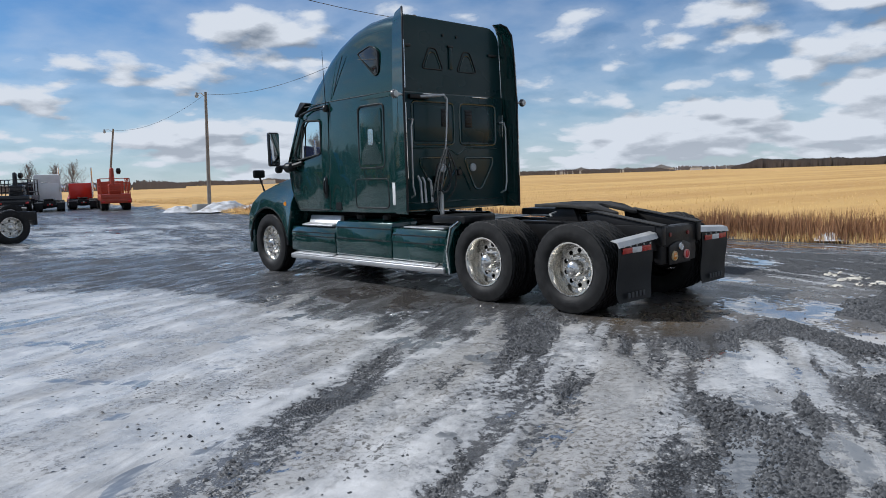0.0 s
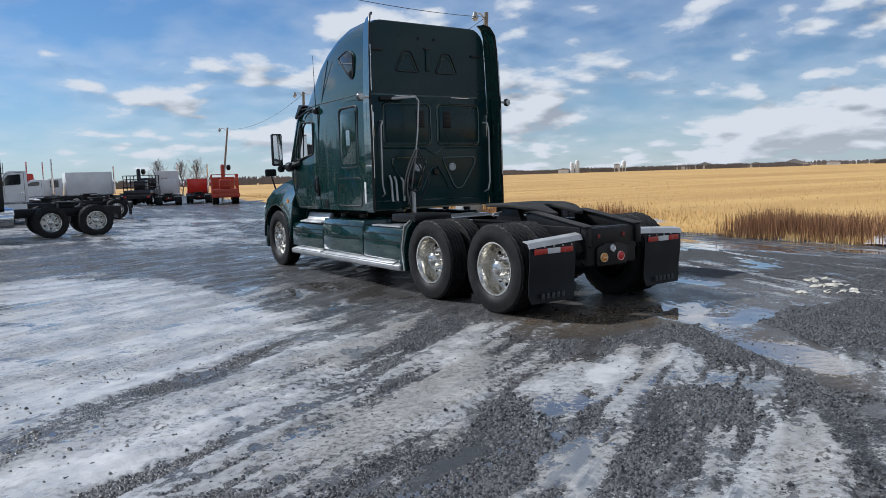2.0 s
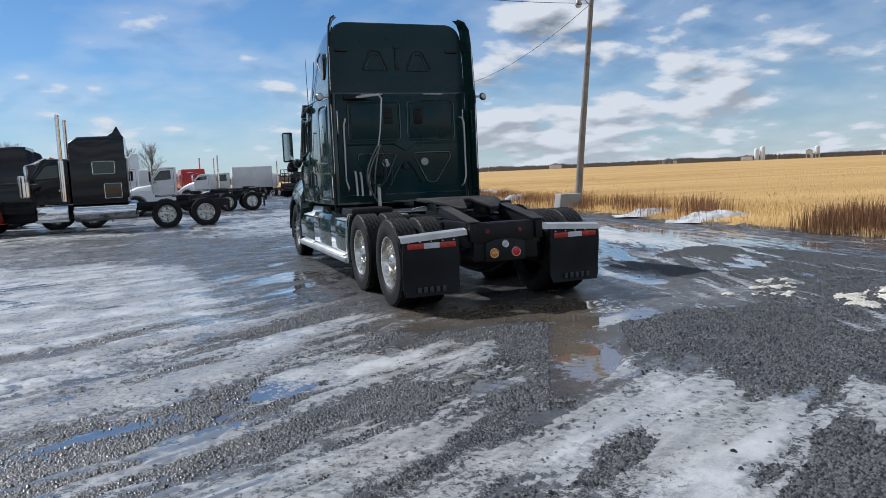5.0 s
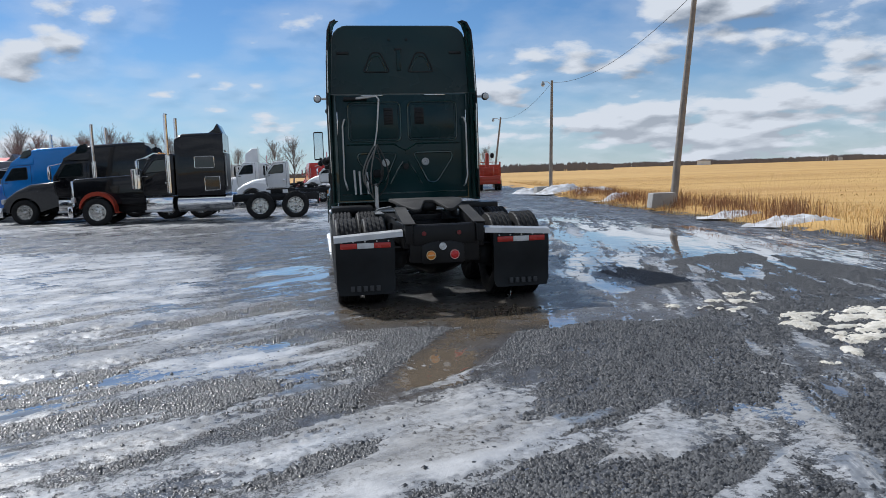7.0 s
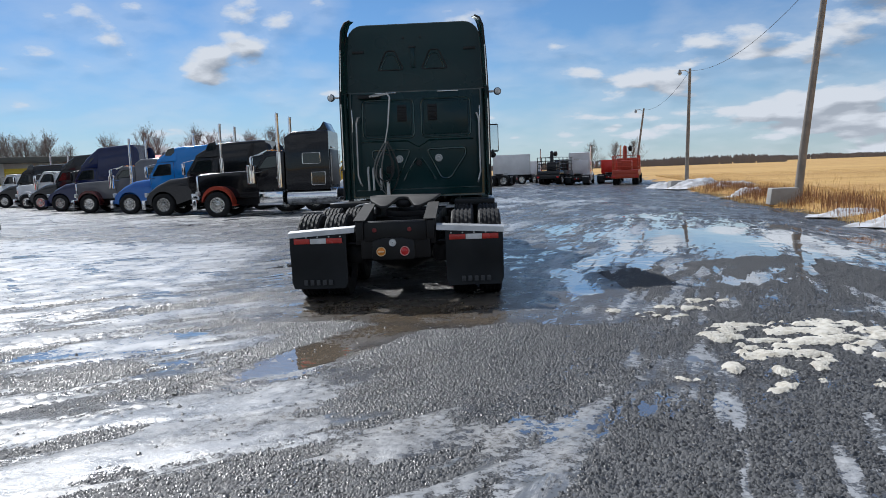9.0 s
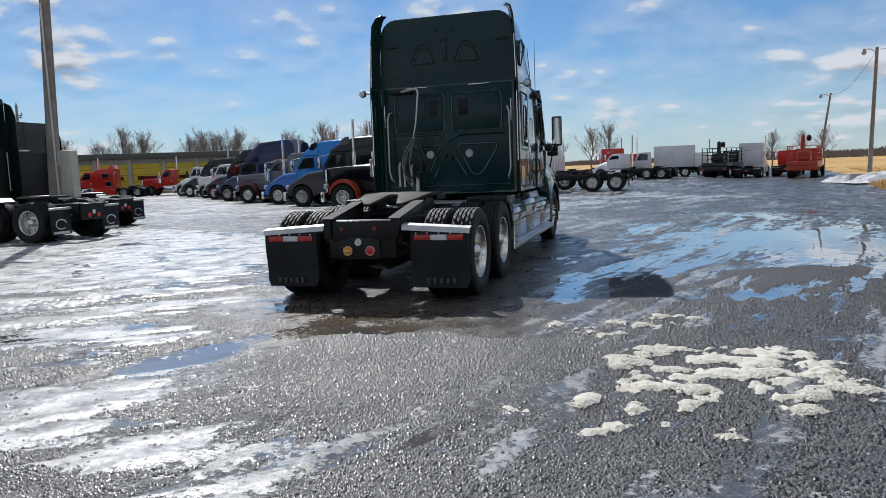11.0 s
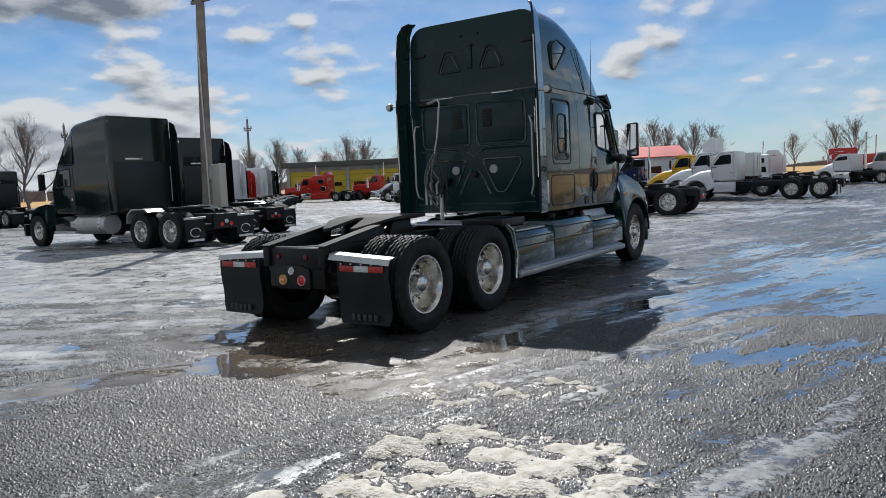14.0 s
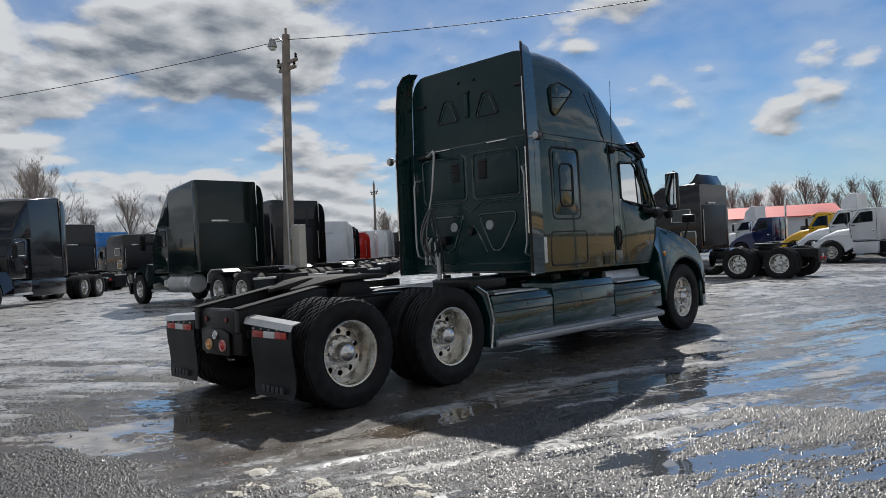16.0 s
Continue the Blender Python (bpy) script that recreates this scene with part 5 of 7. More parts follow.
def yard_fields(x, y):
    """Ice, water, mud, snow (0 to 1) and height at places of the yard."""
    a = streaks(x, y, 22, 2.4, 0.28, 11, 5)
    b = streaks(x, y, 40, 2.2, 0.28, 23, 5)
    c = streaks(x, y, 74, 2.6, 0.34, 37, 5)
    wa, wc = 1 - smooth(x, -4.5, -1.8), smooth(x, -0.3, 2.2)
    st = wa * a + wc * c + (1 - wa - wc).clip(0) * b
    fine_a, fine_c = streaks(x, y, 26, 1.1, 0.10, 111, 3), streaks(x, y, 70, 1.1, 0.11, 117, 3)
    fs = (1 - wc) * fine_a + wc * fine_c
    blot = fbm(x / 1.6, y / 1.6, 51, 5, 0.55)
    broad = fbm(x / 7.0, y / 7.0, 61, 3)
    ice = 0.385 + 1.25 * (st - 0.5) + 0.60 * (fs - 0.5) + 0.55 * (blot - 0.5) + 0.28 * (broad - 0.5)
    ice += 0.09 * smooth(-x, 2, 8) - 0.05 * smooth(x, 0, 4)
    # the wide sheet west of the truck, and thinner ice over the ground south of it
    north = y + 0.47 * (x.clip(-16, 0) + 3)
    ice += 0.27 * smooth(-x, 2.9, 3.5) * smooth(y, -0.7, 0.2) * (1 - smooth(north, 5.8, 6.5))
    ice += 0.06 * smooth(-x, 1.5, 2.6) * smooth(-y, 0.6, 1.4)
    for x0, y0, x1, y1, r, s in ICE_AND_GLARE + ICE_NEAR:
        ice += s * capsule(x, y, x0, y0, x1, y1, r, r * 0.75)
    snow = 0.0
    for x0, y0, x1, y1, r, s in SNOW:
        snow = np.maximum(snow, s * capsule(x, y, x0, y0, x1, y1, r, r * 0.6))
    snow = np.where(snow > 0.02, snow + 1.75 * (fbm(x / 0.15, y / 0.11, 71, 3, 0.6) - 0.5), 0.0)
    # bare, driven ground: beside and behind the truck
    bare = np.maximum(capsule(x, y, -1.6, 8.5, -1.2, 2.2, 1.15, 0.7), capsule(x, y, 0.0, 7.0, 0.2, -1.6, 1.5, 0.5))
    bare = np.maximum(bare, capsule(x, y, 0.6, -3.4, 2.4, -2.6, 0.9, 0.7) * 0.8)
    bare = np.maximum(bare, capsule(x, y, 2.0, -4.0, 5.0, -4.5, 1.0, 0.8) * 0.6)
    bare = np.maximum(bare, capsule(x, y, -3.6, 0.2, -6.2, -1.25, 0.22, 0.2) * 0.9)
    bare = np.maximum(bare, capsule(x, y, -14.0, 15.5, 14.0, 13.0, 1.5, 1.2) * 0.35)
    bare = np.maximum(bare, smooth(x, 7.0, 9.0) * 0.5)
    bare = np.maximum(bare, 0.75 * smooth(north, 6.1, 6.9) * (1 - smooth(y, 13.0, 16.0)) * (1 - smooth(x, -1.5, 1.5)) * smooth(x, -17, -12))
    bare = np.maximum(bare, capsule(x, y, -3.3, -2.0, -5.2, -3.4, 0.9, 0.7) * 0.45)
    bare = np.maximum(bare, capsule(x, y, -2.6, -0.9, -4.6, -1.9, 0.5, 0.5) * 0.35)
    ice = ice * (1 - 0.6 * bare)
    warp = 1.2 * (fbm(x / 1.7, y / 1.7, 177, 3) - 0.5)
    wet_side = smooth(x, 1.7, 2.9) * (1 - smooth(x, 7.5, 9.5)) * smooth(y, -1.2, 1.0) * (1 - smooth(y, 9, 16))
    ice = ice - 0.10 * wet_side
    wat = 0.26 - 0.70 * (st - 0.5) + 0.40 * (blot - 0.5) + wet_side * (0.17 + 0.7 * (streaks(x + 0.5 * warp, y, 70, 1.6, 0.30, 91, 5) - 0.5)) + 0.25 * (fbm(x / 3.0, y / 3.0, 83, 3) - 0.5)
    for x0, y0, x1, y1, r, s in WATER:
        wat += s * capsule(x, y, x0, y0, x1, y1, r, r * 0.6)
    mud = np.maximum(capsule(x, y, -1.0, -0.9, 1.1, -1.3, 0.80, 0.35), capsule(x, y, 0.0, -2.2, -0.9, -3.8, 0.35, 0.25))
    mud = np.maximum(mud, capsule(x, y, 1.6, 4.2, 1.9, -1.4, 0.9, 0.5) * 0.9)
    mud = np.maximum(mud, 0.30 * smooth(fbm(x / 2.4, y / 2.4, 97, 3), 0.55, 0.7))
    near = smooth(-np.hypot(x, y - 1), -28, -12)
    rut = streaks(x, y, 50, 0.5, 0.16, 41, 3)
    tread = 0.0
    for x0, y0, x1, y1 in TRACKS:
        d = math.hypot(x1 - x0, y1 - y0)
        ux, uy = (x1 - x0) / d, (y1 - y0) / d
        s, u = (x - x0) * ux + (y - y0) * uy, (x - x0) * -uy + (y - y0) * ux
        u = u + 0.05 * np.sin(s * 0.9)
        on = (1 - smooth(np.abs(u), 0.13, 0.16)) * smooth(s, 0, 0.4) * (1 - smooth(s, d - 0.4, d)) * smooth(fbm(s / 0.8, u / 0.4, 205, 2), 0.22, 0.40)
        tread = tread + on * (np.sign(np.sin(s * 6.283 / 0.115 + np.sign(u) * 1.2)) * (np.abs(np.abs(u) - 0.075) > 0.014) * 0.5 - 0.2)
    h = 0.045 * (fbm(x / 2.0, y / 2.0, 5, 3) - 0.5) + 0.022 * (st - 0.5) + near * (0.016 * (fbm(x / 0.22, y / 0.22, 7, 3) - 0.5) + 0.016 * (rut - 0.5) * smooth(ice, 0.3, 0.5))
    h = h + 0.012 * tread - 0.02 * smooth(wat, 0.45, 0.75) + 0.012 * smooth(ice, 0.46, 0.70) + 0.030 * smooth(snow, 0.44, 0.66)
    h = h * (1 - 0.88 * smooth(wat, 0.42, 0.56))
    keep = np.maximum(capsule(x, y, -1.0, 0, -1.0, 6.5, 0.5, 0.3), capsule(x, y, 1.0, 0, 1.0, 6.5, 0.5, 0.3))
    return ice.clip(0, 1.2), wat.clip(0, 1.2), mud.clip(0, 1), snow.clip(0, 1) if not isinstance(snow, float) else 0 * x, h * (1 - 0.9 * keep) - 0.004, tread


def terrain(x, y):
    return -0.34 * smooth(x, 4.5, 13.0) - 0.12 * smooth(y, 15, 30)


def spaced(lo, hi, step, grow, far_lo, far_hi):
    mid = np.arange(lo, hi + step / 2, step)
    right, d = [hi], step
    while right[-1] < far_hi:
        d *= grow
        right.append(right[-1] + d)
    left, d = [lo], step
    while left[-1] > far_lo:
        d *= grow
        left.append(left[-1] - d)
    return np.concatenate((left[:0:-1], mid, right[1:]))


def ground_sheet():
    xs = spaced(-7.0, 5.6, 0.034, 1.055, -3500, 3500)
    ys = spaced(-6.2, 4.0, 0.034, 1.055, -3500, 3500)
    X, Y = np.meshgrid(xs, ys, indexing="ij")
    ice, wat, mud, snow, h, tread = yard_fields(X, Y)
    e = edge_x(Y) + 0.5 * (fbm(X / 1.2, Y / 1.2, 131, 3) - 0.5)
    out = (X > e) | (Y > 135) | (X < -150) | (Y < -120)
    far = smooth(np.hypot(X, Y), 30, 90)
    bank = 0.22 * smooth(X - e, -0.2, 1.2) * (X > e - 0.5)
    Z = terrain(X, Y) + np.where(out, 0.10 * (fbm(X / 1.5, Y / 1.5, 141, 3) - 0.3) * (1 - far), h * (1 - 0.6 * far)) + bank
    nx, ny = X.shape
    co = np.stack((X, Y, Z), -1).reshape(-1, 3)
    i = np.arange(nx * ny).reshape(nx, ny)
    quads = np.stack((i[:-1, :-1], i[1:, :-1], i[1:, 1:], i[:-1, 1:]), -1).reshape(-1, 4)
    me = bpy.data.meshes.new("ground")
    me.vertices.add(len(co))
    me.vertices.foreach_set("co", co.ravel())
    me.loops.add(quads.size)
    me.loops.foreach_set("vertex_index", quads.ravel().astype(np.int32))
    me.polygons.add(len(quads))
    me.polygons.foreach_set("loop_start", np.arange(0, quads.size, 4, dtype=np.int32))
    me.materials.append(YARD)
    me.materials.append(FIELD)
    me.polygons.foreach_set("material_index", out[:-1, :-1].ravel().astype(np.int32))
    me.polygons.foreach_set("use_smooth", np.ones(len(quads), dtype=bool))
    me.update(calc_edges=True)
    for nm, arr in (("ice", ice), ("water", wat), ("mud", mud), ("snow", snow), ("tread", tread)):
        me.attributes.new(nm, "FLOAT", "POINT").data.foreach_set("value", arr.ravel().astype(np.float32))
    ob = new("ground", me)
    return tagged(ob, "wet gravel yard patched with grey ice and puddles, running into a dry field", "ground", kind="structure")


ground_sheet()


def height(x, y):
    a = np.array([float(x)]), np.array([float(y)])
    on_field = a[0] > edge_x(a[1])
    return float(terrain(*a)[0] + (0.16 if on_field[0] else yard_fields(*a)[4][0]))


def many(name, verts, faces, mat, label, category):
    me = bpy.data.meshes.new(name)
    me.from_pydata(verts, [], faces)
    me.materials.append(mat)
    return tagged(new(name, me), label, category, kind="stuff")


# loose stones on the bare gravel near the truck
def loose_stones():
    rs = np.random.RandomState(8)
    n = 560000
    turn, reach = rs.uniform(radians(-190), radians(25), n), 6.3 * rs.uniform(0.02, 1, n) ** 0.40
    x, y = reach * np.cos(turn), reach * np.sin(turn)
    ice, wat, mud, snow, h, tread = yard_fields(x, y)
    side = smooth(x, -0.3, 2.2)
    lines = (1 - side) * streaks(x, y, 36, 1.3, 0.26, 161, 4) + side * streaks(x, y, 68, 1.3, 0.26, 167, 4)
    some = 0.45 * fbm(x / 0.9, y / 0.9, 151, 4, 0.6) + 0.75 * lines - 0.10 + 0.17 * rs.uniform(-1, 1, n)
    keep = (ice < 0.46) & (snow < 0.40) & (wat < 0.60) & (mud < 0.55) & (some > 0.57 - 0.12 * smooth(x, -2.5, 0.0))
    keep |= rs.uniform(0, 1, n) < 0.004
    x, y = x[keep], y[keep]
    h = h[keep] + terrain(x, y)
    n = len(x)
    r = rs.choice((0.0068, 0.0096, 0.0128, 0.0170), p=(0.26, 0.40, 0.28, 0.06), size=n) * rs.uniform(0.8, 1.25, n)
    a = rs.uniform(0, 6.283, n)
    base = np.array([(1, 0, 0), (0.2, 0.95, 0.1), (-0.9, 0.3, 0), (-0.3, -0.9, 0.05), (0.1, 0.05, 0.85)])
    p = base[None] * rs.uniform(0.7, 1.25, (n, 5, 3)) * r[:, None, None]
    c, s = np.cos(a)[:, None], np.sin(a)[:, None]
    v = np.stack((x[:, None] + c * p[:, :, 0] - s * p[:, :, 1], y[:, None] + s * p[:, :, 0] + c * p[:, :, 1], h[:, None] + p[:, :, 2] + 0.15 * r[:, None] - 0.002), -1)
    tri = np.array([(0, 1, 4), (1, 2, 4), (2, 3, 4), (3, 0, 4)])
    loops = (np.arange(n)[:, None, None] * 5 + tri[None]).ravel()
    me = bpy.data.meshes.new("loose_gravel")
    me.vertices.add(n * 5)
    me.vertices.foreach_set("co", v.ravel())
    me.loops.add(len(loops))
    me.loops.foreach_set("vertex_index", loops.astype(np.int32))
    me.polygons.add(len(loops) // 3)
    me.polygons.foreach_set("loop_start", np.arange(0, len(loops), 3, dtype=np.int32))
    me.update(calc_edges=True)
    g = tree_of("loose_stone")
    rnd = g.nodes.new("ShaderNodeNewGeometry").outputs["Random Per Island"]
    c = g.mix(g.ramp(rnd, 0.0, 1.0, soft=False), (0.004, 0.005, 0.006), (0.135, 0.137, 0.141))
    me.materials.append(g.plug(Base_Color=c, Roughness=g.ramp(rnd, 0, 1, 0.32, 0.75)))
    tagged(new("loose_gravel", me), "loose wet grey gravel scattered over the yard", "gravel", kind="stuff")


loose_stones()


# ---- poles and wires ----
CONCRETE = surf("weathered_concrete", (0.36, 0.35, 0.33), 0.85, 0, 0.2, 2, 30, bump=0.3, dirt=0.4, dirt_col=(0.2, 0.19, 0.17))
WOOD = surf("grey_pole_wood", (0.26, 0.23, 0.20), 0.8, 0, 0.25, 3, 50, bump=0.4, dirt=0.3, dirt_col=(0.14, 0.12, 0.10))
SNOWM = surf("old_snow", (0.62, 0.63, 0.65), 0.6, 0, 0.08, 2, 14, bump=0.6, dirt=0.85, dirt_col=(0.22, 0.19, 0.16), dirt_scale=2.4)
BEIGE = surf("beige_enamel", (0.50, 0.47, 0.40), 0.5, 0, 0.1)


def utility_pole(x, y, z0, top, r, mat, label, arm=None, insulators=False, box_at=None):
    P = thing("utility_pole", (x, y, z0), 0, label, "pole", "yard poles")
    bm = B()
    tx, ty, tz = top
    tube(bm, [(tx * u, ty * u, tz * u - 0.3 * (u == 0)) for u in (0, 0.25, 0.5, 0.75, 1.0)], [r * (1 - 0.35 * u) for u in (0, 0.25, 0.5, 0.75, 1.0)], 14)
    part("shaft", bm, mat, P)
    if arm:
        ax, ay = arm
        bm = B()
        tube(bm, [(tx * 0.97, ty * 0.97, tz - 0.35), (tx + ax * 0.5, ty + ay * 0.5, tz - 0.1), (tx + ax, ty + ay, tz - 0.15)], 0.03)
        a = part("lamp_arm", bm, STEEL, P)
        bm = B()
        lathe(bm, [(-0.16, 0.16), (-0.10, 0.15), (0.02, 0.10), (0.10, 0.08), (0.14, 0.02)], "z", 14, (tx + ax, ty + ay, tz - 0.2))
        part("lamp_head", bm, surf("lamp_grey", (0.35, 0.36, 0.36), 0.4, 0.3), a)
        bm = B()
        lathe(bm, [(-0.18, 0.13), (-0.26, 0.10), (-0.28, 0.02)], "z", 14, (tx + ax, ty + ay, tz - 0.2))
        part("lamp_bowl", bm, CLEARLENS, a)
    if insulators:
        for dz, w in ((-0.15, 0.0), (-0.9, 0.55), (-1.1, 0.45)):
            bm = B()
            if w:
                box(bm, tx - w, tx + w, ty - 0.05, ty + 0.05, tz + dz - 0.05, tz + dz + 0.05, 0.01)
            else:
                cyl(bm, "z", tz - 0.05, tz + 0.22, 0.04, (tx, ty, 0), 10, 0.01)
            part("cross_arm", bm, mat, P)
            for sx in (-1, 1):
                if w:
                    bm = B()
                    lathe(bm, [(0.05, 0.03), (0.10, 0.05), (0.14, 0.03), (0.18, 0.05), (0.22, 0.02)], "z", 10, (tx + sx * (w - 0.06), ty, tz + dz))
                    part("insulator", bm, PLASTIC, P)
    if box_at:
        bm = B()
        box(bm, box_at[0] - 0.20, box_at[0] + 0.20, box_at[1] - 0.14, box_at[1] + 0.14, 1.05, 2.40, 0.02)
        bx = part("meter_cabinet", bm, BEIGE, P)
        bm = B()
        box(bm, box_at[0] - 0.55, box_at[0] - 0.22, box_at[1] - 0.12, box_at[1] + 0.06, 1.95, 2.35, 0.02)
        part("meter", bm, STEEL, bx)
        bm = B()
        tube(bm, [(r * 0.9 + 0.03, -0.05, 0), (r * 0.8 + 0.03, -0.05, 6.5)], 0.025)
        part("conduit", bm, STEEL, P)
    return P


utility_pole(17.1, 45.5, -0.46, (0.30, 0.10, 8.7), 0.15, WOOD, "tall grey wooden lamp pole standing by a snow heap", (-0.8, -0.2))
utility_pole(13.35, 19.2, -0.40, (1.42, 0.70, 9.2), 0.16, WOOD, "leaning grey wooden pole at the field edge", (-0.8, -0.2))
utility_pole(19.6, 73.0, -0.46, (1.1, 0.0, 8.0), 0.14, WOOD, "far leaning wooden lamp pole", (-0.9, 0.0))
utility_pole(-13.42, 8.95, 0.0, (0.16, 0.22, 8.55), 0.19, WOOD, "grey wooden power pole with meter box among parked trucks", (-0.35, -0.3), True, (0.50, 0.12))
utility_pole(-50.3, 43.8, -0.12, (0.1, 0.0, 8.6), 0.15, WOOD, "distant wooden power pole behind the trucks", None, True)
utility_pole(-59.8, 30.9, -0.1, (-0.4, 0.0, 8.3), 0.15, WOOD, "far wooden power pole with a cross-arm", None, True)


def wire(a, b, sag, r=0.012):
    a, b = Vector(a), Vector(b)
    bm = B()
    tube(bm, [a.lerp(b, k / 24) - Vector((0, 0, sag * 4 * (k / 24) * (1 - k / 24))) for k in range(25)], r, 5)
    ob = part("overhead_wire", bm, HOSE)
    tagged(ob, "thin black overhead power cable between poles", "cable", "overhead wires")


P1, P2, P3 = (17.4, 45.6, 8.1), (14.75, 19.9, 8.6), (-13.26, 9.17, 8.4)
wire(P1, P2, 1.0)
wire(P2, P3, 0.9)
wire(P3, (-46.0, -12.0, 8.6), 1.2)
wire(P1, (20.7, 73.0, 7.4), 0.8)


# ---- snow heaps and concrete blocks at the edge ----
def snow_heap(x, y, lx, ly, h, seed, turn=0.0):
    n, m = 44, 30
    rs = np.random.RandomState(seed)
    u, v = np.meshgrid(np.linspace(-1, 1, n), np.linspace(-1, 1, m), indexing="ij")
    r = np.sqrt(u * u + v * v)
    body = smooth(1.0 - r, 0.0, 0.75)
    z = h * body * (0.45 + 1.1 * fbm(u * 3.4 + seed, v * 3.4, 200 + seed, 4)) + 0.16 * body * (fbm(u * 9, v * 9, 300 + seed, 2) - 0.5) - 0.06
    c, s = math.cos(radians(turn)), math.sin(radians(turn))
    X, Y = u * lx * c - v * ly * s, u * lx * s + v * ly * c
    verts = [tuple(p) for p in np.stack((X, Y, z), -1).reshape(-1, 3)]
    idx = np.arange(n * m).reshape(n, m)
    faces = [(int(idx[i, j]), int(idx[i + 1, j]), int(idx[i + 1, j + 1]), int(idx[i, j + 1])) for i in range(n - 1) for j in range(m - 1)]
    me = bpy.data.meshes.new("snow_heap")
    me.from_pydata(verts, [], faces)
    for f in me.polygons:
        f.use_smooth = True
    me.materials.append(SNOWM)
    ob = new("snow_mound", me)
    ob.location = (x, y, height(x, y) - 0.02)
    tagged(ob, "melting heap of dirty ploughed snow at the field edge", "snow heap", "snow heaps")


for k, a in enumerate(((11.5, 8.6, 1.5, 0.7, 0.24, -40), (12.0, 12.3, 1.3, 0.6, 0.18, -30), (13.3, 16.2, 0.6, 0.4, 0.16, 0), (15.2, 28.6, 1.4, 0.8, 0.35, 20), (17.6, 44.0, 2.6, 1.7, 0.55, 10),
                       (18.9, 41.0, 2.4, 1.4, 0.36, -25), (16.4, 48.5, 2.0, 1.3, 0.4, 0), (17.1, 38.0, 1.2, 0.8, 0.35, 30), (10.9, 1.2, 0.6, 0.35, 0.12, 20), (14.0, 21.0, 0.8, 0.5, 0.22, 0))):
    snow_heap(*a[:5], k + 1, a[5])


def concrete_block(x, y, w, d, h, turn):
    bm = B()
    prism(bm, rounded([(-w / 2, 0), (w / 2, 0), (w / 2 * 0.86, h), (-w / 2 * 0.86, h)], 0.05), -d / 2, d / 2, "y", bevel=0.03)
    ob = part("concrete_block", bm, CONCRETE)
    ob.matrix_basis = pose(x, y, height(x, y) - 0.05, 0, 0, turn)
    tagged(ob, "weathered grey concrete ballast block at a pole's foot", "concrete block", "ballast blocks")


concrete_block(12.75, 18.9, 1.1, 0.7, 0.62, -10)
concrete_block(16.3, 45.2, 1.2, 0.7, 0.65, 5)


# ---- dry grass, weeds ----
def blades(name, n, place, tall, wide, mat, label, lean=0.35, seed=3):
    rs = np.random.RandomState(seed)
    x, y = place(rs, n)
    base = terrain(x, y) + 0.22 * smooth(x - edge_x(y), -0.2, 1.2) - 0.05
    h = tall * rs.uniform(0.45, 1.15, n) * (0.55 + 0.9 * fbm(x / 1.3, y / 1.3, 401 + seed, 3))
    a, l = rs.uniform(0, 6.283, n), rs.uniform(0, lean, n)
    w = wide * rs.uniform(0.6, 1.4, n)
    t = rs.uniform(0, 6.283, n)
    cx, cy = np.cos(t) * w, np.sin(t) * w
    lx, ly = np.cos(a) * l * h, np.sin(a) * l * h
    v = np.empty((n, 5, 3))
    v[:, 0] = np.stack((x - cx, y - cy, base), -1)
    v[:, 1] = np.stack((x + cx, y + cy, base), -1)
    v[:, 2] = np.stack((x + lx * 0.4 + cx * 0.7, y + ly * 0.4 + cy * 0.7, base + h * 0.6), -1)
    v[:, 3] = np.stack((x + lx * 0.4 - cx * 0.7, y + ly * 0.4 - cy * 0.7, base + h * 0.6), -1)
    v[:, 4] = np.stack((x + lx, y + ly, base + h), -1)
    k = np.arange(n)[:, None] * 5
    me = bpy.data.meshes.new(name)
    me.vertices.add(n * 5)
    me.vertices.foreach_set("co", v.ravel())
    loops = np.concatenate((k + [0, 1, 2, 3], k + [3, 2, 4]), 1).ravel()
    me.loops.add(len(loops))
    me.loops.foreach_set("vertex_index", loops.astype(np.int32))
    me.polygons.add(2 * n)
    me.polygons.foreach_set("loop_start", (np.arange(n)[:, None] * 7 + [0, 4]).ravel().astype(np.int32))
    me.update(calc_edges=True)
    me.materials.append(mat)
    return tagged(new(name, me), label, "grass", kind="stuff")


def straw_material(name, a, b):
    g = tree_of(name)
    rnd = g.nodes.new("ShaderNodeNewGeometry").outputs["Random Per Island"]
    return g.plug(Base_Color=g.mix(g.ramp(rnd, 0, 1, soft=False), a, b), Roughness=0.85)


STRAW = straw_material("dry_straw", (0.46, 0.29, 0.10), (0.85, 0.62, 0.30))
WEED = straw_material("brown_weeds", (0.14, 0.065, 0.035), (0.40, 0.21, 0.10))


def along_edge(depth, y0, y1, power=1.6):
    def place(rs, n):
        y = rs.uniform(y0, y1, n)
        x = edge_x(y) - 0.15 + depth * rs.uniform(0, 1, n) ** power + 0.3 * (fbm(y / 2, y * 0 + 1, 9, 2) - 0.5)
        return x, y
    return place


def clumps(depth, y0, y1, count):
    def place(rs, n):
        cy = rs.uniform(y0, y1, count)
        cx = edge_x(cy) + rs.uniform(0.1, depth, count)
        k = rs.randint(0, count, n)
        return cx[k] + rs.normal(0, 0.28, n), cy[k] + rs.normal(0, 0.30, n)
    return place


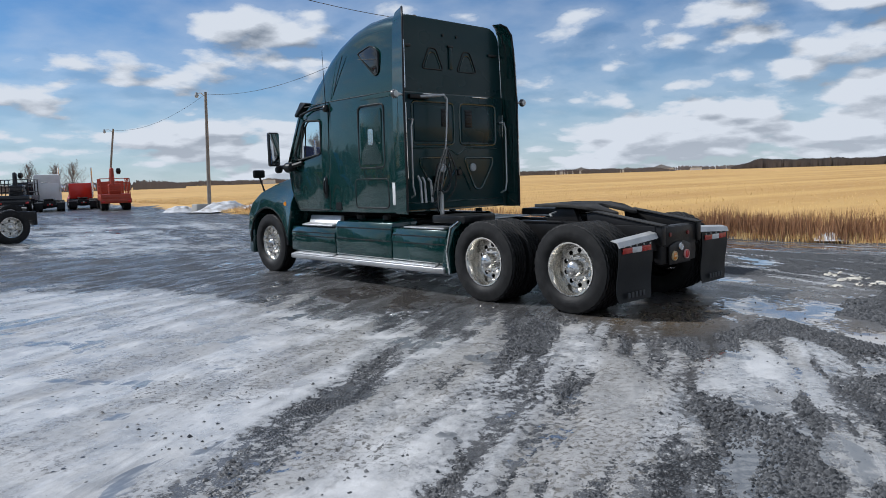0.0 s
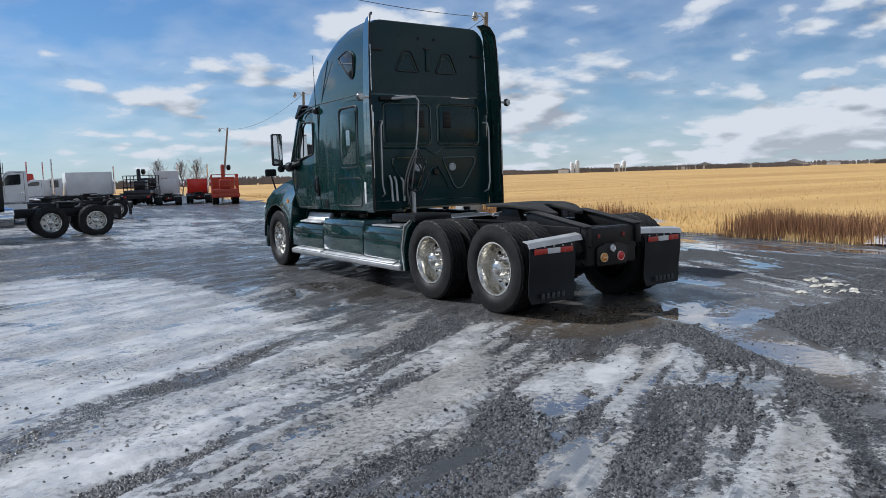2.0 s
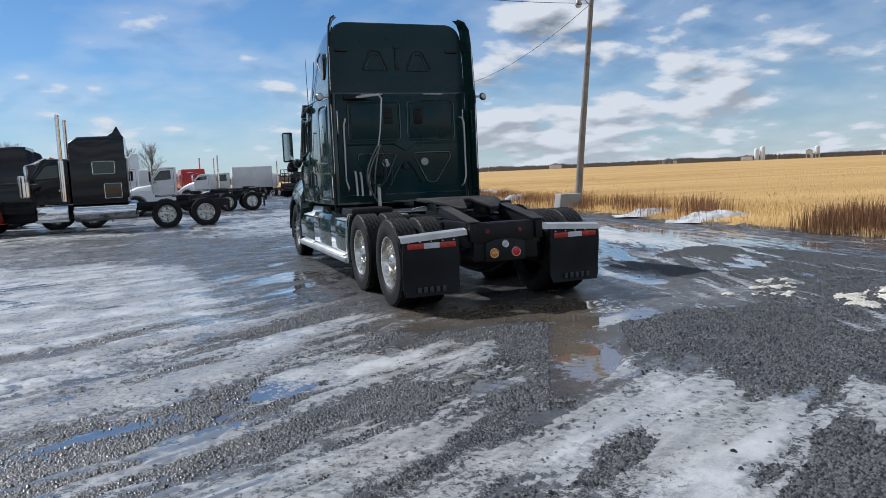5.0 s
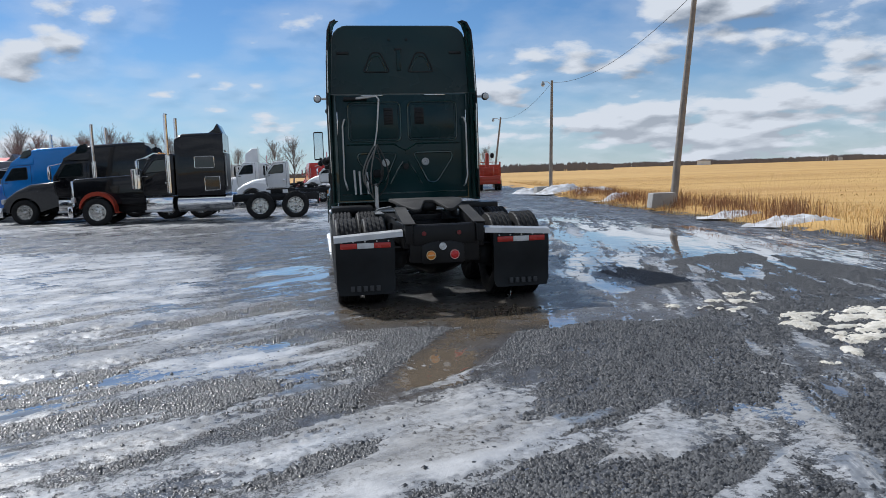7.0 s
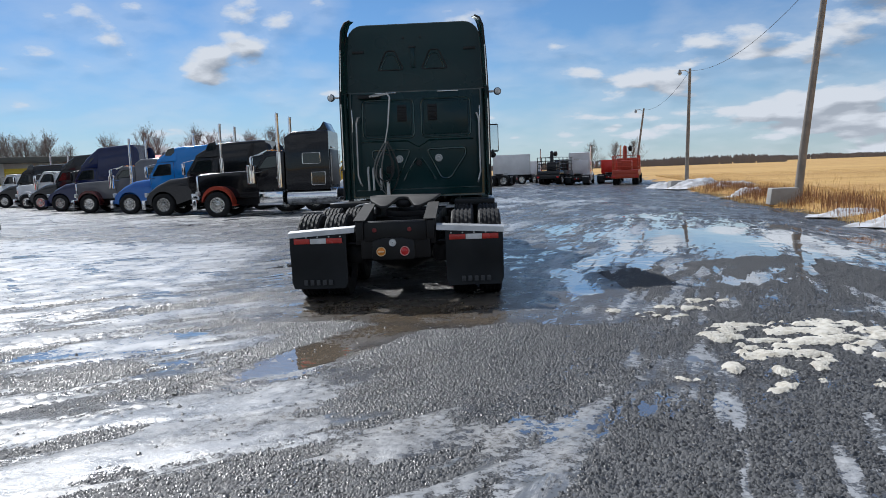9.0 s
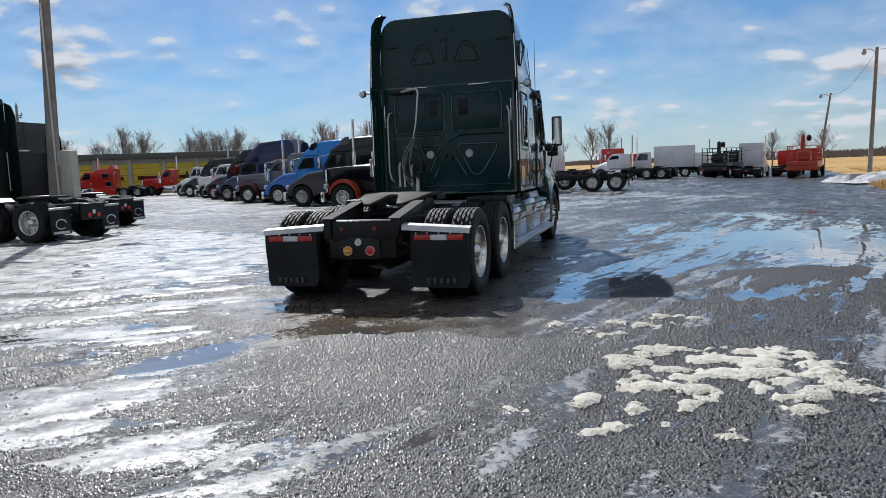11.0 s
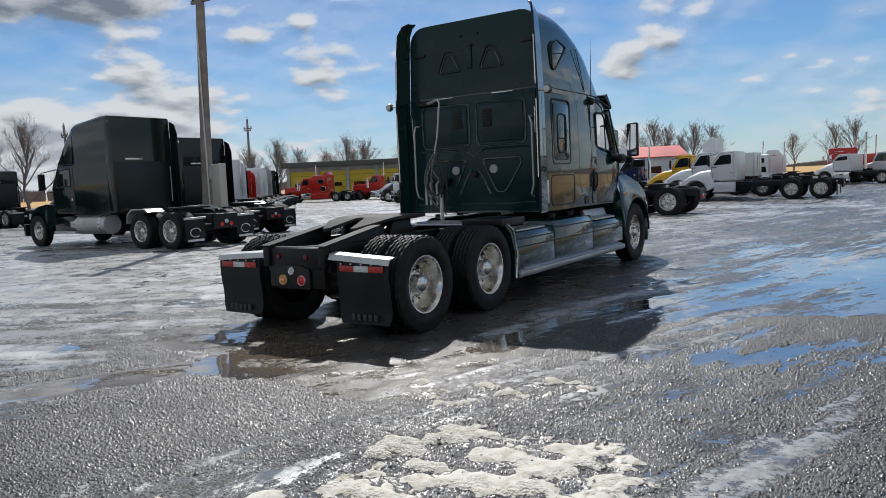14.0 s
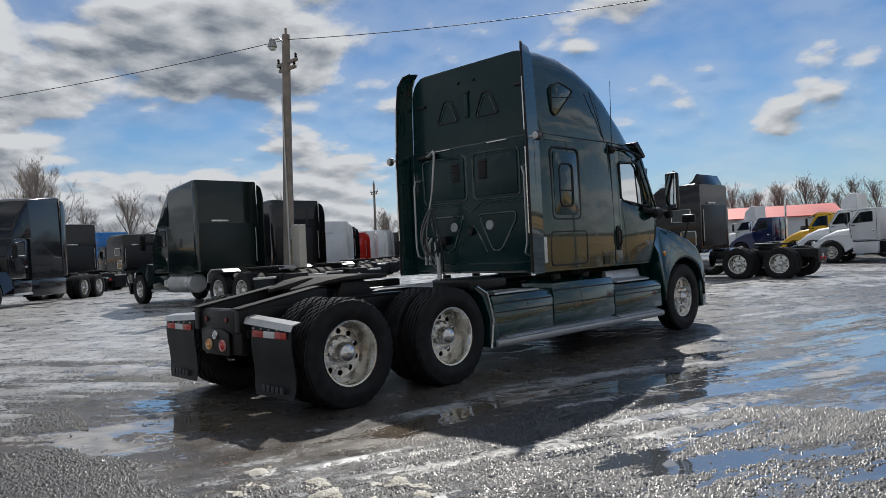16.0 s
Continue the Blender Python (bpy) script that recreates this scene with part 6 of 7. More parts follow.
blades("verge_grass", 42000, along_edge(6.0, -24, 45), 0.25, 0.006, STRAW, "dry yellow grass along the yard's edge", seed=3)
blades("brown_weeds", 34000, clumps(2.0, -24, 5, 150), 0.60, 0.0055, WEED, "tall reddish-brown dead weeds in clumps", 0.28, seed=4)
blades("brown_weeds", 5000, clumps(2.2, 9, 40, 90), 0.60, 0.007, WEED, "low reddish-brown dead weeds by the ditch", 0.3, seed=5)


def in_field(rs, n):
    y = rs.uniform(-30, 90, n)
    return edge_x(y) + 2 + 60 * rs.uniform(0, 1, n) ** 1.7, y


blades("crop_stubble", 60000, in_field, 0.15, 0.014, STRAW, "standing dry crop stubble over the field", 0.5, seed=6)


# ---- bare trees ----
BARK = surf("bare_bark", (0.20, 0.17, 0.15), 0.9, 0, 0.2, 3, 20)
TWIG = surf("bare_twigs", (0.30, 0.26, 0.235), 0.9, 0, 0.2, 3, 20)


def bare_tree(seed, tall, least, spread):
    """A leafless crown of many rising limbs; least: the thinnest twig."""
    rs = random.Random(seed)
    T = thing("bare_tree", label="leafless grey-brown tree beyond the yard", category="tree", group="bare trees")
    trunk, crown = B(), B()

    def grow(p, d, length, r, level):
        pts, rad = [p], [r]
        q, dd = p.copy(), d.copy()
        for k in range(3):
            dd = (dd + Vector((rs.uniform(-1, 1), rs.uniform(-1, 1), rs.uniform(-0.1, 0.5))) * 0.13).normalized()
            q = q + dd * length / 3
            pts.append(q.copy())
            rad.append(max(r * (1 - 0.20 * (k + 1)), least * 0.6))
        if level < 3:
            tube(trunk if level < 2 else crown, pts, rad, 5 if level < 2 else 3)
        else:
            loft(crown, [[p + Vector((w * c, w * e, 0)) for c, e in ((1, 0), (-0.5, 0.87), (-0.5, -0.87))] for p, w in ((pts[0], rad[0]), (pts[-1], rad[-1] * 0.7))], cap=False)
        if level >= 4:
            return
        for k in range((0, 6, 5, 4)[level]):
            u = rs.uniform(0.25, 1.0) * 3
            i = min(int(u), 2)
            az = rs.uniform(0, 6.283)
            side = Vector((math.cos(az), math.sin(az), rs.uniform(-0.1, 0.6))).normalized()
            nd = (dd * 0.8 + side * spread + Vector((0, 0, 0.15))).normalized()
            grow(pts[i].lerp(pts[i + 1], u - i), nd, length * rs.uniform(0.40, 0.62), max(rad[i + 1] * 0.5, least), level + 1)

    stem = [Vector((0.02 * tall * math.sin(1.7 * k + seed), 0.02 * tall * math.cos(1.3 * k + seed), tall * (0.70 * k / 5) - 0.2)) for k in range(6)]
    tube(trunk, stem, [tall * 0.020 * (1 - 0.15 * k) for k in range(6)], 6)
    for k in range(17):
        u = 1.0 + 4.0 * ((k + rs.random()) / 17) ** 0.8
        i = min(int(u), 4)
        az, out = k * 2.4 + rs.uniform(-0.5, 0.5), 1.0 - 0.16 * u
        d = Vector((math.cos(az) * out, math.sin(az) * out, 0.55 + 0.12 * u)).normalized()
        grow(stem[i].lerp(stem[i + 1], u - i), d, tall * (0.40 - 0.035 * u) * rs.uniform(0.8, 1.15), tall * 0.0085, 1)
    part("trunk", trunk, BARK, T)
    part("crown", crown, TWIG, T)
    return T


trees = [bare_tree(1, 11.0, 0.010, 0.70), bare_tree(2, 10.0, 0.010, 0.85), bare_tree(5, 9.5, 0.010, 0.76)]
near_tree = bare_tree(9, 8.2, 0.009, 0.66)
near_tree.matrix_basis = pose(-43.0, 10.3, -0.1)
copy_thing(near_tree, pose(-47.0, 14.6, -0.1, 0, 0, 70) @ Matrix.Scale(0.72, 4))
trees[0].matrix_basis = pose(-60.0, 15.0, -0.1)
trees[1].matrix_basis = pose(-66.0, 95.0, -0.1)
trees[2].matrix_basis = pose(-4.0, 135.0, -0.2, 0, 0, 40)
rt = random.Random(12)
for k in range(38):      # behind the garage
    u = k / 37
    copy_thing(trees[k % 3], pose(-92 + 66 * u + rt.uniform(-2, 2), 80 + 40 * u + rt.uniform(-3, 5), -0.2, 0, 0, rt.uniform(0, 360)) @ Matrix.Scale(rt.uniform(0.75, 1.02), 4))
for k in range(2):      # far row to the north
    copy_thing(trees[k % 3], pose(-16 + 9 * k + rt.uniform(-4, 4), 150 + rt.uniform(-5, 5), -0.2, 0, 0, rt.uniform(0, 360)) @ Matrix.Scale(rt.uniform(0.75, 1.1), 4))
for x, y, s in ((-52.0, 6.0, 0.8), (-58.0, 22.0, 0.85), (-66.0, 30.0, 0.9), (19.5, 100.0, 0.55), (-70.0, 46.0, 1.0), (24.0, 104.0, 0.5), (28.0, 110.0, 0.6)):
    copy_thing(trees[int(x * 7) % 3], pose(x, y, -0.2, 0, 0, rt.uniform(0, 360)) @ Matrix.Scale(s, 4))


# far woods, hedge lines and farmsteads on the horizon
def far_woods(name, a0, a1, dist, tall, count, mat, label, seed):
    rs = np.random.RandomState(seed)
    a = np.radians(rs.uniform(a0, a1, count))
    d = dist * rs.uniform(0.96, 1.08, count)
    x, y = np.sin(a) * d, np.cos(a) * d
    h = tall * rs.uniform(0.72, 1.0, count) * (0.75 + 0.5 * fbm(np.degrees(a) / 1.1, a * 0 + seed, 500 + seed, 3))
    span = np.degrees(a)
    h = h * (0.25 + 0.75 * np.clip(np.minimum(span - a0, a1 - span) / 1.6, 0, 1))
    w = dist * 0.0011 * rs.uniform(0.5, 1.6, count)
    tx, ty = np.cos(a) * w, -np.sin(a) * w
    verts, faces = [], []
    for i in range(count):
        k = len(verts)
        sk = rs.uniform(-0.6, 0.6)
        verts += [(x[i] - tx[i] * 0.35, y[i] - ty[i] * 0.35, -2.0), (x[i] + tx[i] * 0.35, y[i] + ty[i] * 0.35, -2.0), (x[i] + tx[i], y[i] + ty[i], h[i] * 0.55),
                  (x[i] + tx[i] * sk, y[i] + ty[i] * sk, h[i]), (x[i] - tx[i], y[i] - ty[i], h[i] * 0.6)]
        faces.append((k, k + 1, k + 2, k + 3, k + 4))
    many(name, verts, faces, mat, label, "woods")


# distance haze is put into this paler, bluish tree colour
HAZY = surf("far_wood_hazed", (0.19, 0.175, 0.18), 0.95, 0, 0.25, 0.01, 0.1)
DARKW = surf("far_wood_dark", (0.10, 0.085, 0.08), 0.95, 0, 0.25, 0.01, 0.1)
far_woods("far_hedgerow", -8, 62, 900, 6, 4200, HAZY, "thin line of bare trees on the horizon", 1)
far_woods("far_wood", 66, 84, 1000, 11, 9000, DARKW, "dark bare wood on the horizon across the field", 2)
far_woods("far_hedgerow", 60, 110, 1300, 8, 1200, HAZY, "thin far tree line", 3)
far_woods("far_hedgerow", 4, 24, 420, 5, 900, HAZY, "row of bare trees beyond the field", 4)
far_woods("far_hedgerow", -100, -8, 600, 9, 2600, HAZY, "bare trees beyond the yard", 6)
WHITEB = surf("white_siding", (0.70, 0.71, 0.72), 0.7, 0, 0.1, 0.3, 2)
GREYROOF = surf("grey_roof", (0.32, 0.33, 0.35), 0.6, 0, 0.1, 0.3, 2)


def barn(angle, dist, w, d, h, silo=0):
    a = radians(angle)
    x, y = math.sin(a) * dist, math.cos(a) * dist
    F = thing("farm_building", (x, y, -1.0), -angle, "far white farm building on the horizon", "farm building", "farmstead")
    bm = B()
    box(bm, -w / 2, w / 2, -d / 2, d / 2, 0, h)
    part("wall", bm, WHITEB, F)
    bm = B()
    prism(bm, [(-w / 2 - 0.4, h), (w / 2 + 0.4, h), (0, h + w * 0.18)], -d / 2 - 0.4, d / 2 + 0.4, "y")
    part("roof", bm, GREYROOF, F)
    for k in range(silo):
        bm = B()
        lathe(bm, [(0, 2.6), (12 + 2 * k, 2.6), (13.2 + 2 * k, 1.8), (14 + 2 * k, 0.2)], "z", 16, (w / 2 + 4 + 6 * k, 0, 0))
        part("silo", bm, WHITEB, F)


for a, d, w, dp, h, s in ((53.5, 880, 16, 12, 4, 0), (55.0, 900, 24, 14, 4.5, 0), (58.5, 920, 18, 12, 4, 0), (61.0, 940, 30, 14, 4, 0), (44.5, 860, 12, 10, 5, 2), (48.6, 880, 7, 7, 9, 1),
                          (39.0, 900, 20, 12, 4, 0), (63.5, 960, 14, 10, 4, 0), (30.5, 840, 14, 10, 5, 0)):
    barn(a, d, w, dp, h, s)


# ---- parked trucks ----
def paint(name, col, rough=0.14, metal=0.05):
    return surf(name, col, rough, metal, 0.10, 0.8, 20, coat=0.4, dirt=0.08, dirt_col=tuple(0.5 * c + 0.02 for c in col))


PAINT = {"dark_green": paint("parked_dark_green", (0.003, 0.011, 0.009)), "black": paint("parked_black", (0.006, 0.006, 0.008)), "navy": paint("parked_navy", (0.010, 0.018, 0.075)),
         "blue": paint("parked_blue", (0.015, 0.12, 0.42)), "bright_blue": paint("parked_bright_blue", (0.02, 0.22, 0.62)), "white": paint("parked_white", (0.74, 0.75, 0.76), 0.35, 0.0), "red": paint("parked_red", (0.55, 0.03, 0.02)),
         "orange": paint("parked_orange_red", (0.36, 0.045, 0.02), 0.5, 0), "yellow": paint("parked_yellow", (0.72, 0.42, 0.02), 0.35, 0), "grey": paint("parked_grey", (0.14, 0.14, 0.15)), "maroon": paint("parked_maroon", (0.10, 0.015, 0.015)),
         "dark_grey": paint("parked_dark_grey", (0.014, 0.015, 0.018)), "silver": paint("parked_silver", (0.42, 0.43, 0.44), 0.35, 0.3)}


MATTE = {k: surf("matte_" + k, c, 0.45, 0, 0.2, 1.0, 20) for k, c in (("black", (0.004, 0.004, 0.005)), ("dark_green", (0.002, 0.012, 0.011)), ("dark_grey", (0.012, 0.012, 0.013)))}


def pane(T, pts, X, sx, name="side_window"):
    bm = B()
    prism(bm, rounded(pts, 0.06), X, X + sx * 0.008, "x")
    w = part(name, bm, TINT, T)
    bm = B()
    outline(bm, rounded(pts, 0.06), X + sx * 0.006, 0.018)
    part("window_frame", bm, SEAM, w)
    return w


def chassis(T, front, flaps=True, duals=True, logo=True):
    for sx in (1, -1):
        bm = B()
        box(bm, sx * 0.39, sx * 0.46, -0.85, front, 0.66, 0.93, 0.01)
        part("frame_rail", bm, BLACK, T)
    bm = B()
    box(bm, -0.42, 0.42, -0.92, -0.84, 0.50, 0.92, 0.015)
    tail = part("tail_crossmember", bm, BLACK, T)
    for x, z, m in ((-0.16, 0.62, REDLENS), (0.16, 0.62, REDLENS), (0.0, 0.70, CLEARLENS)):
        bm = B()
        lathe(bm, [(-0.92, 0.06), (-0.94, 0.06), (-0.95, 0.03), (-0.95, 0.004)], "y", 14, (x, 0, z), cap=False)
        part("tail_lamp", bm, m, tail)
    bm = B()
    plate = [(-0.45, 1.10), (0.45, 1.10), (0.46, 0.60), (0.24, 0.02), (0.17, 0.02), (0.06, 0.42), (-0.06, 0.42), (-0.17, 0.02), (-0.24, 0.02), (-0.46, 0.60)]
    prism(bm, plate, 1.08, 1.13, "z")
    f = part("fifth_wheel", bm, GREASE, T)
    bm = B()
    box(bm, -0.36, 0.36, 0.5, 0.95, 0.92, 1.08, 0.02)
    part("bracket", bm, BLACK, f)
    for y in (0.0, 1.32):
        bm = B()
        lathe(bm, [(-0.8, 0.09), (-0.2, 0.17), (0.2, 0.17), (0.8, 0.09)], "x", 12, (0, y, 0.5))
        part("axle", bm, BLACK, T)
        for sx in (1, -1):
            wheel(T, sx * 1.08, y, 0.5, duals, True)
    bm = B()
    box(bm, -0.36, 0.36, 3.4, front - 0.2, 0.42, 0.95, 0.04)
    part("engine_and_gearbox", bm, BLACK, T)
    if logo:
        for sx in (1, -1):
            bm = B()
            prism(bm, [(0.86, 1.04), (1.0, 1.13), (1.64, 1.13), (1.86, 0.98), (1.90, 0.72), (1.87, 0.72), (1.83, 0.96), (1.62, 1.10), (1.02, 1.10), (0.88, 1.02)], sx * 0.70, sx * 1.24, "x")
            part("quarter_fender", bm, STEEL, T)
    if flaps:
        for sx in (1, -1):
            bm = B()
            box(bm, sx * 0.50, sx * 1.22, -0.70, -0.66, 0.80, 0.86, 0.01)
            part("flap_hanger", bm, STEEL, T)
            bm = B()
            box(bm, sx * 0.56, sx * 1.20, -0.69, -0.675, 0.18, 0.80, 0.004)
            fl = part("mud_flap", bm, FLAP, T)
            if logo:
                bm = B()
                box(bm, sx * 0.62, sx * 1.14, -0.698, -0.690, 0.20, 0.26, 0.0)
                part("lettering_bar", bm, WHITEREF, fl)
                bm = B()
                tube(bm, [(sx * 0.88 + 0.17 * math.cos(radians(a)), -0.694, 0.44 + 0.12 * math.sin(radians(a))) for a in range(10, 330, 20)], 0.014, 5)
                part("emblem_ring", bm, WHITEREF, fl)


def semi(x, y, rz, label, steer, cab_y, body, hood="aero", sleeper=None, stacks=0, fender=None, hood_paint=None, tank=None, logo=False, z0=None, roof=None, visor=False,
         cab_h=2.62, hood_top=1.75, side_cut=True, flaps=True, group="parked trucks"):
    """A parked tractor. cab_y: back and front of the cab; sleeper: (back, height, slope) joined to the cab."""
    T = thing("parked_truck", (x, y, height(x, y) if z0 is None else z0), rz, label, "truck", group)
    pm, fm, hm = PAINT[body], PAINT[fender or body], PAINT[hood_paint or body]
    c0, c1 = cab_y
    front = steer + 0.95
    chassis(T, front - 0.1, flaps, True, logo)
    for sx in (1, -1):
        wheel(T, sx * 1.05, steer, 0.5, False, True)
    bm = B()   # cab
    belt, rake = 1.86, 0.42
    prof = [(c0, 1.02), (c1 - 0.18, 1.02), (c1, 1.25), (c1 + 0.04, belt), (c1 - rake, cab_h - 0.04), (c1 - rake - 0.12, cab_h), (c0, cab_h)]
    prism(bm, rounded(prof, 0.07, 3), -1.05, 1.05, "x", bevel=0.04)
    cab = part("cab", bm, pm, T)
    for sx in (1, -1):
        pane(T, [(c0 + 0.30, belt + 0.05), (c1 - 0.14, belt), (c1 - rake - 0.08, cab_h - 0.22), (c0 + 0.30, cab_h - 0.18)], sx * 1.05, sx)
        bm = B()
        outline(bm, rounded([(c0 + 0.14, 1.06), (c1 - 0.10, 1.06), (c1 - 0.02, belt), (c1 - rake - 0.04, cab_h - 0.10), (c0 + 0.14, cab_h - 0.08)], 0.05), sx * 1.05, 0.008)
        d = part("door_seam", bm, SEAM, cab)
        bm = B()
        box(bm, sx * 1.05, sx * 1.075, c0 + 0.20, c0 + 0.34, 1.45, 1.52, 0.008)
        part("door_handle", bm, CHROME, d)
        bm = B()
        tube(bm, [(sx * 1.05, c1 - 0.25, 1.75), (sx * 1.30, c1 + 0.02, 1.72), (sx * 1.34, c1 + 0.04, 2.35), (sx * 1.05, c1 - 0.35, 2.45)], 0.018)
        ma = part("mirror_arm", bm, CHROME if stacks else PLASTIC, T)
        bm = B()
        box(bm, sx * 1.25, sx * 1.45, c1 - 0.02, c1 + 0.08, 1.80, 2.32, 0.025)
        part("mirror", bm, CHROME if stacks else PLASTIC, ma)
        bm = B()
        box(bm, sx * 0.80, sx * 1.18, c0 + 0.1, c1 - 0.1, 0.42, 0.50, 0.02)
        st = part("step", bm, TREAD, T)
        bm = B()
        box(bm, sx * 0.78, sx * 1.15, c0 + 0.1, c1 - 0.15, 0.50, 0.96, 0.03)
        part("step_box", bm, CHROME if stacks else pm, st)
        if tank:
            t0, t1, tm = tank
            bm = B()
            cyl(bm, "y", t0, t1, 0.31, (sx * 0.86, 0, 0.70), 24, 0.03)
            tk = part("fuel_tank", bm, tm, T)
            for q in (t0 + 0.25, t1 - 0.25):
                bm = B()
                cyl(bm, "y", q - 0.03, q + 0.03, 0.318, (sx * 0.86, 0, 0.70), 24)
                part("tank_strap", bm, CHROME, tk)
        elif sleeper and side_cut:
            bm = B()
            box(bm, sx * 0.75, sx * 1.14, sleeper[0] - 0.2, c0 + 0.1, 0.32, 0.98, 0.05)
            part("side_fairing", bm, pm, T)
    bm = B()   # windscreen
    loft(bm, [[(-0.95, c1 + 0.05, belt + 0.04), (0.95, c1 + 0.05, belt + 0.04), (0.95, c1, belt + 0.04), (-0.95, c1, belt + 0.04)],
              [(-0.92, c1 - rake + 0.03, cab_h - 0.12), (0.92, c1 - rake + 0.03, cab_h - 0.12), (0.92, c1 - rake - 0.03, cab_h - 0.12), (-0.92, c1 - rake - 0.03, cab_h - 0.12)]])
    part("windscreen", bm, TINT, T)
    if visor:
        bm = B()
        prism(bm, [(c1 - rake - 0.1, cab_h + 0.02), (c1 - rake + 0.30, cab_h - 0.16), (c1 - rake + 0.30, cab_h - 0.12), (c1 - rake - 0.1, cab_h + 0.06)], -0.98, 0.98, "x")
        part("sun_visor", bm, CHROME if stacks else pm, T)
        for k in range(5):
            bm = B()
            lathe(bm, [(cab_h, 0.05), (cab_h + 0.05, 0.045), (cab_h + 0.08, 0.01)], "z", 10, (-0.8 + 0.4 * k, c1 - rake - 0.25, 0))
            part("roof_marker", bm, AMBER, T)
    if sleeper:
        s0, sh, slope = sleeper
        bm = B()
        if slope:
            fall, run = sh - cab_h, c1 - rake - c0
            loft(bm, [rring(q, 1.13, 0.98, zt, r, 0.02, 1.07) for q, zt, r in ((s0, sh - 0.02, 0.06), (s0 + 0.3, sh, 0.12), (c0 - 0.15, sh - 0.10 * fall, 0.16), (c0 + 0.02, sh - 0.16 * fall, 0.16))])
            rings = [(c0 - 0.02, sh - 0.16 * fall, 0.16, 1.13), (c0 + 0.35 * run, sh - 0.36 * fall, 0.18, 1.11), (c0 + 0.70 * run, sh - 0.62 * fall, 0.16, 1.08), (c0 + run, cab_h + 0.06 * fall, 0.06, 1.04)]
            loft(bm, [rring(q, w, cab_h - 0.06, zt, min(r, (zt - cab_h) * 0.5), 0.02, w - 0.06) for q, zt, r, w in rings])
        else:
            loft(bm, [rring(q, 1.12, 0.98, zt, r, 0.02, 1.08) for q, zt, r in ((s0, sh - 0.03, 0.10), (s0 + 0.1, sh, 0.14), (c0 - 0.35, sh - 0.02, 0.14), (c0 - 0.06, sh - 0.22, 0.12))])
        S = part("sleeper", bm, pm, T)
        if stacks and hood == "long":
            bm = B()
            prism(bm, [(s0 + 0.02, sh - 0.05), (s0 + 0.55, sh - 0.02), (s0 + 0.34, sh + 0.12), (s0 + 0.20, sh + 0.34)], -0.85, 0.85, "x", bevel=0.01)
            part("roof_fin", bm, pm, S)
        for sx in (1, -1):
            if not slope:
                for w0, w1, z1, z2 in ((s0 + 0.35, s0 + 1.05, 2.00, 2.42), (s0 + 0.18, s0 + 0.72, 1.16, 1.66)):
                    bm = B()
                    outline(bm, rounded(rect(w0, w1, z1, z2), 0.05), sx * 1.12, 0.016)
                    fr = part("hatch_frame", bm, CHROME, S)
                    bm = B()
                    prism(bm, rounded(rect(w0, w1, z1, z2), 0.05), sx * 1.112, sx * 1.124, "x")
                    part("hatch_pane", bm, TINT, fr)
            else:
                bm = B()
                prism(bm, rounded([(c0 + 0.05, 2.85), (c0 + 0.55, 2.85), (c0 + 0.40, 3.15), (c0 + 0.05, 3.25)], 0.07), sx * 1.03, sx * 1.075, "x")
                part("roof_window", bm, TINT, S)
                bm = B()
                prism(bm, rounded([(s0 + 0.02, 1.05), (s0 - 0.34, 1.05), (s0 - 0.34, sh - 0.55), (s0 - 0.22, sh - 0.22), (s0 + 0.02, sh - 0.10)], 0.06), sx * 1.10, sx * 1.135, "x", bevel=0.008)
                part("side_extender", bm, pm, S)
        bm = B()
        box(bm, -0.95, 0.95, s0 - 0.02, s0 - 0.005, 1.15, 2.55, 0.004)
        part("rear_panel", bm, MATTE.get(body, pm), S)
        for sx in (1, -1):
            bm = B()
            tube(bm, [(sx * 0.98, s0 - 0.06, 1.3), (sx * 0.98, s0 - 0.06, 2.4)], 0.014)
            part("grab_rail", bm, STEEL, S)
        bm = B()
        box(bm, -0.55, 0.05, s0 - 0.04, s0 - 0.02, 2.60, 2.66, 0.004)
        part("light_strip", bm, ALU, S)
    elif roof:
        bm = B()
        loft(bm, [rring(q, w, cab_h - 0.02, zt, 0.06, 0.01, w - 0.08) for q, zt, w in ((c0 - 0.05, roof - 0.02, 1.02), (c0 + 0.25, roof, 1.0), (c0 + 0.7, cab_h + (roof - cab_h) * 0.62, 0.9), (c1 - rake - 0.1, cab_h + 0.06, 0.75))])
        part("roof_deflector", bm, pm, T)
    # bonnet and wings
    bm = B()
    if hood == "long":
        loft(bm, [rring(q, w, 0.75, zt, 0.10, 0.02, w - 0.03) for q, zt, w in ((c1 - 0.05, hood_top + 0.04, 0.78), (steer + 0.5, hood_top - 0.05, 0.66), (front - 0.06, hood_top - 0.08, 0.62))])
    else:
        loft(bm, [rring(q, w, 0.70, zt, r, 0.02, wt) for q, zt, w, wt, r in ((c1 - 0.1, hood_top, 0.92, 0.80, 0.25), (steer - 0.1, hood_top - 0.10, 0.88, 0.68, 0.30), (steer + 0.5, hood_top - 0.34, 0.82, 0.56, 0.28), (front, hood_top - 0.68, 0.70, 0.48, 0.18))])
    H = part("bonnet", bm, hm, T)
    bm = B()
    gz = (0.72, hood_top - 0.14) if hood == "long" else (0.62, hood_top - 0.74)
    gw = 0.60 if hood == "long" else 0.50
    box(bm, -gw, gw, front - 0.04, front + 0.05, gz[0], gz[1], 0.03)
    G = part("grille", bm, CHROME if hood == "long" else PLASTIC, H)
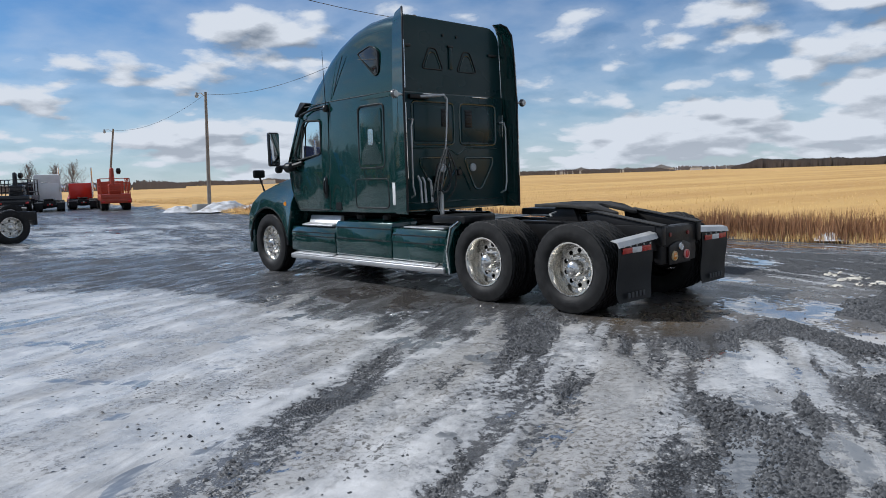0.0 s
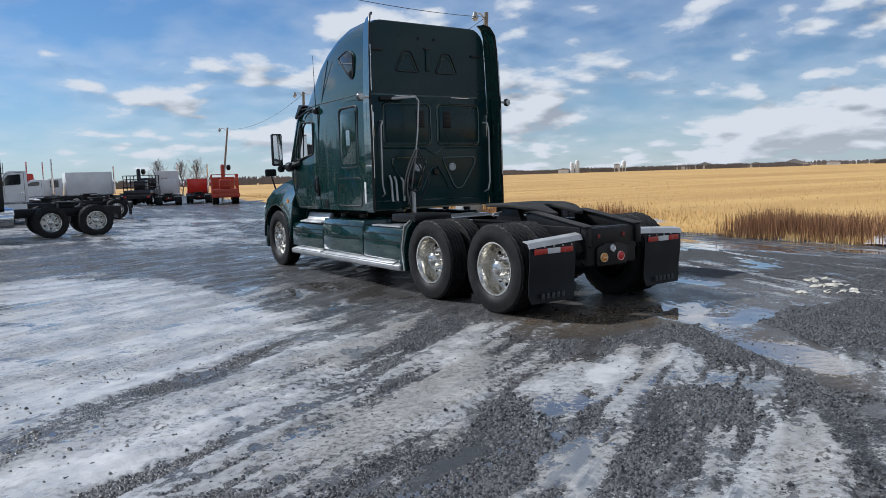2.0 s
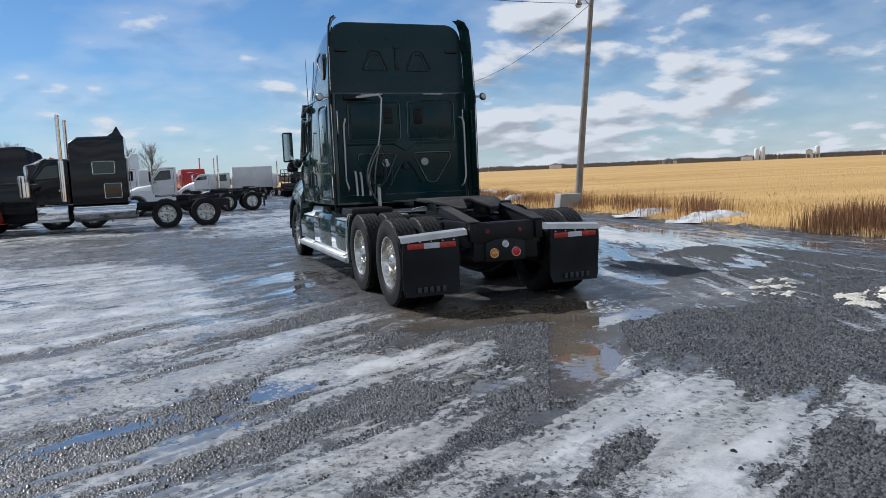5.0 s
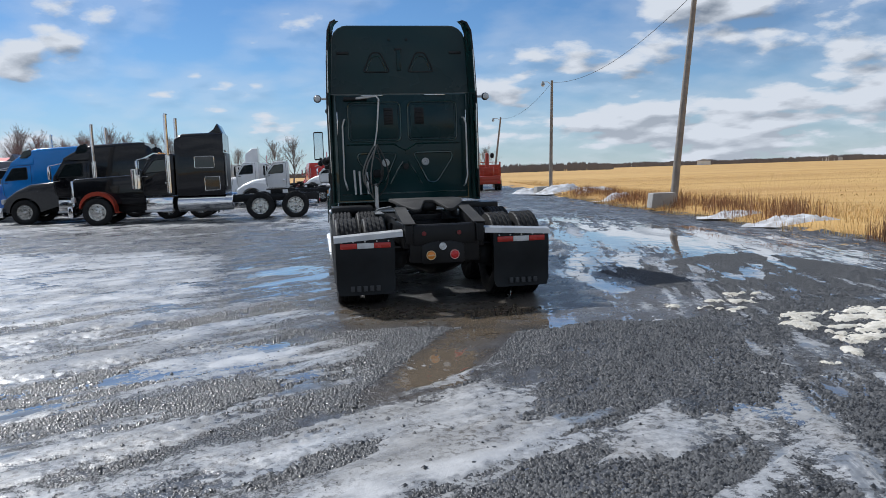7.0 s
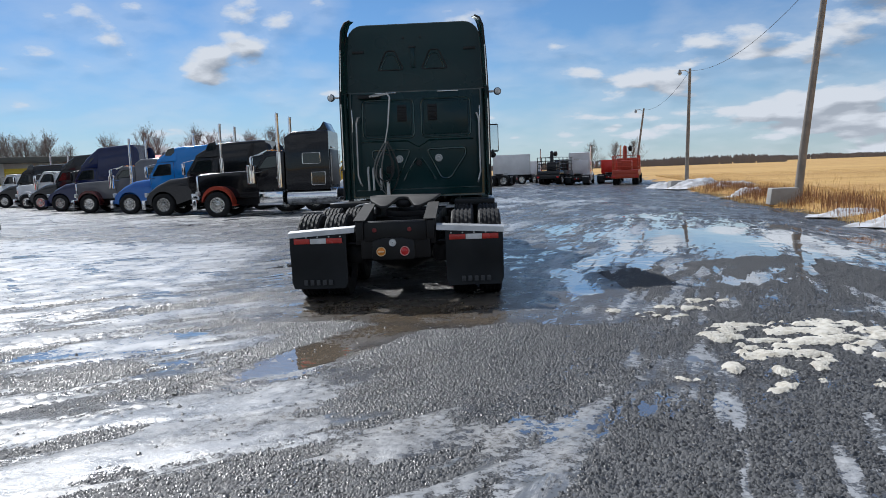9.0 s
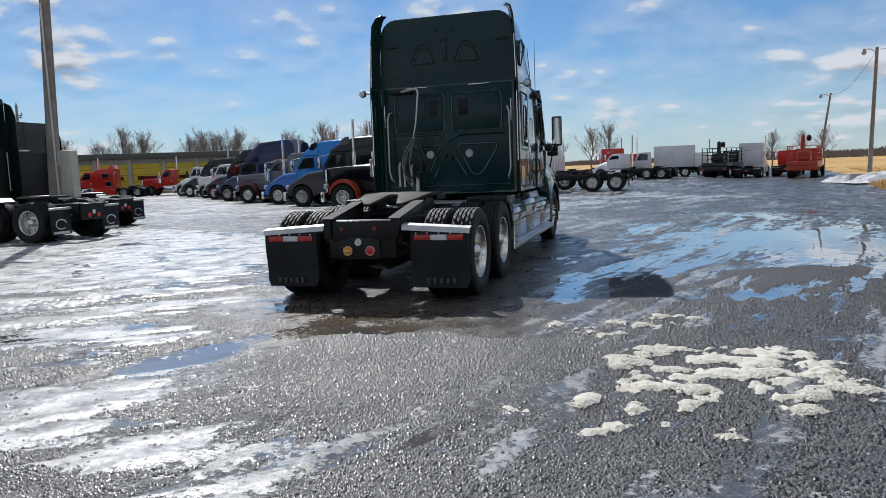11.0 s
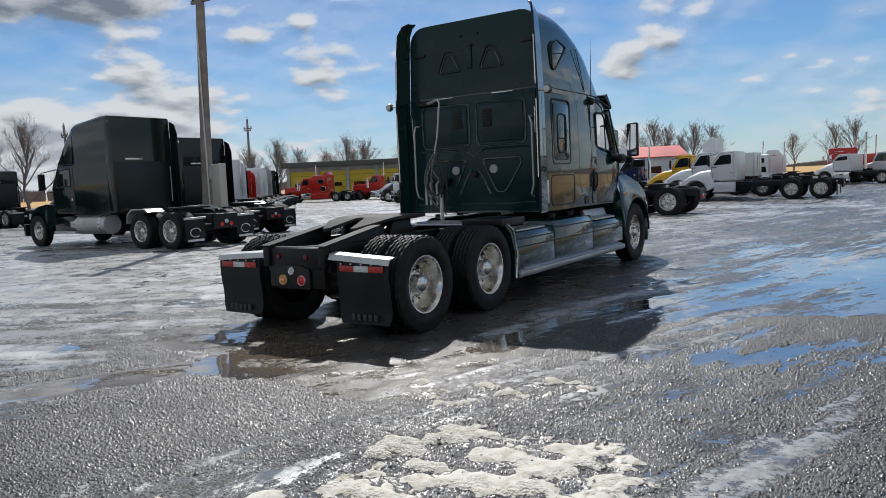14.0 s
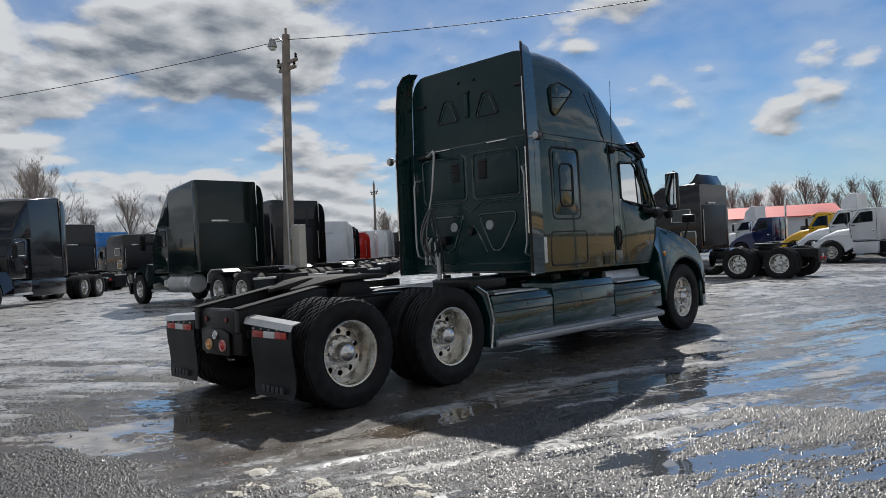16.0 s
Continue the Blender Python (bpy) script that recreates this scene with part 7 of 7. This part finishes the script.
    for k in range(7):
        bm = B()
        xk = -gw + 2 * gw * (k + 0.5) / 7
        box(bm, xk - 0.012, xk + 0.012, front + 0.05, front + 0.065, gz[0] + 0.05, gz[1] - 0.05, 0.0)
        part("grille_bar", bm, SEAM if hood == "long" else CHROME, G)
    for sx in (1, -1):
        bm = B()
        if hood == "long":
            arch = sector(steer, 0.5, 0.60, 12, 185, 16)
            top = [(q, z + (0.13 if 0.12 < i / 16 < 0.95 else 0.10)) for i, (q, z) in enumerate(sector(steer, 0.5, 0.62, 190, 8, 16))]
            prism(bm, arch + [(steer - 0.78, 0.45)] + top, sx * 0.62, sx * 1.16, "x")
        else:
            arch = sector(steer, 0.5, 0.60, 0, 180, 16)
            top = [(c1 - 0.16, 0.72), (c1 - 0.14, 1.30), (steer - 0.3, 1.36), (steer + 0.2, 1.28), (steer + 0.62, 1.08), (front - 0.12, 0.86), (front - 0.12, 0.55)]
            prism(bm, arch + top, sx * 0.55, sx * 1.14, "x")
            for v in bm.verts:
                if abs(v.co.x) > 1.0:
                    v.co.x -= sx * (max(0, v.co.z - 1.05) * 0.5 + max(0, v.co.y - steer - 0.3) * 0.35)
        part("wing", bm, fm, T)
        bm = B()
        box(bm, sx * 0.66, sx * 0.96, front - 0.14, front - 0.02, 0.86, 1.06, 0.04)
        part("headlight", bm, CLEARLENS, T)
        if hood == "long":
            bm = B()
            cyl(bm, "z", 1.28, 2.02, 0.19, (sx * 0.98, c1 + 0.16, 0), 20, 0.03)
            part("air_cleaner", bm, CHROME, T)
    bm = B()
    prism(bm, rounded([(-1.16, front - 0.12), (-1.12, front + 0.06), (-0.8, front + 0.16), (0.8, front + 0.16), (1.12, front + 0.06), (1.16, front - 0.12)], 0.04), 0.32, 0.72, "z", bevel=0.02)
    part("bumper", bm, CHROME if stacks or hood == "long" else pm, T)
    for k in range(stacks):
        sx = (1, -1)[k]
        bm = B()
        sy = c0 + 0.20 if hood == "long" else c0 - 0.16
        tube(bm, [(sx * 1.06, sy, 1.1), (sx * 1.06, sy, 3.95), (sx * 1.06, sy - 0.03, 4.02)], 0.065, 14)
        stc = part("exhaust_pipe", bm, CHROME, T)
        bm = B()
        cyl(bm, "z", 1.1, 2.5, 0.105, (sx * 1.06, sy, 0), 18, 0.02)
        part("heat_shield", bm, CHROME, stc)
    return T


W90 = 90.0     # nose towards -x
# the nearest row, tails towards the open yard
semi(-11.75, 7.5, W90, "dark green high-roof sleeper truck parked with its tail to the yard", 6.92, (4.65, 6.05), "dark_green", sleeper=(2.8, 3.92, True), tank=(3.2, 5.0, STEEL), logo=True)
semi(-14.3, 11.8, W90, "black sleeper truck parked beyond a power pole", 6.9, (4.6, 6.0), "black", sleeper=(2.8, 3.6, True), logo=True)
for cx, cy, c, sh in ((-25.2, 20.7, "white", 3.25), (-29.0, 24.2, "black", 3.15), (-32.2, 27.7, "red", 2.95), (-36.6, 32.2, "white", 3.2), (-40.6, 36.6, "white", 3.4), (-44.6, 40.9, "silver", 3.6), (-48.2, 45.2, "black", 3.5)):
    semi(cx + 2.2, cy - 1.1, W90, c + " sleeper truck in a row, seen from its tail", 6.9, (4.4, 5.8), c, sleeper=(2.2, sh, True), logo=False)
semi(-28.7, 7.5, -136, "dark grey high-roof sleeper truck parked askew by itself", 7.6, (5.1, 6.5), "dark_grey", sleeper=(2.9, 4.3, True))
semi(-35.0, 10.9, 98, "dark grey sleeper truck in the far row", 6.9, (4.4, 5.8), "dark_grey", sleeper=(2.2, 3.8, False))
semi(-43.5, 16.2, 98, "bright blue sleeper truck in the far row", 6.9, (4.4, 5.8), "bright_blue", sleeper=(2.2, 3.7, False))
semi(-37.5, 15.4, 95, "black low sleeper truck in the far row", 6.9, (4.4, 5.8), "black", sleeper=(2.2, 3.3, False))
# the slanting row of noses
semi(-2.0, 20.75, W90, "black long-nosed truck with red wings, flat sleeper and chrome stacks", 7.1, (4.35, 5.55), "black", "long", (2.55, 3.30, False), 2, "orange", None, (2.3, 4.3, CHROME), visor=True, cab_h=2.55, hood_top=1.80, flaps=False)
semi(-6.0, 24.6, W90, "black aerodynamic sleeper truck with chrome trim", 6.9, (4.3, 5.75), "black", "aero", (2.1, 3.25, True), 2, tank=(2.3, 3.9, CHROME))
semi(-9.5, 28.3, W90, "blue truck with a bright blue sleeper", 6.7, (4.2, 5.6), "bright_blue", "aero", (2.1, 3.35, True), 1, hood_paint="blue", fender="blue")
semi(-13.4, 32.1, W90, "grey long-nosed truck with maroon wings", 6.9, (4.2, 5.4), "grey", "long", (2.4, 2.9, False), 2, "maroon", None, (2.2, 4.0, CHROME), visor=True, cab_h=2.5)
semi(-17.2, 35.9, W90, "navy blue high-roof sleeper truck", 6.9, (4.4, 5.9), "navy", "aero", (2.1, 3.9, True), 0)
semi(-20.8, 39.7, W90, "dark sleeper truck in the slanting row", 6.8, (4.3, 5.7), "dark_grey", "aero", (2.1, 3.6, True), 0)
semi(-24.4, 43.5, W90, "white day cab truck in the slanting row", 6.5, (4.2, 5.6), "white", "long", None, 1)
semi(-28.2, 47.3, W90, "black truck in the slanting row", 6.8, (4.3, 5.7), "black", "aero", (2.1, 3.2, True), 1)
semi(-32.0, 51.1, W90, "white truck in the slanting row", 6.5, (4.2, 5.6), "white", "aero", None, 0)
# the second slanting row
semi(1.35, 34.9, W90, "white day cab truck with a bare chassis", 6.0, (3.9, 5.2), "white", "aero", None, 0, cab_h=2.55, hood_top=1.65)
semi(-0.6, 38.6, W90, "white day cab truck with a tall roof deflector", 6.0, (3.9, 5.2), "white", "aero", None, 0, roof=3.45)
semi(-2.8, 42.4, W90, "yellow work truck with a rounded bonnet", 6.0, (3.9, 5.2), "yellow", "aero", None, 0, visor=True)
semi(-7.6, 46.2, W90, "dark blue day cab truck", 6.0, (3.9, 5.2), "navy", "aero", None, 1)
semi(-10.2, 50.0, W90, "white aerodynamic truck with a tall roof deflector", 6.2, (3.9, 5.3), "white", "aero", None, 0, roof=3.6)
# trucks by the garage
for k, (c, hd, sl) in enumerate((("red", "long", (2.3, 2.9, False)), ("red", "long", None), ("black", "long", None), ("white", "aero", None))):
    semi(-46.5 + 6.2 * k, 54.5 + 4.3 * k, W90 + 20, c + " truck standing before the yellow garage doors", 6.6, (4.2, 5.5), c, hd, sl, 1, group="garage trucks")


# ---- distant lorries, van bodies and machines ----
def box_lorry(x, y, rz, length, tall, body, label, cab=True):
    L = thing("box_lorry", (x, y, height(x, y)), rz, label, "lorry", "distant lorries")
    bm = B()
    box(bm, -1.25, 1.25, 0, length, 1.05, tall, 0.03)
    bx = part("box_body", bm, PAINT[body], L)
    for sx in (1, -1):
        bm = B()
        box(bm, sx * 1.22, sx * 1.27, 0.0, length, 1.02, 1.12, 0.01)
        part("side_rail", bm, STEEL, bx)
        bm = B()
        box(bm, sx * 1.20, sx * 1.275, -0.02, 0.06, 1.05, tall, 0.01)
        part("corner_post", bm, STEEL, bx)
        bm = B()
        box(bm, sx * 0.02, sx * 1.18, -0.03, 0.0, 1.12, tall - 0.12, 0.01)
        dr = part("rear_door", bm, PAINT[body], bx)
        bm = B()
        tube(bm, [(sx * 0.35, -0.05, 1.15), (sx * 0.35, -0.05, tall - 0.15)], 0.018)
        part("lock_rod", bm, STEEL, dr)
    for q in (0.9, 2.1):
        for sx in (1, -1):
            wheel(L, sx * 1.05, q, 0.5, True, True)
    bm = B()
    box(bm, -0.5, 0.5, -0.1, length + (2.6 if cab else 0.0), 0.7, 1.04, 0.02)
    part("frame", bm, BLACK, L)
    bm = B()
    box(bm, -1.15, 1.15, -0.12, -0.02, 0.45, 0.62, 0.02)
    part("rear_bumper", bm, BLACK, L)
    if cab:
        bm = B()
        c0 = length + 0.25
        prism(bm, rounded([(c0, 1.0), (c0 + 1.5, 1.0), (c0 + 1.6, 1.8), (c0 + 1.2, 2.6), (c0, 2.65)], 0.08), -1.1, 1.1, "x", bevel=0.04)
        part("cab", bm, PAINT["white"], L)
        bm = B()
        loft(bm, [rring(q, w, 0.7, zt, 0.2, 0.02, w - 0.1) for q, zt, w in ((c0 + 1.4, 1.8, 0.95), (c0 + 2.3, 1.55, 0.85), (c0 + 2.8, 1.2, 0.75))])
        part("bonnet", bm, PAINT["white"], L)
        for sx in (1, -1):
            pane(L, [(c0 + 0.35, 1.85), (c0 + 1.45, 1.85), (c0 + 1.1, 2.45), (c0 + 0.35, 2.45)], sx * 1.1, sx)
            wheel(L, sx * 1.05, c0 + 2.1, 0.5, False, True)
    else:
        for sx in (1, -1):
            bm = B()
            box(bm, sx * 0.8, sx * 0.95, length - 1.6, length - 1.4, 0.02, 1.05, 0.02)
            part("landing_leg", bm, BLACK, L)
    return L


def rig_truck(x, y, rz, col, label, tall):
    """A work truck with a cage of rails and a folded crane, seen from behind."""
    R = thing("rig_truck", (x, y, height(x, y)), rz, label, "work truck", "distant lorries")
    m = PAINT[col]
    bm = B()
    box(bm, -1.2, 1.2, 0, 5.2, 0.85, 1.40, 0.05)
    part("bed", bm, m, R)
    bm = B()
    box(bm, -1.25, 1.25, -0.12, 0.0, 0.62, 1.0, 0.02)
    bp = part("rear_bumper", bm, m, R)
    for sx in (1, -1):
        bm = B()
        box(bm, sx * 0.9, sx * 1.15, -0.15, -0.12, 0.70, 0.85, 0.01)
        part("tail_lamp", bm, REDLENS, bp)
    for sx in (1, -1):
        for q in (0.1, 1.4, 2.8, 4.2):
            bm = B()
            tube(bm, [(sx * 1.15, q, 1.38), (sx * 1.15, q, 2.75)], 0.045, 6)
            part("cage_post", bm, m, R)
        for z in (1.70, 2.1, 2.4, 2.75):
            bm = B()
            tube(bm, [(sx * 1.15, 0.1, z), (sx * 1.15, 4.9, z)], 0.03, 6)
            part("cage_rail", bm, m, R)
    for z in (1.70, 2.1, 2.4, 2.75):
        bm = B()
        tube(bm, [(-1.15, 0.1, z), (1.15, 0.1, z)], 0.03, 6)
        part("cage_rail", bm, m, R)
    bm = B()
    box(bm, -0.45, 0.55, 0.9, 2.6, 1.38, 2.3, 0.08)
    part("engine_housing", bm, m, R)
    bm = B()
    tube(bm, [(-0.1, 1.6, 1.4), (-0.1, 1.6, tall - 0.1), (-0.05, 1.6, tall)], [0.22, 0.18, 0.10], 8)
    cr = part("crane_boom", bm, m, R)
    bm = B()
    lathe(bm, [(-0.2, 0.10), (-0.12, 0.26), (0.12, 0.26), (0.2, 0.10)], "x", 14, (0.42, 1.2, tall - 0.30))
    part("hose_reel", bm, BLACK, cr)
    bm = B()
    prism(bm, rounded([(5.4, 0.95), (6.9, 0.95), (7.0, 1.8), (6.7, 2.55), (5.4, 2.55)], 0.08), -1.1, 1.1, "x", bevel=0.04)
    part("cab", bm, m, R)
    for q, d in ((1.0, True), (2.3, True), (7.3, False)):
        for sx in (1, -1):
            wheel(R, sx * 1.06, q, 0.5, d, True)
    bm = B()
    loft(bm, [rring(q, w, 0.6, zt, 0.2, 0.02, w - 0.1) for q, zt, w in ((6.9, 1.8, 0.95), (7.8, 1.5, 0.8), (8.2, 1.2, 0.7))])
    part("bonnet", bm, m, R)
    return R


rig_truck(15.75, 60.0, -16.0, "orange", "orange-red rig truck with a rail cage and folded crane", 3.7)
semi(12.25, 66.4, -14.0, "white high sleeper truck seen from its flat back", 6.9, (4.4, 5.8), "white", "aero", (2.2, 3.35, False), 1, group="far trucks")
rig_truck(9.1, 65.0, -25.0, "dark_grey", "dark work truck with a knuckle crane", 3.4)
box_lorry(7.6, 69.0, 88.0, 3.9, 3.15, "white", "white box lorry standing side-on at the yard's end")
semi(4.6, 58.6, 70, "small white day cab truck at the far end", 5.6, (3.6, 5.0), "white", "aero", None, 1, cab_h=2.35, group="far trucks")
semi(1.7, 66.0, 12, "red day cab truck seen from behind across the yard", 6.3, (3.4, 4.8), "red", "aero", None, 1, cab_h=2.4, group="far trucks")
semi(0.1, 63.0, 8, "red sleeper truck seen from behind across the yard", 6.9, (4.4, 5.8), "red", "aero", (2.2, 2.95, False), 1, group="far trucks")
semi(-3.4, 64.0, 66, "blue and white sleeper truck far across the yard", 6.3, (4.0, 5.4), "white", "long", (2.3, 2.75, False), 1, hood_paint="bright_blue", cab_h=2.4, group="far trucks")
semi(16.1, 69.5, -15.0, "small red day cab truck seen from behind", 6.3, (3.0, 4.4), "red", "aero", None, 1, cab_h=2.5, group="far trucks")
semi(10.2, 74.0, 20, "white day cab truck at the yard's end", 6.9, (4.4, 5.8), "white", "aero", None, 1, group="far trucks")
semi(-1.6, 70.0, 80, "white long-nosed truck at the yard's end", 6.6, (4.2, 5.5), "white", "long", None, 1, group="far trucks")
box_lorry(-3.9, 47.3, 90, 4.0, 2.65, "white", "white van body standing behind the day cabs", False)


# ---- garage and sheds ----
YELLOW = surf("yellow_door", (0.62, 0.44, 0.02), 0.5, 0, 0.1, 0.8, 10)
FASCIA = surf("dark_fascia", (0.10, 0.10, 0.085), 0.7, 0, 0.15, 0.5, 6)
STONEW = surf("pale_block_wall", (0.42, 0.40, 0.35), 0.85, 0, 0.15, 0.8, 10)
REDROOF = surf("red_metal_roof", (0.50, 0.07, 0.05), 0.5, 0.1, 0.12, 0.4, 4)


def garage():
    G = thing("garage_building", (-66.0, 64.5, -0.3), 33.7, "long low garage with yellow doors and a dark fascia", "garage")
    n, w, h = 8, 4.0, 4.5
    bm = B()
    box(bm, -0.3, n * w + 0.3, 0.35, 12, 0, h, 0.0)
    part("wall", bm, STONEW, G)
    bm = B()
    box(bm, -0.8, n * w + 0.8, -0.5, 12.5, h, h + 0.7, 0.03)
    part("roof", bm, FASCIA, G)
    for k in range(n):
        bm = B()
        box(bm, k * w + 0.25, k * w + w - 0.25, 0.22, 0.34, 0.05, 3.9, 0.01)
        d = part("garage_door", bm, YELLOW, G)
        for r in range(4):
            bm = B()
            box(bm, k * w + 0.27, k * w + w - 0.27, 0.20, 0.222, 0.9 + 0.8 * r, 0.93 + 0.8 * r, 0.0)
            part("door_joint", bm, SEAM, d)
        bm = B()
        box(bm, k * w + 0.8, k * w + w - 0.8, 0.205, 0.222, 1.85, 2.35, 0.0)
        part("door_window", bm, TINT, d)
        bm = B()
        box(bm, k * w - 0.22, k * w + 0.22, 0.05, 0.34, 0, h, 0.01)
        part("pier", bm, STONEW, G)


def red_shed(x, y, rz, length, h):
    S = thing("red_roofed_shed", (x, y, -0.3), rz, "long white shed with a red metal roof", "shed")
    bm = B()
    box(bm, 0, length, 0, 12, 0, h)
    wl_ = part("wall", bm, WHITEB, S)
    for k in range(int(length / 4)):
        bm = B()
        box(bm, 4 * k + 1.0, 4 * k + 2.6, -0.03, 0.0, 1.6, 2.6, 0.0)
        part("window", bm, TINT, wl_)
    bm = B()
    prism(bm, [(-0.6, h), (6.0, h + 1.7), (12.6, h), (12.6, h + 0.12), (6.0, h + 1.85), (-0.6, h + 0.12)], -0.5, length + 0.5, "x")
    part("roof", bm, REDROOF, S)


garage()
red_shed(-47.0, 92.0, 27, 26, 3.9)
